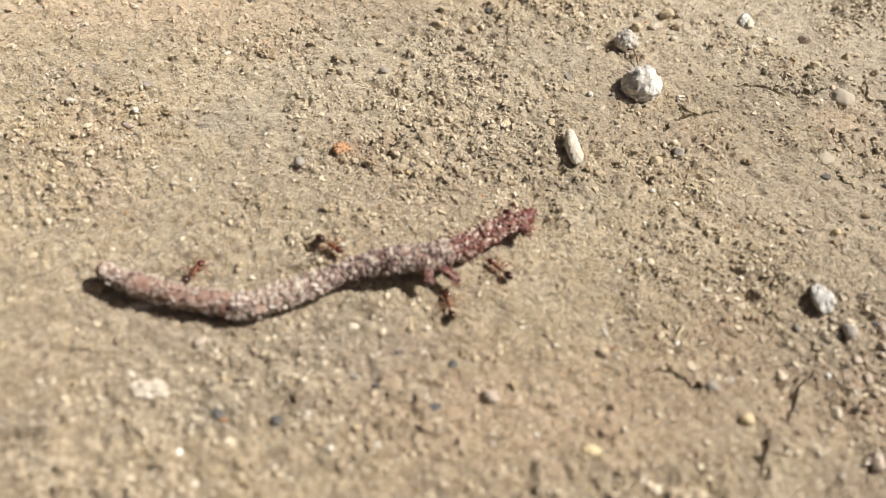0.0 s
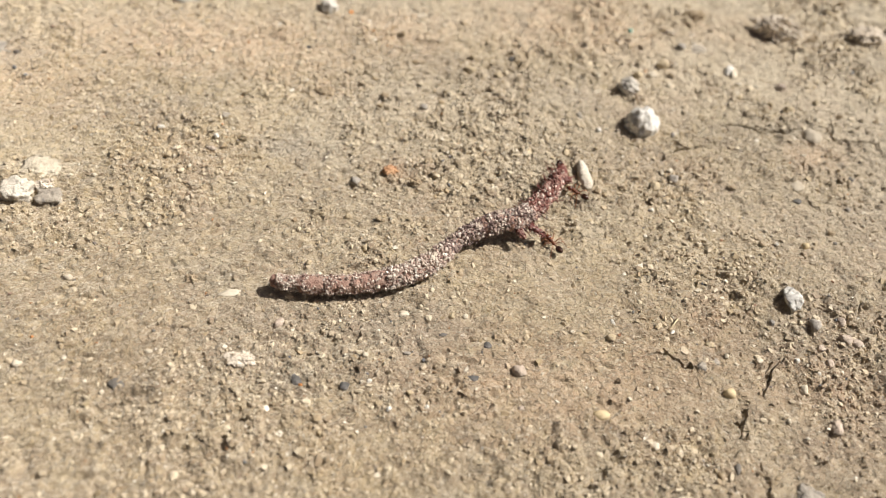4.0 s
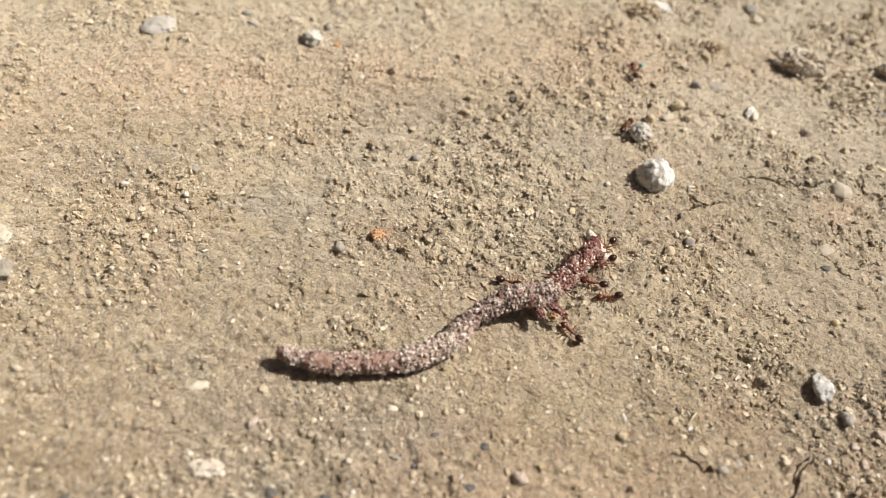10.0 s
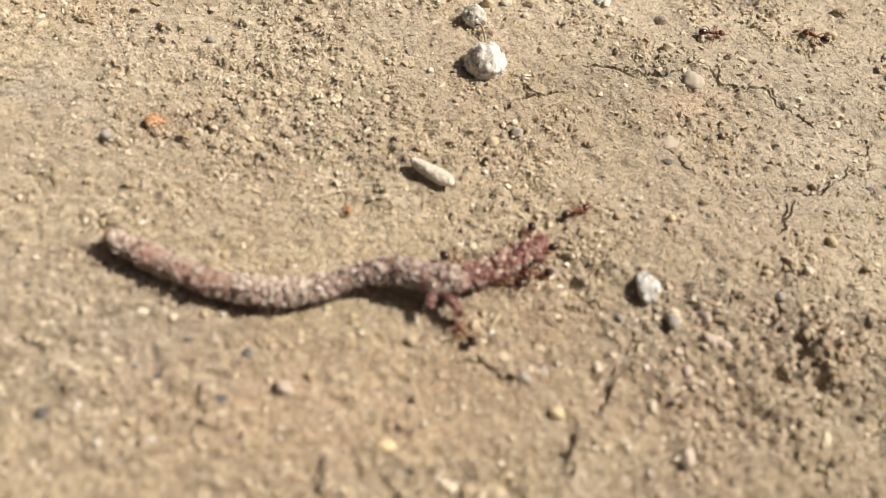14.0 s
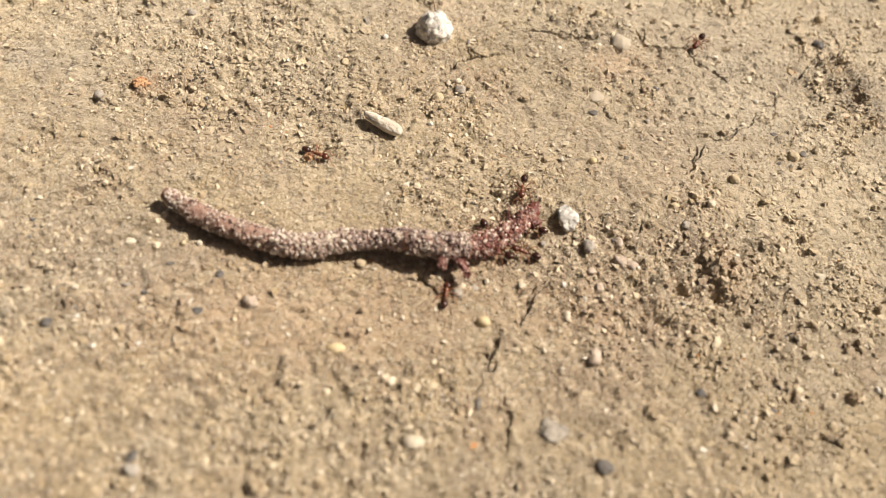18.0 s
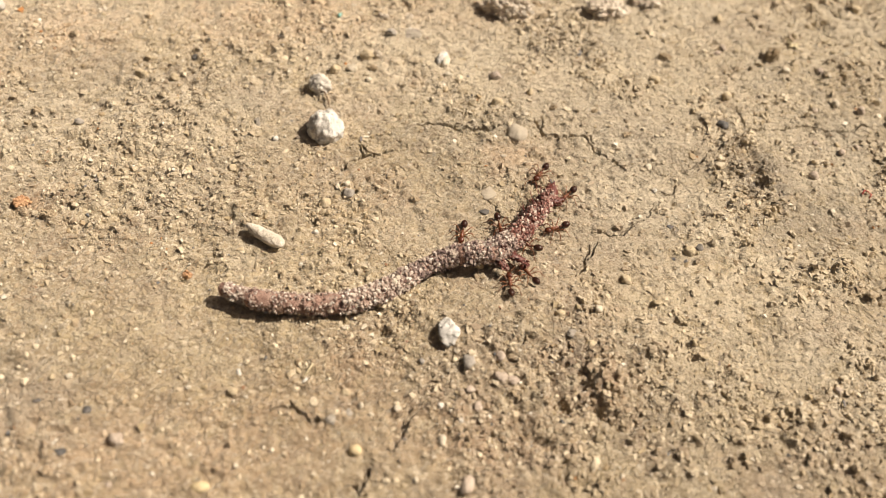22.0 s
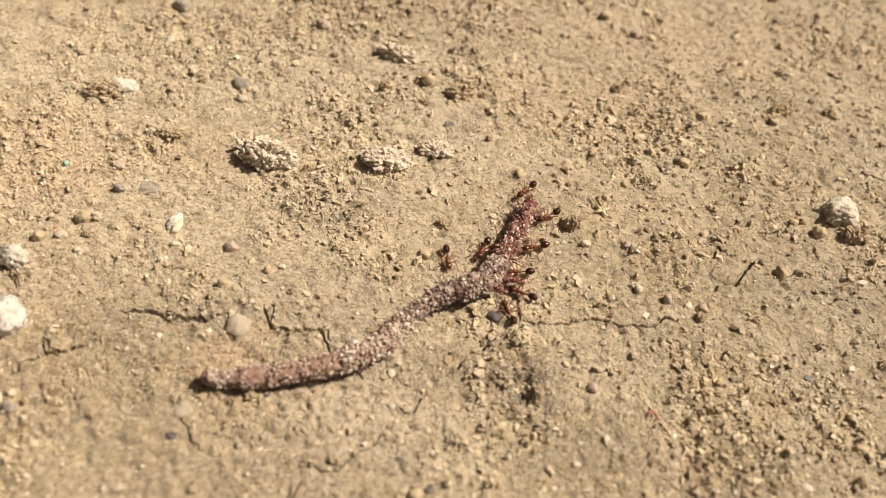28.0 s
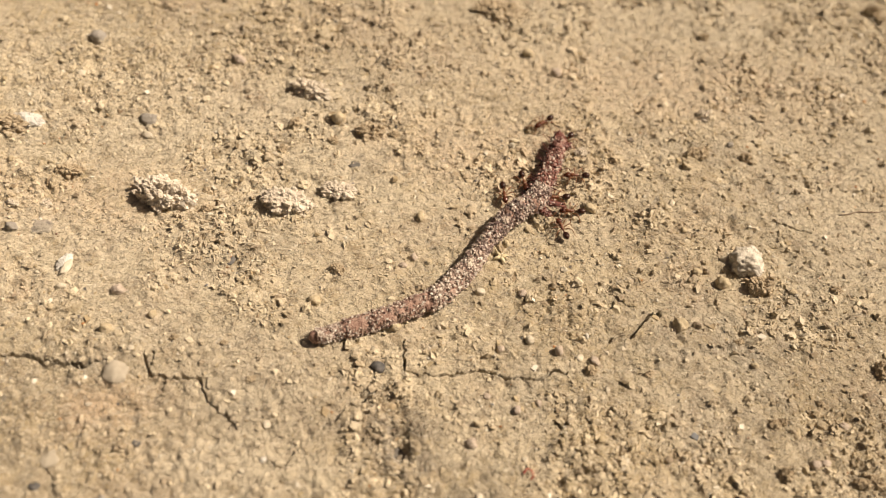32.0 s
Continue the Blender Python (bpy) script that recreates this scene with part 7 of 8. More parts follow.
        (13.0, pose(-0.01024, 0.00099, 0.00115, 0, -0, -20.9)), (14.0, pose(-0.01050, 0.00088, 0.00115, 0, -0, -20.0)),
        (15.5, pose(-0.01048, 0.00084, 0.00115, 0, -0, -20.8)), (17.0, pose(-0.01057, 0.00078, 0.00115, 0, -0, -20.9)),
        (18.0, pose(-0.01047, 0.00032, 0.00115, 0, -0, -15.7)), (19.0, pose(-0.01102, 0.00093, 0.00115, 0, -0, -24.4)),
        (20.0, pose(-0.01109, 0.00044, 0.00115, 0, -0, -19.9)), (21.0, pose(-0.01096, 0.00082, 0.00115, 0, -0, -21.7)),
        (22.0, pose(-0.01085, 0.00057, 0.00115, 0, -0, -21.1)), (23.0, pose(-0.01087, 0.00148, 0.00115, 0, -0, -20.3)),
        (24.0, pose(-0.01144, 0.00029, 0.00115, 0, -0, -21.1)), (25.0, pose(-0.01099, 0.00082, 0.00115, 0, -0, -20.5)),
        (26.0, pose(-0.01093, 0.00055, 0.00115, 0, -0, -19.5)), (27.5, pose(-0.01118, 0.00082, 0.00115, 0, -0, -18.9)),
        (29.0, pose(-0.01138, 0.00108, 0.00115, 0, -0, -18.3)), (30.0, pose(-0.01123, 0.00076, 0.00115, 0, -0, -17.6)),
        (31.0, pose(-0.01143, 0.00078, 0.00115, 0, -0, -19.3)), (32.0, pose(-0.01131, 0.00113, 0.00115, 0, -0, -19.7))])
    walk(segments[3], [
        (0.0, pose(-0.00809, -0.00027, 0.00115, 0, -0, -17.0)), (1.0, pose(-0.00836, -0.00044, 0.00115, 0, -0, -12.7)),
        (2.0, pose(-0.00798, 0.00022, 0.00115, 0, -0, -16.9)), (3.5, pose(-0.00789, 0.00012, 0.00115, 0, -0, -12.9)),
        (5.0, pose(-0.00794, -0.00015, 0.00115, 0, -0, -9.9)), (6.0, pose(-0.00786, -0.00048, 0.00115, 0, -0, -20.6)),
        (7.0, pose(-0.00767, -0.00029, 0.00115, 0, -0, -13.2)), (8.0, pose(-0.00780, -0.00034, 0.00115, 0, -0, -14.2)),
        (9.0, pose(-0.00765, -0.00008, 0.00115, 0, -0, -9.7)), (10.0, pose(-0.00757, 0.00009, 0.00115, 0, -0, -13.9)),
        (11.0, pose(-0.00794, -0.00032, 0.00115, 0, -0, -14.8)), (12.0, pose(-0.00764, -0.00030, 0.00115, 0, -0, -12.3)),
        (13.0, pose(-0.00762, 0.00003, 0.00115, 0, -0, -16.2)), (14.0, pose(-0.00782, -0.00005, 0.00115, 0, -0, -13.8)),
        (15.5, pose(-0.00781, -0.00013, 0.00115, 0, -0, -15.0)), (17.0, pose(-0.00786, -0.00022, 0.00115, 0, -0, -15.8)),
        (18.0, pose(-0.00772, -0.00041, 0.00115, 0, -0, -11.8)), (19.0, pose(-0.00825, -0.00017, 0.00115, 0, -0, -14.8)),
        (20.0, pose(-0.00823, -0.00045, 0.00115, 0, -0, -12.3)), (21.0, pose(-0.00815, -0.00018, 0.00115, 0, -0, -15.6)),
        (22.0, pose(-0.00806, -0.00028, 0.00115, 0, -0, -11.9)), (23.0, pose(-0.00808, 0.00053, 0.00115, 0, -0, -16.3)),
        (24.0, pose(-0.00849, -0.00063, 0.00115, 0, -0, -13.1)), (25.0, pose(-0.00815, -0.00010, 0.00115, 0, -0, -15.7)),
        (26.0, pose(-0.00811, -0.00021, 0.00115, 0, -0, -9.4)), (27.5, pose(-0.00829, -0.00004, 0.00115, 0, -0, -13.2)),
        (29.0, pose(-0.00843, 0.00012, 0.00115, 0, -0, -17.5)), (30.0, pose(-0.00832, -0.00009, 0.00115, 0, -0, -15.6)),
        (31.0, pose(-0.00848, -0.00017, 0.00115, 0, -0, -16.5)), (32.0, pose(-0.00839, 0.00022, 0.00115, 0, -0, -15.5))])
    walk(segments[4], [
        (0.0, pose(-0.00522, -0.00109, 0.00115, 0, -0, -5.3)), (1.0, pose(-0.00537, -0.00097, 0.00115, 0, -0, -2.2)),
        (2.0, pose(-0.00513, -0.00050, 0.00115, 0, -0, -11.2)), (3.5, pose(-0.00508, -0.00042, 0.00115, 0, -0, -7.8)),
        (5.0, pose(-0.00511, -0.00055, 0.00115, 0, -0, -1.8)), (6.0, pose(-0.00511, -0.00115, 0.00115, 0, -0, 2.1)),
        (7.0, pose(-0.00493, -0.00085, 0.00115, 0, -0, -2.8)), (8.0, pose(-0.00503, -0.00084, 0.00115, 0, -0, -0.4)),
        (9.0, pose(-0.00492, -0.00045, 0.00115, 0, -0, -4.3)), (10.0, pose(-0.00487, -0.00048, 0.00115, 0, -0, -8.0)),
        (11.0, pose(-0.00509, -0.00069, 0.00115, 0, -0, -3.6)), (12.0, pose(-0.00488, -0.00071, 0.00115, 0, -0, -6.3)),
        (13.0, pose(-0.00489, -0.00057, 0.00115, 0, -0, -9.0)), (14.0, pose(-0.00502, -0.00044, 0.00115, 0, -0, -6.3)),
        (15.5, pose(-0.00502, -0.00058, 0.00115, 0, -0, -6.7)), (17.0, pose(-0.00503, -0.00075, 0.00115, 0, -0, -7.5)),
        (18.0, pose(-0.00491, -0.00083, 0.00115, 0, -0, -6.8)), (19.0, pose(-0.00529, -0.00068, 0.00115, 0, -0, -5.3)),
        (20.0, pose(-0.00527, -0.00093, 0.00115, 0, -0, -3.4)), (21.0, pose(-0.00524, -0.00084, 0.00115, 0, -0, -6.1)),
        (22.0, pose(-0.00517, -0.00077, 0.00115, 0, -0, -3.7)), (23.0, pose(-0.00522, -0.00024, 0.00115, 0, -0, -12.2)),
        (24.0, pose(-0.00544, -0.00116, 0.00115, 0, -0, -0.2)), (25.0, pose(-0.00526, -0.00082, 0.00115, 0, -0, -5.0)),
        (26.0, pose(-0.00520, -0.00056, 0.00115, 0, -0, -3.2)), (27.5, pose(-0.00531, -0.00056, 0.00115, 0, -0, -6.1)),
        (29.0, pose(-0.00543, -0.00062, 0.00115, 0, -0, -8.2)), (30.0, pose(-0.00539, -0.00077, 0.00115, 0, -0, -2.7)),
        (31.0, pose(-0.00549, -0.00084, 0.00115, 0, -0, -2.7)), (32.0, pose(-0.00544, -0.00055, 0.00115, 0, -0, -6.9))])
    walk(segments[5], [
        (0.0, pose(-0.00232, -0.00062, 0.00115, 0, -0, 14.5)), (1.0, pose(-0.00238, -0.00054, 0.00115, 0, -0, 12.0)),
        (2.0, pose(-0.00228, -0.00055, 0.00115, 0, -0, 9.6)), (3.5, pose(-0.00226, -0.00042, 0.00115, 0, -0, 7.0)),
        (5.0, pose(-0.00226, -0.00033, 0.00115, 0, -0, 6.2)), (6.0, pose(-0.00227, -0.00053, 0.00115, 0, -0, 13.0)),
        (7.0, pose(-0.00219, -0.00047, 0.00115, 0, -0, 11.2)), (8.0, pose(-0.00222, -0.00047, 0.00115, 0, -0, 9.6)),
        (9.0, pose(-0.00218, -0.00031, 0.00115, 0, -0, 7.5)), (10.0, pose(-0.00216, -0.00041, 0.00115, 0, -0, 8.4)),
        (11.0, pose(-0.00222, -0.00064, 0.00115, 0, -0, 10.3)), (12.0, pose(-0.00215, -0.00062, 0.00115, 0, -0, 12.1)),
        (13.0, pose(-0.00217, -0.00053, 0.00115, 0, -0, 10.9)), (14.0, pose(-0.00221, -0.00052, 0.00115, 0, -0, 7.8)),
        (15.5, pose(-0.00221, -0.00060, 0.00115, 0, -0, 9.9)), (17.0, pose(-0.00221, -0.00069, 0.00115, 0, -0, 12.7)),
        (18.0, pose(-0.00215, -0.00074, 0.00115, 0, -0, 13.9)), (19.0, pose(-0.00235, -0.00048, 0.00115, 0, -0, 10.3)),
        (20.0, pose(-0.00233, -0.00057, 0.00115, 0, -0, 12.7)), (21.0, pose(-0.00231, -0.00057, 0.00115, 0, -0, 11.5)),
        (22.0, pose(-0.00227, -0.00053, 0.00115, 0, -0, 9.6)), (23.0, pose(-0.00233, -0.00037, 0.00115, 0, -0, 6.4)),
        (24.0, pose(-0.00240, -0.00064, 0.00115, 0, -0, 12.7)), (25.0, pose(-0.00231, -0.00054, 0.00115, 0, -0, 9.6)),
        (26.0, pose(-0.00227, -0.00047, 0.00115, 0, -0, 6.2)), (27.5, pose(-0.00230, -0.00064, 0.00115, 0, -0, 7.1)),
        (29.0, pose(-0.00235, -0.00075, 0.00115, 0, -0, 8.6)), (30.0, pose(-0.00239, -0.00042, 0.00115, 0, -0, 8.8)),
        (31.0, pose(-0.00241, -0.00057, 0.00115, 0, -0, 8.9)), (32.0, pose(-0.00242, -0.00036, 0.00115, 0, -0, 7.4))])
    walk(segments[6], [
        (0.0, pose(0.00058, 0.00017, 0.00119, 0, -2, 16.3)), (1.0, pose(0.00059, 0.00016, 0.00119, 0, -2, 14.9)),
        (2.0, pose(0.00054, 0.00021, 0.00119, 0, -2, 21.4)), (3.5, pose(0.00054, 0.00020, 0.00119, 0, -2, 19.3)),
        (5.0, pose(0.00055, 0.00016, 0.00119, 0, -2, 15.5)), (6.0, pose(0.00057, 0.00013, 0.00119, 0, -2, 13.2)),
        (7.0, pose(0.00053, 0.00017, 0.00119, 0, -2, 17.5)), (8.0, pose(0.00055, 0.00015, 0.00119, 0, -2, 15.0)),
        (9.0, pose(0.00054, 0.00010, 0.00119, 0, -2, 12.8)), (10.0, pose(0.00050, 0.00020, 0.00119, 0, -2, 22.2)),
        (11.0, pose(0.00056, 0.00016, 0.00119, 0, -2, 15.7)), (12.0, pose(0.00053, 0.00016, 0.00119, 0, -2, 17.9)),
        (13.0, pose(0.00053, 0.00016, 0.00119, 0, -2, 18.6)), (14.0, pose(0.00055, 0.00014, 0.00119, 0, -2, 15.8)),
        (15.5, pose(0.00055, 0.00015, 0.00119, 0, -2, 16.2)), (17.0, pose(0.00055, 0.00017, 0.00119, 0, -2, 16.8)),
        (18.0, pose(0.00054, 0.00018, 0.00119, 0, -2, 15.6)), (19.0, pose(0.00058, 0.00015, 0.00119, 0, -2, 15.1)),
        (20.0, pose(0.00057, 0.00018, 0.00119, 0, -2, 17.2)), (21.0, pose(0.00055, 0.00023, 0.00119, 0, -2, 21.5)),
        (22.0, pose(0.00055, 0.00020, 0.00119, 0, -2, 18.8)), (23.0, pose(0.00057, 0.00014, 0.00119, 0, -2, 16.1)),
        (24.0, pose(0.00058, 0.00021, 0.00119, 0, -2, 19.1)), (25.0, pose(0.00056, 0.00021, 0.00119, 0, -2, 19.7)),
        (26.0, pose(0.00055, 0.00020, 0.00119, 0, -2, 19.2)), (27.5, pose(0.00057, 0.00021, 0.00119, 0, -2, 19.0)),
        (29.0, pose(0.00059, 0.00020, 0.00119, 0, -2, 17.6)), (30.0, pose(0.00060, 0.00012, 0.00119, 0, -2, 10.8)),
        (31.0, pose(0.00060, 0.00018, 0.00119, 0, -2, 15.1)), (32.0, pose(0.00059, 0.00015, 0.00119, 0, -2, 13.8))])
    walk(segments[7], [
        (0.0, pose(0.00345, 0.00104, 0.00137, 0, -6, 14.4)), (1.0, pose(0.00353, 0.00092, 0.00137, 0, -6, 6.8)),
        (2.0, pose(0.00320, 0.00143, 0.00137, 0, -6, 18.1)), (3.5, pose(0.00320, 0.00132, 0.00137, 0, -6, 18.2)),
        (5.0, pose(0.00327, 0.00106, 0.00137, 0, -6, 15.3)), (6.0, pose(0.00341, 0.00080, 0.00137, 0, -6, 10.1)),
        (7.0, pose(0.00316, 0.00112, 0.00137, 0, -6, 13.1)), (8.0, pose(0.00330, 0.00084, 0.00137, 0, -6, 9.5)),
        (9.0, pose(0.00315, 0.00096, 0.00137, 0, -6, 19.6)), (10.0, pose(0.00292, 0.00152, 0.00137, 0, -6, 22.4)),
        (11.0, pose(0.00335, 0.00090, 0.00137, 0, -6, 13.7)), (12.0, pose(0.00316, 0.00112, 0.00137, 0, -6, 18.2)),
        (13.0, pose(0.00309, 0.00127, 0.00137, 0, -6, 21.5)), (14.0, pose(0.00322, 0.00109, 0.00137, 0, -6, 20.6)),
        (15.5, pose(0.00325, 0.00104, 0.00137, 0, -6, 18.5)), (17.0, pose(0.00333, 0.00098, 0.00137, 0, -6, 15.2)),
        (18.0, pose(0.00333, 0.00068, 0.00137, 0, -6, 7.3)), (19.0, pose(0.00343, 0.00107, 0.00137, 0, -6, 15.3)),
        (20.0, pose(0.00342, 0.00109, 0.00137, 0, -6, 10.1)), (21.0, pose(0.00328, 0.00143, 0.00137, 0, -6, 14.3)),
        (22.0, pose(0.00334, 0.00103, 0.00137, 0, -6, 9.9)), (23.0, pose(0.00331, 0.00123, 0.00137, 0, -6, 18.9)),
        (24.0, pose(0.00352, 0.00114, 0.00137, 0, -6, 5.1)), (25.0, pose(0.00337, 0.00121, 0.00137, 0, -6, 12.9)),
        (26.0, pose(0.00332, 0.00113, 0.00137, 0, -6, 8.9)), (27.5, pose(0.00346, 0.00104, 0.00137, 0, -6, 8.7)),
        (29.0, pose(0.00360, 0.00090, 0.00137, 0, -6, 9.3)), (30.0, pose(0.00358, 0.00067, 0.00137, 0, -6, 10.1)),
        (31.0, pose(0.00362, 0.00071, 0.00137, 0, -6, 4.0)), (32.0, pose(0.00353, 0.00100, 0.00137, 0, -6, 13.0))])
    walk(segments[8], [
        (0.0, pose(0.00640, 0.00143, 0.00181, 0, -9, 1.6)), (1.0, pose(0.00656, 0.00082, 0.00181, 0, -9, -3.6)),
        (2.0, pose(0.00608, 0.00192, 0.00181, 0, -9, 4.5)), (3.5, pose(0.00602, 0.00178, 0.00181, 0, -9, 2.3)),
        (5.0, pose(0.00607, 0.00137, 0.00181, 0, -9, -1.3)), (6.0, pose(0.00630, 0.00099, 0.00181, 0, -9, -0.4)),
        (7.0, pose(0.00593, 0.00125, 0.00181, 0, -9, -1.8)), (8.0, pose(0.00612, 0.00112, 0.00181, 0, -9, 2.4)),
        (9.0, pose(0.00579, 0.00162, 0.00181, 0, -9, 3.6)), (10.0, pose(0.00558, 0.00203, 0.00181, 0, -9, 4.6)),
        (11.0, pose(0.00619, 0.00142, 0.00181, 0, -9, 5.8)), (12.0, pose(0.00586, 0.00156, 0.00181, 0, -9, 0.4)),
        (13.0, pose(0.00577, 0.00186, 0.00181, 0, -9, 4.3)), (14.0, pose(0.00594, 0.00183, 0.00181, 0, -9, 7.7)),
        (15.5, pose(0.00597, 0.00172, 0.00181, 0, -9, 8.0)), (17.0, pose(0.00615, 0.00153, 0.00181, 0, -9, 6.1)),
        (18.0, pose(0.00614, 0.00088, 0.00181, 0, -9, -2.1)), (19.0, pose(0.00636, 0.00143, 0.00181, 0, -9, 0.5)),
        (20.0, pose(0.00640, 0.00114, 0.00181, 0, -9, -2.4)), (21.0, pose(0.00621, 0.00147, 0.00181, 0, -9, -4.5)),
        (22.0, pose(0.00626, 0.00129, 0.00181, 0, -9, -2.2)), (23.0, pose(0.00617, 0.00167, 0.00181, 0, -9, 0.5)),
        (24.0, pose(0.00657, 0.00073, 0.00181, 0, -9, -10.8)), (25.0, pose(0.00633, 0.00154, 0.00181, 0, -9, -0.4)),
        (26.0, pose(0.00623, 0.00106, 0.00181, 0, -9, -4.5)), (27.5, pose(0.00644, 0.00111, 0.00181, 0, -9, -6.0)),
        (29.0, pose(0.00666, 0.00119, 0.00181, 0, -9, -6.5)), (30.0, pose(0.00655, 0.00096, 0.00181, 0, -9, -5.5)),
        (31.0, pose(0.00672, 0.00072, 0.00181, 0, -9, -5.9)), (32.0, pose(0.00654, 0.00147, 0.00181, 0, -9, 5.9))])
    walk(segments[9], [
        (0.0, pose(0.00940, 0.00139, 0.00222, 0, -3, -1.7)), (1.0, pose(0.00960, 0.00079, 0.00222, 0, -3, 2.7)),
        (2.0, pose(0.00898, 0.00182, 0.00222, 0, -3, -6.7)), (3.5, pose(0.00889, 0.00164, 0.00222, 0, -3, -6.0)),
        (5.0, pose(0.00893, 0.00122, 0.00222, 0, -3, -3.1)), (6.0, pose(0.00921, 0.00093, 0.00222, 0, -3, -0.9)),
        (7.0, pose(0.00872, 0.00111, 0.00222, 0, -3, -3.9)), (8.0, pose(0.00893, 0.00090, 0.00222, 0, -3, -9.5)),
        (9.0, pose(0.00854, 0.00150, 0.00222, 0, -3, -3.4)), (10.0, pose(0.00832, 0.00200, 0.00222, 0, -3, -8.6)),
        (11.0, pose(0.00906, 0.00140, 0.00222, 0, -3, -6.8)), (12.0, pose(0.00865, 0.00142, 0.00222, 0, -3, -6.0)),
        (13.0, pose(0.00855, 0.00183, 0.00222, 0, -3, -4.9)), (14.0, pose(0.00874, 0.00177, 0.00222, 0, -3, -9.3)),
        (15.5, pose(0.00881, 0.00179, 0.00222, 0, -3, -6.6)), (17.0, pose(0.00903, 0.00166, 0.00222, 0, -3, -3.0)),
        (18.0, pose(0.00897, 0.00059, 0.00222, 0, -3, -1.5)), (19.0, pose(0.00936, 0.00143, 0.00222, 0, -3, 1.3)),
        (20.0, pose(0.00940, 0.00092, 0.00222, 0, -3, -5.8)), (21.0, pose(0.00918, 0.00119, 0.00222, 0, -3, -5.9)),
        (22.0, pose(0.00912, 0.00074, 0.00222, 0, -3, -10.7)), (23.0, pose(0.00912, 0.00170, 0.00222, 0, -3, 3.1)),
        (24.0, pose(0.00961, 0.00010, 0.00222, 0, -3, -9.6)), (25.0, pose(0.00923, 0.00101, 0.00222, 0, -3, -13.6)),
        (26.0, pose(0.00915, 0.00076, 0.00222, 0, -3, -6.3)), (27.5, pose(0.00939, 0.00052, 0.00222, 0, -3, -6.7)),
        (29.0, pose(0.00962, 0.00031, 0.00222, 0, -3, -8.3)), (30.0, pose(0.00950, 0.00027, 0.00222, 0, -3, -7.5)),
        (31.0, pose(0.00975, 0.00013, 0.00222, 0, -3, -3.9)), (32.0, pose(0.00958, 0.00147, 0.00222, 0, -3, -5.4))])
    walk(segments[10], [
        (0.0, pose(0.01237, 0.00147, 0.00210, 0, 7, 11.3)), (1.0, pose(0.01262, 0.00112, 0.00210, 0, 7, 14.5)),
        (2.0, pose(0.01186, 0.00173, 0.00210, 0, 7, 11.5)), (3.5, pose(0.01172, 0.00149, 0.00210, 0, 7, 9.5)),
        (5.0, pose(0.01177, 0.00113, 0.00210, 0, 7, 9.2)), (6.0, pose(0.01208, 0.00116, 0.00210, 0, 7, 14.6)),
        (7.0, pose(0.01151, 0.00094, 0.00210, 0, 7, 6.5)), (8.0, pose(0.01165, 0.00082, 0.00210, 0, 7, 16.0)),
        (9.0, pose(0.01129, 0.00129, 0.00210, 0, 7, 0.6)), (10.0, pose(0.01100, 0.00151, 0.00210, 0, 7, 3.8)),
        (11.0, pose(0.01190, 0.00109, 0.00210, 0, 7, 9.7)), (12.0, pose(0.01140, 0.00101, 0.00210, 0, 7, 1.7)),
        (13.0, pose(0.01132, 0.00158, 0.00210, 0, 7, 5.4)), (14.0, pose(0.01150, 0.00135, 0.00210, 0, 7, 7.0)),
        (15.5, pose(0.01161, 0.00134, 0.00210, 0, 7, 5.8)), (17.0, pose(0.01189, 0.00134, 0.00210, 0, 7, 5.3)),
        (18.0, pose(0.01178, 0.00086, 0.00210, 0, 7, 10.0)), (19.0, pose(0.01234, 0.00158, 0.00210, 0, 7, 13.4)),
        (20.0, pose(0.01234, 0.00085, 0.00210, 0, 7, 12.8)), (21.0, pose(0.01209, 0.00118, 0.00210, 0, 7, 16.1)),
        (22.0, pose(0.01187, 0.00093, 0.00210, 0, 7, 21.3)), (23.0, pose(0.01207, 0.00192, 0.00210, 0, 7, 10.9)),
        (24.0, pose(0.01247, 0.00041, 0.00210, 0, 7, 26.5)), (25.0, pose(0.01200, 0.00102, 0.00210, 0, 7, 21.0)),
        (26.0, pose(0.01199, 0.00079, 0.00210, 0, 7, 17.0)), (27.5, pose(0.01218, 0.00091, 0.00210, 0, 7, 23.7)),
        (29.0, pose(0.01237, 0.00104, 0.00210, 0, 7, 29.9)), (30.0, pose(0.01227, 0.00083, 0.00210, 0, 7, 26.5)),
        (31.0, pose(0.01257, 0.00089, 0.00210, 0, 7, 28.0)), (32.0, pose(0.01255, 0.00150, 0.00210, 0, 7, 15.1))])
    walk(segments[11], [
        (0.0, pose(0.01520, 0.00245, 0.00161, 0, 8, 21.6)), (1.0, pose(0.01546, 0.00222, 0.00161, 0, 8, 22.7)),
        (2.0, pose(0.01460, 0.00276, 0.00161, 0, 8, 23.6)), (3.5, pose(0.01437, 0.00252, 0.00161, 0, 8, 25.2)),
        (5.0, pose(0.01439, 0.00220, 0.00161, 0, 8, 25.9)), (6.0, pose(0.01481, 0.00217, 0.00161, 0, 8, 21.2)),
        (7.0, pose(0.01411, 0.00186, 0.00161, 0, 8, 23.5)), (8.0, pose(0.01420, 0.00206, 0.00161, 0, 8, 28.3)),
        (9.0, pose(0.01383, 0.00202, 0.00161, 0, 8, 28.2)), (10.0, pose(0.01355, 0.00242, 0.00161, 0, 8, 23.4)),
        (11.0, pose(0.01447, 0.00233, 0.00161, 0, 8, 28.1)), (12.0, pose(0.01394, 0.00190, 0.00161, 0, 8, 27.2)),
        (13.0, pose(0.01391, 0.00247, 0.00161, 0, 8, 24.0)), (14.0, pose(0.01410, 0.00241, 0.00161, 0, 8, 25.8)),
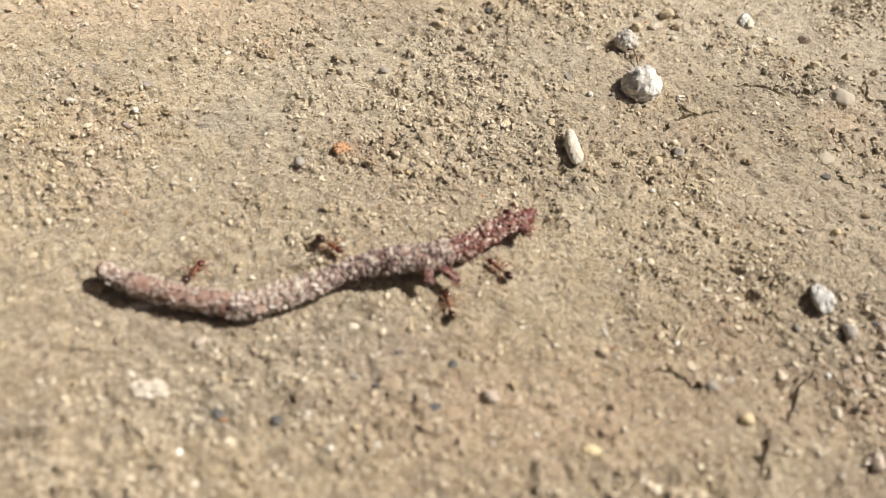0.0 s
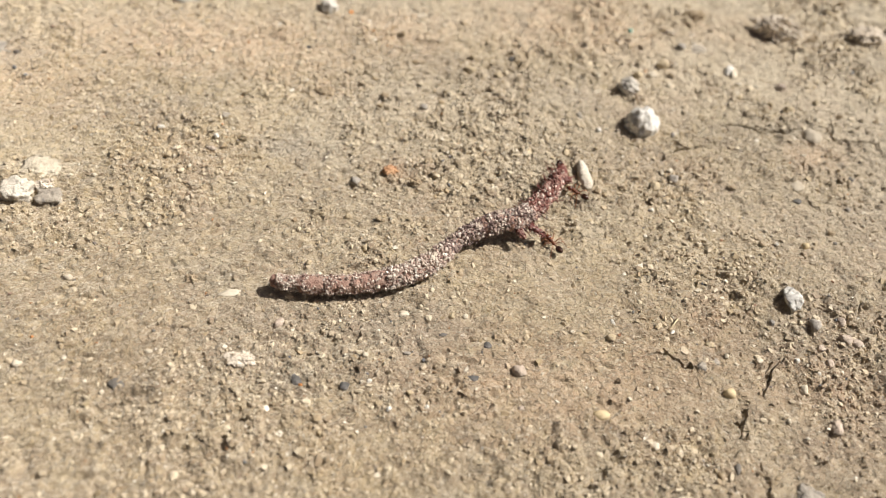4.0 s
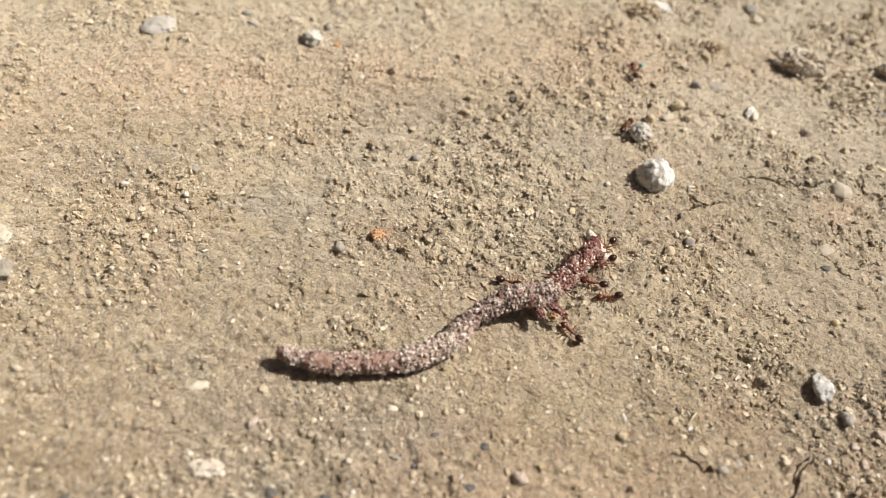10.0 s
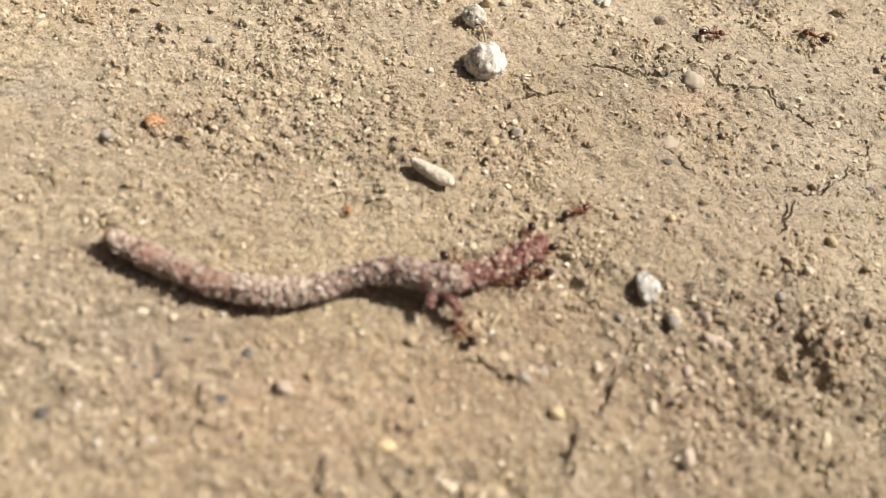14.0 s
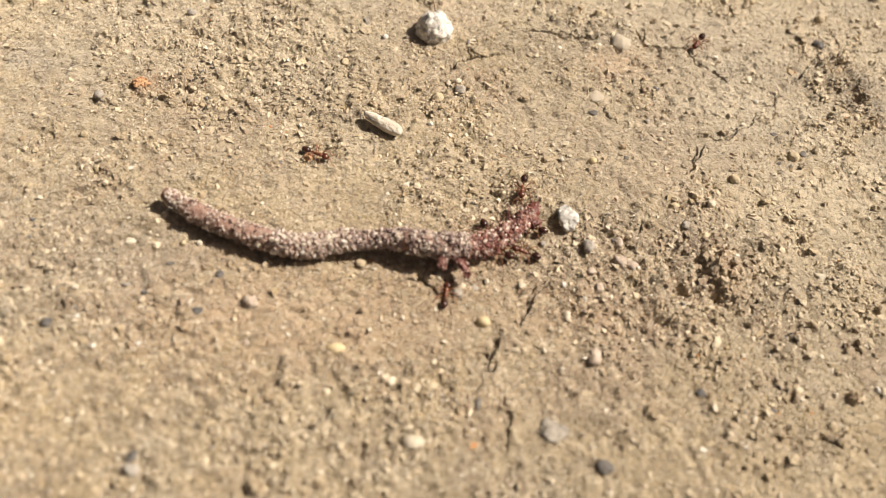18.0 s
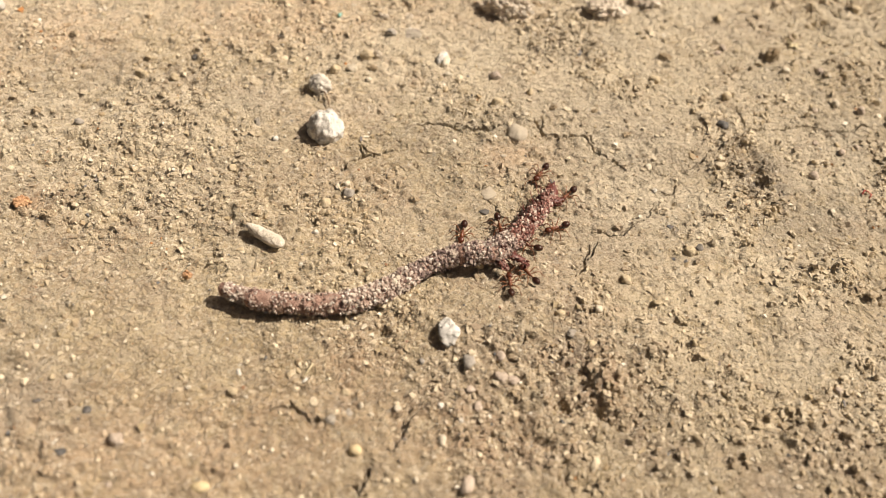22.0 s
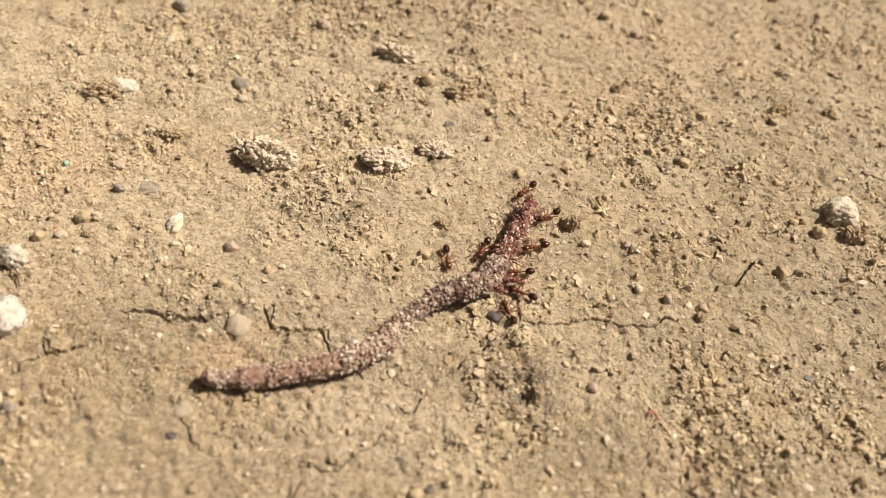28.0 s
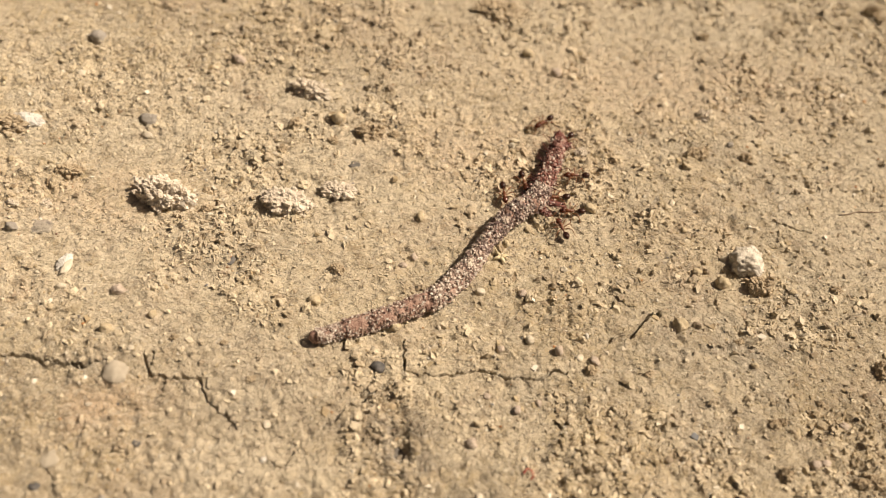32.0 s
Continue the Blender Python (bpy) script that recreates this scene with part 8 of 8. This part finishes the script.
        (15.5, pose(0.01418, 0.00241, 0.00161, 0, 8, 27.2)), (17.0, pose(0.01450, 0.00238, 0.00161, 0, 8, 28.4)),
        (18.0, pose(0.01441, 0.00175, 0.00161, 0, 8, 29.8)), (19.0, pose(0.01497, 0.00290, 0.00161, 0, 8, 31.4)),
        (20.0, pose(0.01509, 0.00203, 0.00161, 0, 8, 27.4)), (21.0, pose(0.01472, 0.00257, 0.00161, 0, 8, 29.5)),
        (22.0, pose(0.01448, 0.00226, 0.00161, 0, 8, 30.7)), (23.0, pose(0.01467, 0.00313, 0.00161, 0, 8, 33.3)),
        (24.0, pose(0.01507, 0.00212, 0.00161, 0, 8, 36.6)), (25.0, pose(0.01461, 0.00248, 0.00161, 0, 8, 28.6)),
        (26.0, pose(0.01458, 0.00215, 0.00161, 0, 8, 28.6)), (27.5, pose(0.01479, 0.00242, 0.00161, 0, 8, 30.7)),
        (29.0, pose(0.01501, 0.00267, 0.00161, 0, 8, 32.0)), (30.0, pose(0.01493, 0.00229, 0.00161, 0, 8, 28.4)),
        (31.0, pose(0.01527, 0.00243, 0.00161, 0, 8, 31.2)), (32.0, pose(0.01535, 0.00271, 0.00161, 0, 8, 23.9))])
    walk(segments[12], [
        (0.0, pose(0.01790, 0.00373, 0.00141, 0, -1, 26.1)), (1.0, pose(0.01825, 0.00345, 0.00141, 0, -1, 20.2)),
        (2.0, pose(0.01720, 0.00410, 0.00141, 0, -1, 31.8)), (3.5, pose(0.01692, 0.00385, 0.00141, 0, -1, 31.0)),
        (5.0, pose(0.01694, 0.00349, 0.00141, 0, -1, 28.2)), (6.0, pose(0.01746, 0.00338, 0.00141, 0, -1, 28.8)),
        (7.0, pose(0.01666, 0.00301, 0.00141, 0, -1, 26.2)), (8.0, pose(0.01661, 0.00355, 0.00141, 0, -1, 33.6)),
        (9.0, pose(0.01622, 0.00340, 0.00141, 0, -1, 29.5)), (10.0, pose(0.01606, 0.00355, 0.00141, 0, -1, 26.5)),
        (11.0, pose(0.01707, 0.00358, 0.00141, 0, -1, 23.2)), (12.0, pose(0.01637, 0.00326, 0.00141, 0, -1, 33.8)),
        (13.0, pose(0.01639, 0.00373, 0.00141, 0, -1, 30.4)), (14.0, pose(0.01658, 0.00377, 0.00141, 0, -1, 30.8)),
        (15.5, pose(0.01665, 0.00386, 0.00141, 0, -1, 32.7)), (17.0, pose(0.01694, 0.00392, 0.00141, 0, -1, 35.6)),
        (18.0, pose(0.01673, 0.00338, 0.00141, 0, -1, 41.4)), (19.0, pose(0.01733, 0.00469, 0.00141, 0, -1, 46.2)),
        (20.0, pose(0.01739, 0.00385, 0.00141, 0, -1, 48.2)), (21.0, pose(0.01713, 0.00428, 0.00141, 0, -1, 43.1)),
        (22.0, pose(0.01685, 0.00397, 0.00141, 0, -1, 37.8)), (23.0, pose(0.01711, 0.00479, 0.00141, 0, -1, 34.9)),
        (24.0, pose(0.01737, 0.00419, 0.00141, 0, -1, 44.5)), (25.0, pose(0.01726, 0.00386, 0.00141, 0, -1, 27.1)),
        (26.0, pose(0.01715, 0.00358, 0.00141, 0, -1, 29.5)), (27.5, pose(0.01736, 0.00400, 0.00141, 0, -1, 32.6)),
        (29.0, pose(0.01762, 0.00436, 0.00141, 0, -1, 33.8)), (30.0, pose(0.01761, 0.00370, 0.00141, 0, -1, 27.2)),
        (31.0, pose(0.01786, 0.00412, 0.00141, 0, -1, 34.1)), (32.0, pose(0.01811, 0.00403, 0.00141, 0, -1, 27.7))])
    walk(segments[13], [
        (0.0, pose(0.02070, 0.00472, 0.00155, 0, -3, 12.4)), (1.0, pose(0.02120, 0.00402, 0.00155, 0, -3, 4.6)),
        (2.0, pose(0.01950, 0.00589, 0.00155, 0, -3, 41.6)), (3.5, pose(0.01929, 0.00556, 0.00155, 0, -3, 38.5)),
        (5.0, pose(0.01945, 0.00487, 0.00155, 0, -3, 29.0)), (6.0, pose(0.01997, 0.00485, 0.00155, 0, -3, 30.5)),
        (7.0, pose(0.01914, 0.00431, 0.00155, 0, -3, 27.9)), (8.0, pose(0.01897, 0.00513, 0.00155, 0, -3, 33.7)),
        (9.0, pose(0.01863, 0.00474, 0.00155, 0, -3, 28.8)), (10.0, pose(0.01850, 0.00485, 0.00155, 0, -3, 28.4)),
        (11.0, pose(0.01974, 0.00469, 0.00155, 0, -3, 22.4)), (12.0, pose(0.01859, 0.00495, 0.00155, 0, -3, 37.7)),
        (13.0, pose(0.01877, 0.00520, 0.00155, 0, -3, 31.7)), (14.0, pose(0.01902, 0.00523, 0.00155, 0, -3, 31.1)),
        (15.5, pose(0.01907, 0.00541, 0.00155, 0, -3, 32.6)), (17.0, pose(0.01927, 0.00563, 0.00155, 0, -3, 36.5)),
        (18.0, pose(0.01863, 0.00548, 0.00155, 0, -3, 49.3)), (19.0, pose(0.01923, 0.00700, 0.00155, 0, -3, 50.8)),
        (20.0, pose(0.01930, 0.00616, 0.00155, 0, -3, 50.3)), (21.0, pose(0.01920, 0.00644, 0.00155, 0, -3, 46.4)),
        (22.0, pose(0.01917, 0.00578, 0.00155, 0, -3, 37.9)), (23.0, pose(0.01951, 0.00651, 0.00155, 0, -3, 35.8)),
        (24.0, pose(0.01959, 0.00638, 0.00155, 0, -3, 44.7)), (25.0, pose(0.01992, 0.00522, 0.00155, 0, -3, 27.1)),
        (26.0, pose(0.01969, 0.00503, 0.00155, 0, -3, 29.8)), (27.5, pose(0.01990, 0.00564, 0.00155, 0, -3, 32.9)),
        (29.0, pose(0.02020, 0.00610, 0.00155, 0, -3, 34.0)), (30.0, pose(0.02031, 0.00508, 0.00155, 0, -3, 27.1)),
        (31.0, pose(0.02043, 0.00586, 0.00155, 0, -3, 34.1)), (32.0, pose(0.02080, 0.00548, 0.00155, 0, -3, 28.4))])
    walk(ants[0], [
        (0.00, step(18.0, -8.9, -40)), (0.50, step(19.3, -7.4, -90)), (1.00, step(20.5, -5.9, -140)), (2.00, step(18.1, -2.6, -66)), (5.00, step(24.0, 2.5, -118)),
        (6.00, step(25.9, 2.9, -121)), (7.00, step(24.6, 3.7, -118)), (8.00, step(24.3, 5.0, -107)), (9.00, step(23.0, 2.3, -110)), (10.00, step(26.0, -0.0, -136)),
        (11.00, step(29.5, -2.9, -135)), (12.00, step(30.1, -6.5, -121)), (13.00, step(36.2, -8.3, -134)), (14.00, step(36.3, -12.3, -99)), (17.00, step(41.1, -18.9, -100)),
        (18.00, step(42.1, -13.8, -102)), (19.00, step(45.3, -8.0, -116)), (20.00, step(47.2, -3.8, -112)), (21.00, step(52.4, 1.2, -126)), (22.00, step(58.6, 4.2, -126)),
        (23.00, step(62.3, 9.2, -129)), (24.00, step(67.9, 12.7, -141)), (25.00, step(75.6, 17.3, -140)), (26.00, step(82.4, 22.4, -142)), (29.00, step(91.1, 32.5, -134)),
        (30.00, step(97.5, 36.1, -146)), (31.00, step(99.0, 42.5, -131)), (32.00, step(102.1, 48.7, -139))])
    walk(ants[1], [
        (0.00, step(16.1, -14.9, 135)), (1.00, step(17.4, -10.5, 175)), (2.00, step(20.0, -8.0, 177)), (5.00, step(23.9, -1.1, 129)), (6.00, step(24.3, -2.0, 197)),
        (7.00, step(23.7, -1.7, 203)), (8.00, step(23.9, -1.4, 232)), (9.00, step(23.8, -1.0, 207)), (10.00, step(25.5, -2.4, 211)), (10.50, step(27.4, -2.8, 171)),
        (11.00, step(29.4, -3.3, 131)), (12.00, step(30.4, -10.6, 148)), (13.00, step(36.0, -9.9, 178)), (14.00, step(37.2, -13.7, 196)), (17.00, step(41.0, -24.0, 167)),
        (18.00, step(42.8, -18.7, 164)), (19.00, step(48.3, -10.4, 188)), (20.00, step(49.8, -8.6, 170)), (21.00, step(55.1, -3.7, 198)), (22.00, step(61.4, 1.1, 224)),
        (23.00, step(65.1, 5.2, 199)), (24.00, step(69.9, 8.3, 212)), (25.00, step(77.5, 14.2, 211)), (26.00, step(84.1, 18.5, 200)), (29.00, step(93.0, 29.0, 215)),
        (30.00, step(98.6, 32.4, 210)), (31.00, step(101.0, 39.0, 225)), (32.00, step(104.8, 45.9, 235))])
    walk(ants[2], [
        (0.00, step(119.6, 3.0, -176)), (5.00, step(65.4, -1.2, -178)), (6.00, step(41.3, -2.1, -169)), (6.60, step(28.4, -4.7, -206)), (6.73, step(27.9, -4.5, -259)),
        (6.87, step(27.3, -4.2, -311)), (7.00, step(26.8, -4.0, -364)), (7.33, step(28.7, -4.1, -305)), (7.67, step(30.6, -4.2, -245)), (8.00, step(32.4, -4.4, -185)),
        (9.00, step(25.0, -3.7, -193)), (10.00, step(25.6, -6.8, -170)), (11.00, step(27.4, -10.6, -229)), (12.00, step(29.7, -12.0, -194)), (13.00, step(35.7, -11.7, -163)),
        (14.00, step(36.5, -16.3, -174)), (17.00, step(39.9, -26.4, -205)), (18.00, step(41.9, -21.7, -204)), (19.00, step(45.0, -16.4, -199)), (20.00, step(46.8, -11.4, -179)),
        (21.00, step(52.6, -7.2, -176)), (22.00, step(59.5, -3.9, -159)), (23.00, step(62.2, 1.3, -157)), (24.00, step(67.8, 4.4, -174)), (25.00, step(74.6, 9.6, -168)),
        (26.00, step(81.4, 14.2, -175)), (29.00, step(91.2, 24.0, -164)), (30.00, step(96.9, 27.0, -186)), (31.00, step(100.2, 33.5, -177)), (32.00, step(105.5, 39.7, -179))])
    walk(ants[3], [
        (0.00, step(11.3, -19.1, 102)), (1.00, step(13.4, -16.2, 150)), (2.00, step(16.1, -14.2, 112)), (5.00, step(20.5, -9.8, 140)), (6.00, step(21.2, -9.1, 164)),
        (7.00, step(22.6, -3.0, 176)), (8.00, step(22.8, -2.8, 200)), (9.00, step(22.6, -3.3, 193)), (10.00, step(24.0, -5.2, 169)), (11.00, step(25.7, -9.2, 141)),
        (12.00, step(27.7, -13.2, 175)), (13.00, step(32.7, -13.4, 176)), (14.00, step(33.8, -17.2, 166)), (17.00, step(36.2, -25.9, 160)), (18.00, step(39.1, -21.9, 165)),
        (19.00, step(42.3, -16.6, 151)), (20.00, step(44.3, -13.0, 160)), (21.00, step(49.8, -9.0, 171)), (22.00, step(56.0, -6.4, 159)), (23.00, step(59.0, -1.0, 203)),
        (24.00, step(65.6, 2.5, 187)), (25.00, step(72.2, 7.3, 183)), (26.00, step(79.3, 12.1, 176)), (29.00, step(88.7, 20.3, 185)), (30.00, step(93.6, 23.7, 181)),
        (31.00, step(96.7, 30.0, 185)), (32.00, step(102.9, 36.3, 186))])
    walk(ants[4], [
        (0.00, step(87.6, -36.6, 163)), (6.00, step(51.9, -25.7, 130)), (7.00, step(44.1, -16.2, 150)), (8.00, step(39.0, -13.3, 179)), (9.00, step(25.0, -13.1, 154)),
        (10.00, step(21.1, -11.6, 131)), (11.00, step(22.3, -14.2, 134)), (12.00, step(24.5, -17.3, 138)), (13.00, step(29.7, -18.5, 126)), (14.00, step(29.7, -22.5, 129)),
        (17.00, step(30.7, -29.7, 76)), (18.00, step(33.7, -26.6, 80)), (19.00, step(38.1, -21.9, 90)), (20.00, step(41.2, -18.4, 109)), (21.00, step(47.1, -14.1, 110)),
        (22.00, step(53.5, -11.7, 90)), (23.00, step(57.1, -6.9, 96)), (24.00, step(62.8, -3.5, 96)), (25.00, step(69.7, 2.1, 102)), (26.00, step(76.5, 7.3, 101)),
        (29.00, step(87.8, 15.4, 114)), (30.00, step(92.7, 19.4, 108)), (31.00, step(96.6, 25.4, 113)), (32.00, step(103.1, 31.3, 108))])
    walk(ants[5], [
        (0.00, step(-0.1, -13.0, -33)), (1.00, step(-0.0, -12.0, -43)), (2.00, step(8.2, -8.3, 10)), (5.00, step(16.6, -5.4, 23)), (6.00, step(16.4, -4.7, -18)),
        (7.00, step(16.9, -5.0, -10)), (8.00, step(17.5, -3.9, -26)), (9.00, step(17.1, -3.1, -41)), (10.00, step(16.7, -6.2, -10)), (11.00, step(20.0, -7.3, -42)),
        (12.00, step(19.9, -10.8, -32)), (13.00, step(27.6, -11.2, -46)), (14.00, step(29.0, -15.6, -45)), (16.50, step(33.7, -20.8, -84)), (17.00, step(34.7, -21.9, -124)),
        (18.00, step(38.2, -19.4, -68)), (19.00, step(40.4, -14.3, -76)), (20.00, step(40.6, -11.0, -76)), (21.00, step(46.5, -7.0, -110)), (22.00, step(53.1, -3.4, -82)),
        (23.00, step(57.5, 1.4, -71)), (24.00, step(61.1, 4.3, -65)), (25.00, step(67.9, 9.8, -70)), (26.00, step(75.6, 14.8, -119)), (29.00, step(85.6, 23.8, -110)),
        (30.00, step(91.5, 27.7, -88)), (31.00, step(93.1, 32.7, -52)), (32.00, step(99.0, 38.4, -78))])
    walk(ants[6], [
        (0.00, step(-56.6, 213.6, -74)), (14.00, step(-18.8, 79.2, -71)), (16.00, step(-2.7, 33.2, -77)), (17.00, step(3.4, 7.5, -45)), (18.00, step(20.1, -9.3, -21)),
        (19.00, step(34.5, -14.9, -75)), (20.00, step(35.4, -12.3, -73)), (21.00, step(41.5, -7.4, -95)), (22.00, step(48.9, -4.2, -103)), (22.33, step(50.0, -2.7, -150)),
        (22.67, step(51.1, -1.3, -197)), (23.00, step(52.2, 0.2, -244)), (23.33, step(53.8, 1.4, -188)), (23.67, step(55.5, 2.7, -132)), (24.00, step(57.2, 4.0, -76)),
        (25.00, step(63.9, 8.8, -57)), (26.00, step(71.2, 13.5, -89)), (29.00, step(81.7, 22.1, -83)), (30.00, step(87.5, 25.5, -117)), (31.00, step(90.2, 30.7, -74)),
        (32.00, step(96.5, 36.4, -84))])
    walk(ants[7], [
        (0.00, step(-12.5, -16.3, 61)), (0.50, step(-9.0, -9.9, 13)), (1.00, step(3.1, -7.0, 33)), (2.00, step(21.5, 4.8, 42)), (2.50, step(35.0, 17.0, 85)),
        (3.00, step(48.5, 29.2, 127)), (4.00, step(29.6, 54.0, 179)), (4.50, step(20.2, 66.4, 232)), (5.30, step(-6.5, 32.9, 242)), (6.00, step(-14.2, 18.6, 296)),
        (6.50, step(-1.3, -7.3, 355)), (7.00, step(8.2, -8.1, 376)), (8.00, step(15.0, -6.2, 419)), (8.33, step(15.6, -5.2, 477)), (8.67, step(16.2, -4.2, 534)),
        (9.00, step(16.8, -3.2, 592)), (9.50, step(15.8, -4.4, 649)), (10.00, step(14.8, -5.7, 706)), (10.50, step(17.5, -6.3, 664)), (11.00, step(20.1, -7.0, 623)),
        (11.33, step(20.0, -8.0, 664)), (11.67, step(19.9, -9.0, 704)), (12.00, step(19.7, -10.0, 745)), (13.00, step(21.2, -9.4, 721)), (14.00, step(41.0, -8.9, 747)),
        (14.50, step(60.0, 0.9, 740)), (15.50, step(92.9, 13.0, 761)), (32.00, step(360.1, 248.6, 761))])
    walk(ants[8], [
        (0.00, step(91.6, 137.1, -130)), (6.00, step(28.3, 62.9, -100)), (7.00, step(23.9, 37.8, -92)), (8.00, step(23.1, 15.2, -139)), (8.33, step(21.6, 14.0, -81)),
        (8.67, step(20.2, 12.7, -23)), (9.00, step(18.8, 11.5, 35)), (10.00, step(30.7, 19.8, 55)), (10.50, step(41.5, 35.3, 49)), (11.50, step(58.3, 54.3, 36)),
        (12.00, step(54.0, 55.0, 110)), (12.50, step(42.0, 46.0, 185)), (13.00, step(37.5, 35.0, 260)), (13.30, step(40.0, 29.5, 300)), (13.60, step(45.0, 21.6, 325)),
        (13.80, step(52.7, 17.4, 345)), (14.00, step(60.0, 18.4, 362)), (14.20, step(63.3, 19.0, 365)), (14.40, step(66.0, 19.0, 375)), (15.50, step(85.0, 44.0, 410)),
        (32.00, step(400.0, 300.0, 396))])
    walk(ants[9], [
        (0.00, step(106.7, 114.0, -126)), (6.50, step(41.9, 26.3, -123)), (7.30, step(35.7, 16.7, -143)), (8.00, step(26.7, 10.0, -181)), (8.50, step(11.9, 10.2, -145)),
        (8.67, step(11.4, 9.8, -203)), (8.83, step(10.8, 9.4, -261)), (9.00, step(10.2, 9.0, -318)), (10.00, step(33.0, 30.7, -268)), (11.00, step(42.0, 32.7, -304)),
        (12.00, step(59.3, 58.7, -325)), (32.00, step(400.0, 300.0, -325))])
    walk(ants[10], [
        (0.00, step(111.2, 208.8, -110)), (10.00, step(71.4, 100.9, -112)), (11.30, step(40.7, 26.5, -109)), (11.53, step(37.9, 18.5, -67)), (11.77, step(35.1, 10.4, -24)),
        (12.00, step(32.3, 2.4, 19)), (12.50, step(47.1, 7.5, -5)), (13.00, step(65.4, 6.0, 20)), (13.20, step(70.9, 10.8, 50)), (13.40, step(78.6, 15.1, 38)), (13.50, step(83.0, 17.5, 85)), (13.60, step(86.0, 18.8, 140)),
        (13.80, step(80.4, 16.5, 185)), (14.00, step(72.8, 19.4, 150)), (14.20, step(70.9, 20.9, 150)), (14.40, step(71.0, 22.4, 110)), (15.00, step(85.9, 40.1, 40)),
        (32.00, step(400.0, 300.0, 40))])
    walk(ants[11], [
        (0.00, step(218.0, 129.9, -137)), (16.50, step(96.6, 16.2, -165)), (17.50, step(80.2, 11.6, -178)), (18.00, step(66.3, 11.1, -124)), (18.17, step(63.2, 6.5, -179)),
        (18.33, step(60.1, 1.8, -233)), (18.50, step(57.0, -2.8, -288)), (18.67, step(57.8, -0.5, -230)), (18.83, step(58.5, 1.9, -172)), (19.00, step(59.3, 4.3, -114)),
        (20.00, step(54.1, -7.3, -129)), (20.50, step(52.2, -9.7, -167)), (21.00, step(50.2, -12.0, -205)), (22.00, step(55.7, -10.3, -234)), (23.00, step(59.6, -5.2, -180)),
        (24.00, step(64.5, -1.9, -191)), (25.00, step(71.6, 3.9, -217)), (26.00, step(78.7, 8.5, -221)), (29.00, step(89.3, 18.0, -200)), (30.00, step(94.4, 21.3, -216)),
        (31.00, step(98.1, 27.6, -199)), (32.00, step(104.5, 34.2, -181))])
    walk(ants[12], [
        (0.00, step(-38.0, -21.0, -19)), (0.50, step(-12.7, -28.0, -12)), (1.00, step(11.0, -33.1, -63)), (1.50, step(12.5, -35.9, -82)), (1.95, step(13.1, -40.9, -45)),
        (2.40, step(13.8, -45.8, -7)), (32.00, step(93.3, -55.5, -7))])
    walk(ants[13], [
        (0.00, step(-47.9, -39.9, 57)), (3.00, step(-44.1, -34.0, 2)), (3.50, step(-43.4, -33.0, -53)), (3.83, step(-42.4, -34.4, -6)), (4.17, step(-41.3, -35.8, 41)),
        (4.50, step(-40.3, -37.1, 87)), (4.75, step(-40.2, -36.6, 127)), (5.00, step(-40.2, -36.1, 166)), (5.25, step(-41.0, -35.9, 212)), (5.50, step(-41.8, -35.7, 257)),
        (5.90, step(-42.5, -38.8, 305)), (6.30, step(-43.2, -41.8, 353)), (32.00, step(64.6, -55.0, 353))])
    walk(sliver, [(0.0, pose(0.0245, 0.0012, 0.0008, 0, 0, 98)), (2.5, pose(0.0245, 0.0012, 0.0008, 0, 0, 98)), (5.0, pose(0.0245, 0.0012, 0.0001, 0, 0, 98)),
                  (9.0, pose(0.0247, 0.0014, 0.0001, 0, 0, 98)), (10.0, pose(0.0250, 0.0000, 0.0003, 0, 0, 110)),
                  (11.0, pose(0.0255, -0.0026, 0.0008, 0, 0, 135)), (12.0, pose(0.0270, -0.0048, 0.0008, 0, 0, 148)), (13.0, pose(0.0272, -0.0049, 0.0008, 0, 0, 147)),
                  (32.0, pose(0.0272, -0.0049, 0.0008, 0, 0, 147))])

    idle = (0.0, 32.0, 0.9, 8)
    for k, stir in enumerate(([idle], [idle], [(0, 6, 2.0, 6), (6, 9, 0.25, 20), (9, 32, 0.9, 8)], [idle], [(0, 6.5, 2.0, 6), (6.5, 9.8, 0.25, 20), (9.8, 32, 0.9, 8)],
                              [(0, 2, 0.4, 16), (2, 32, 1.0, 8)], [(0, 15, 2.0, 6), (15, 19, 0.25, 20), (19, 32, 0.9, 8)], [(0, 7, 0.25, 20), (7, 12, 0.6, 12), (12, 16, 0.25, 20), (16, 32, 2.0, 6)],
                              [(0, 6, 2.0, 6), (6, 15.5, 0.25, 20), (15.5, 32, 2.0, 6)], [(0, 6, 2.0, 6), (6, 12, 0.25, 20), (12, 32, 2.0, 6)], [(0, 10, 2.0, 6), (10, 15, 0.25, 20), (15, 32, 2.0, 6)],
                              [(0, 16, 2.0, 6), (16, 21, 0.25, 20), (21, 32, 0.9, 8)], [(0, 3, 0.2, 22), (3, 32, 2.0, 6)], [(0, 2, 2.0, 6), (2, 7, 0.25, 20), (7, 32, 2.0, 6)])):
        gait(ants[k], k * 1.7, stir)


motions()
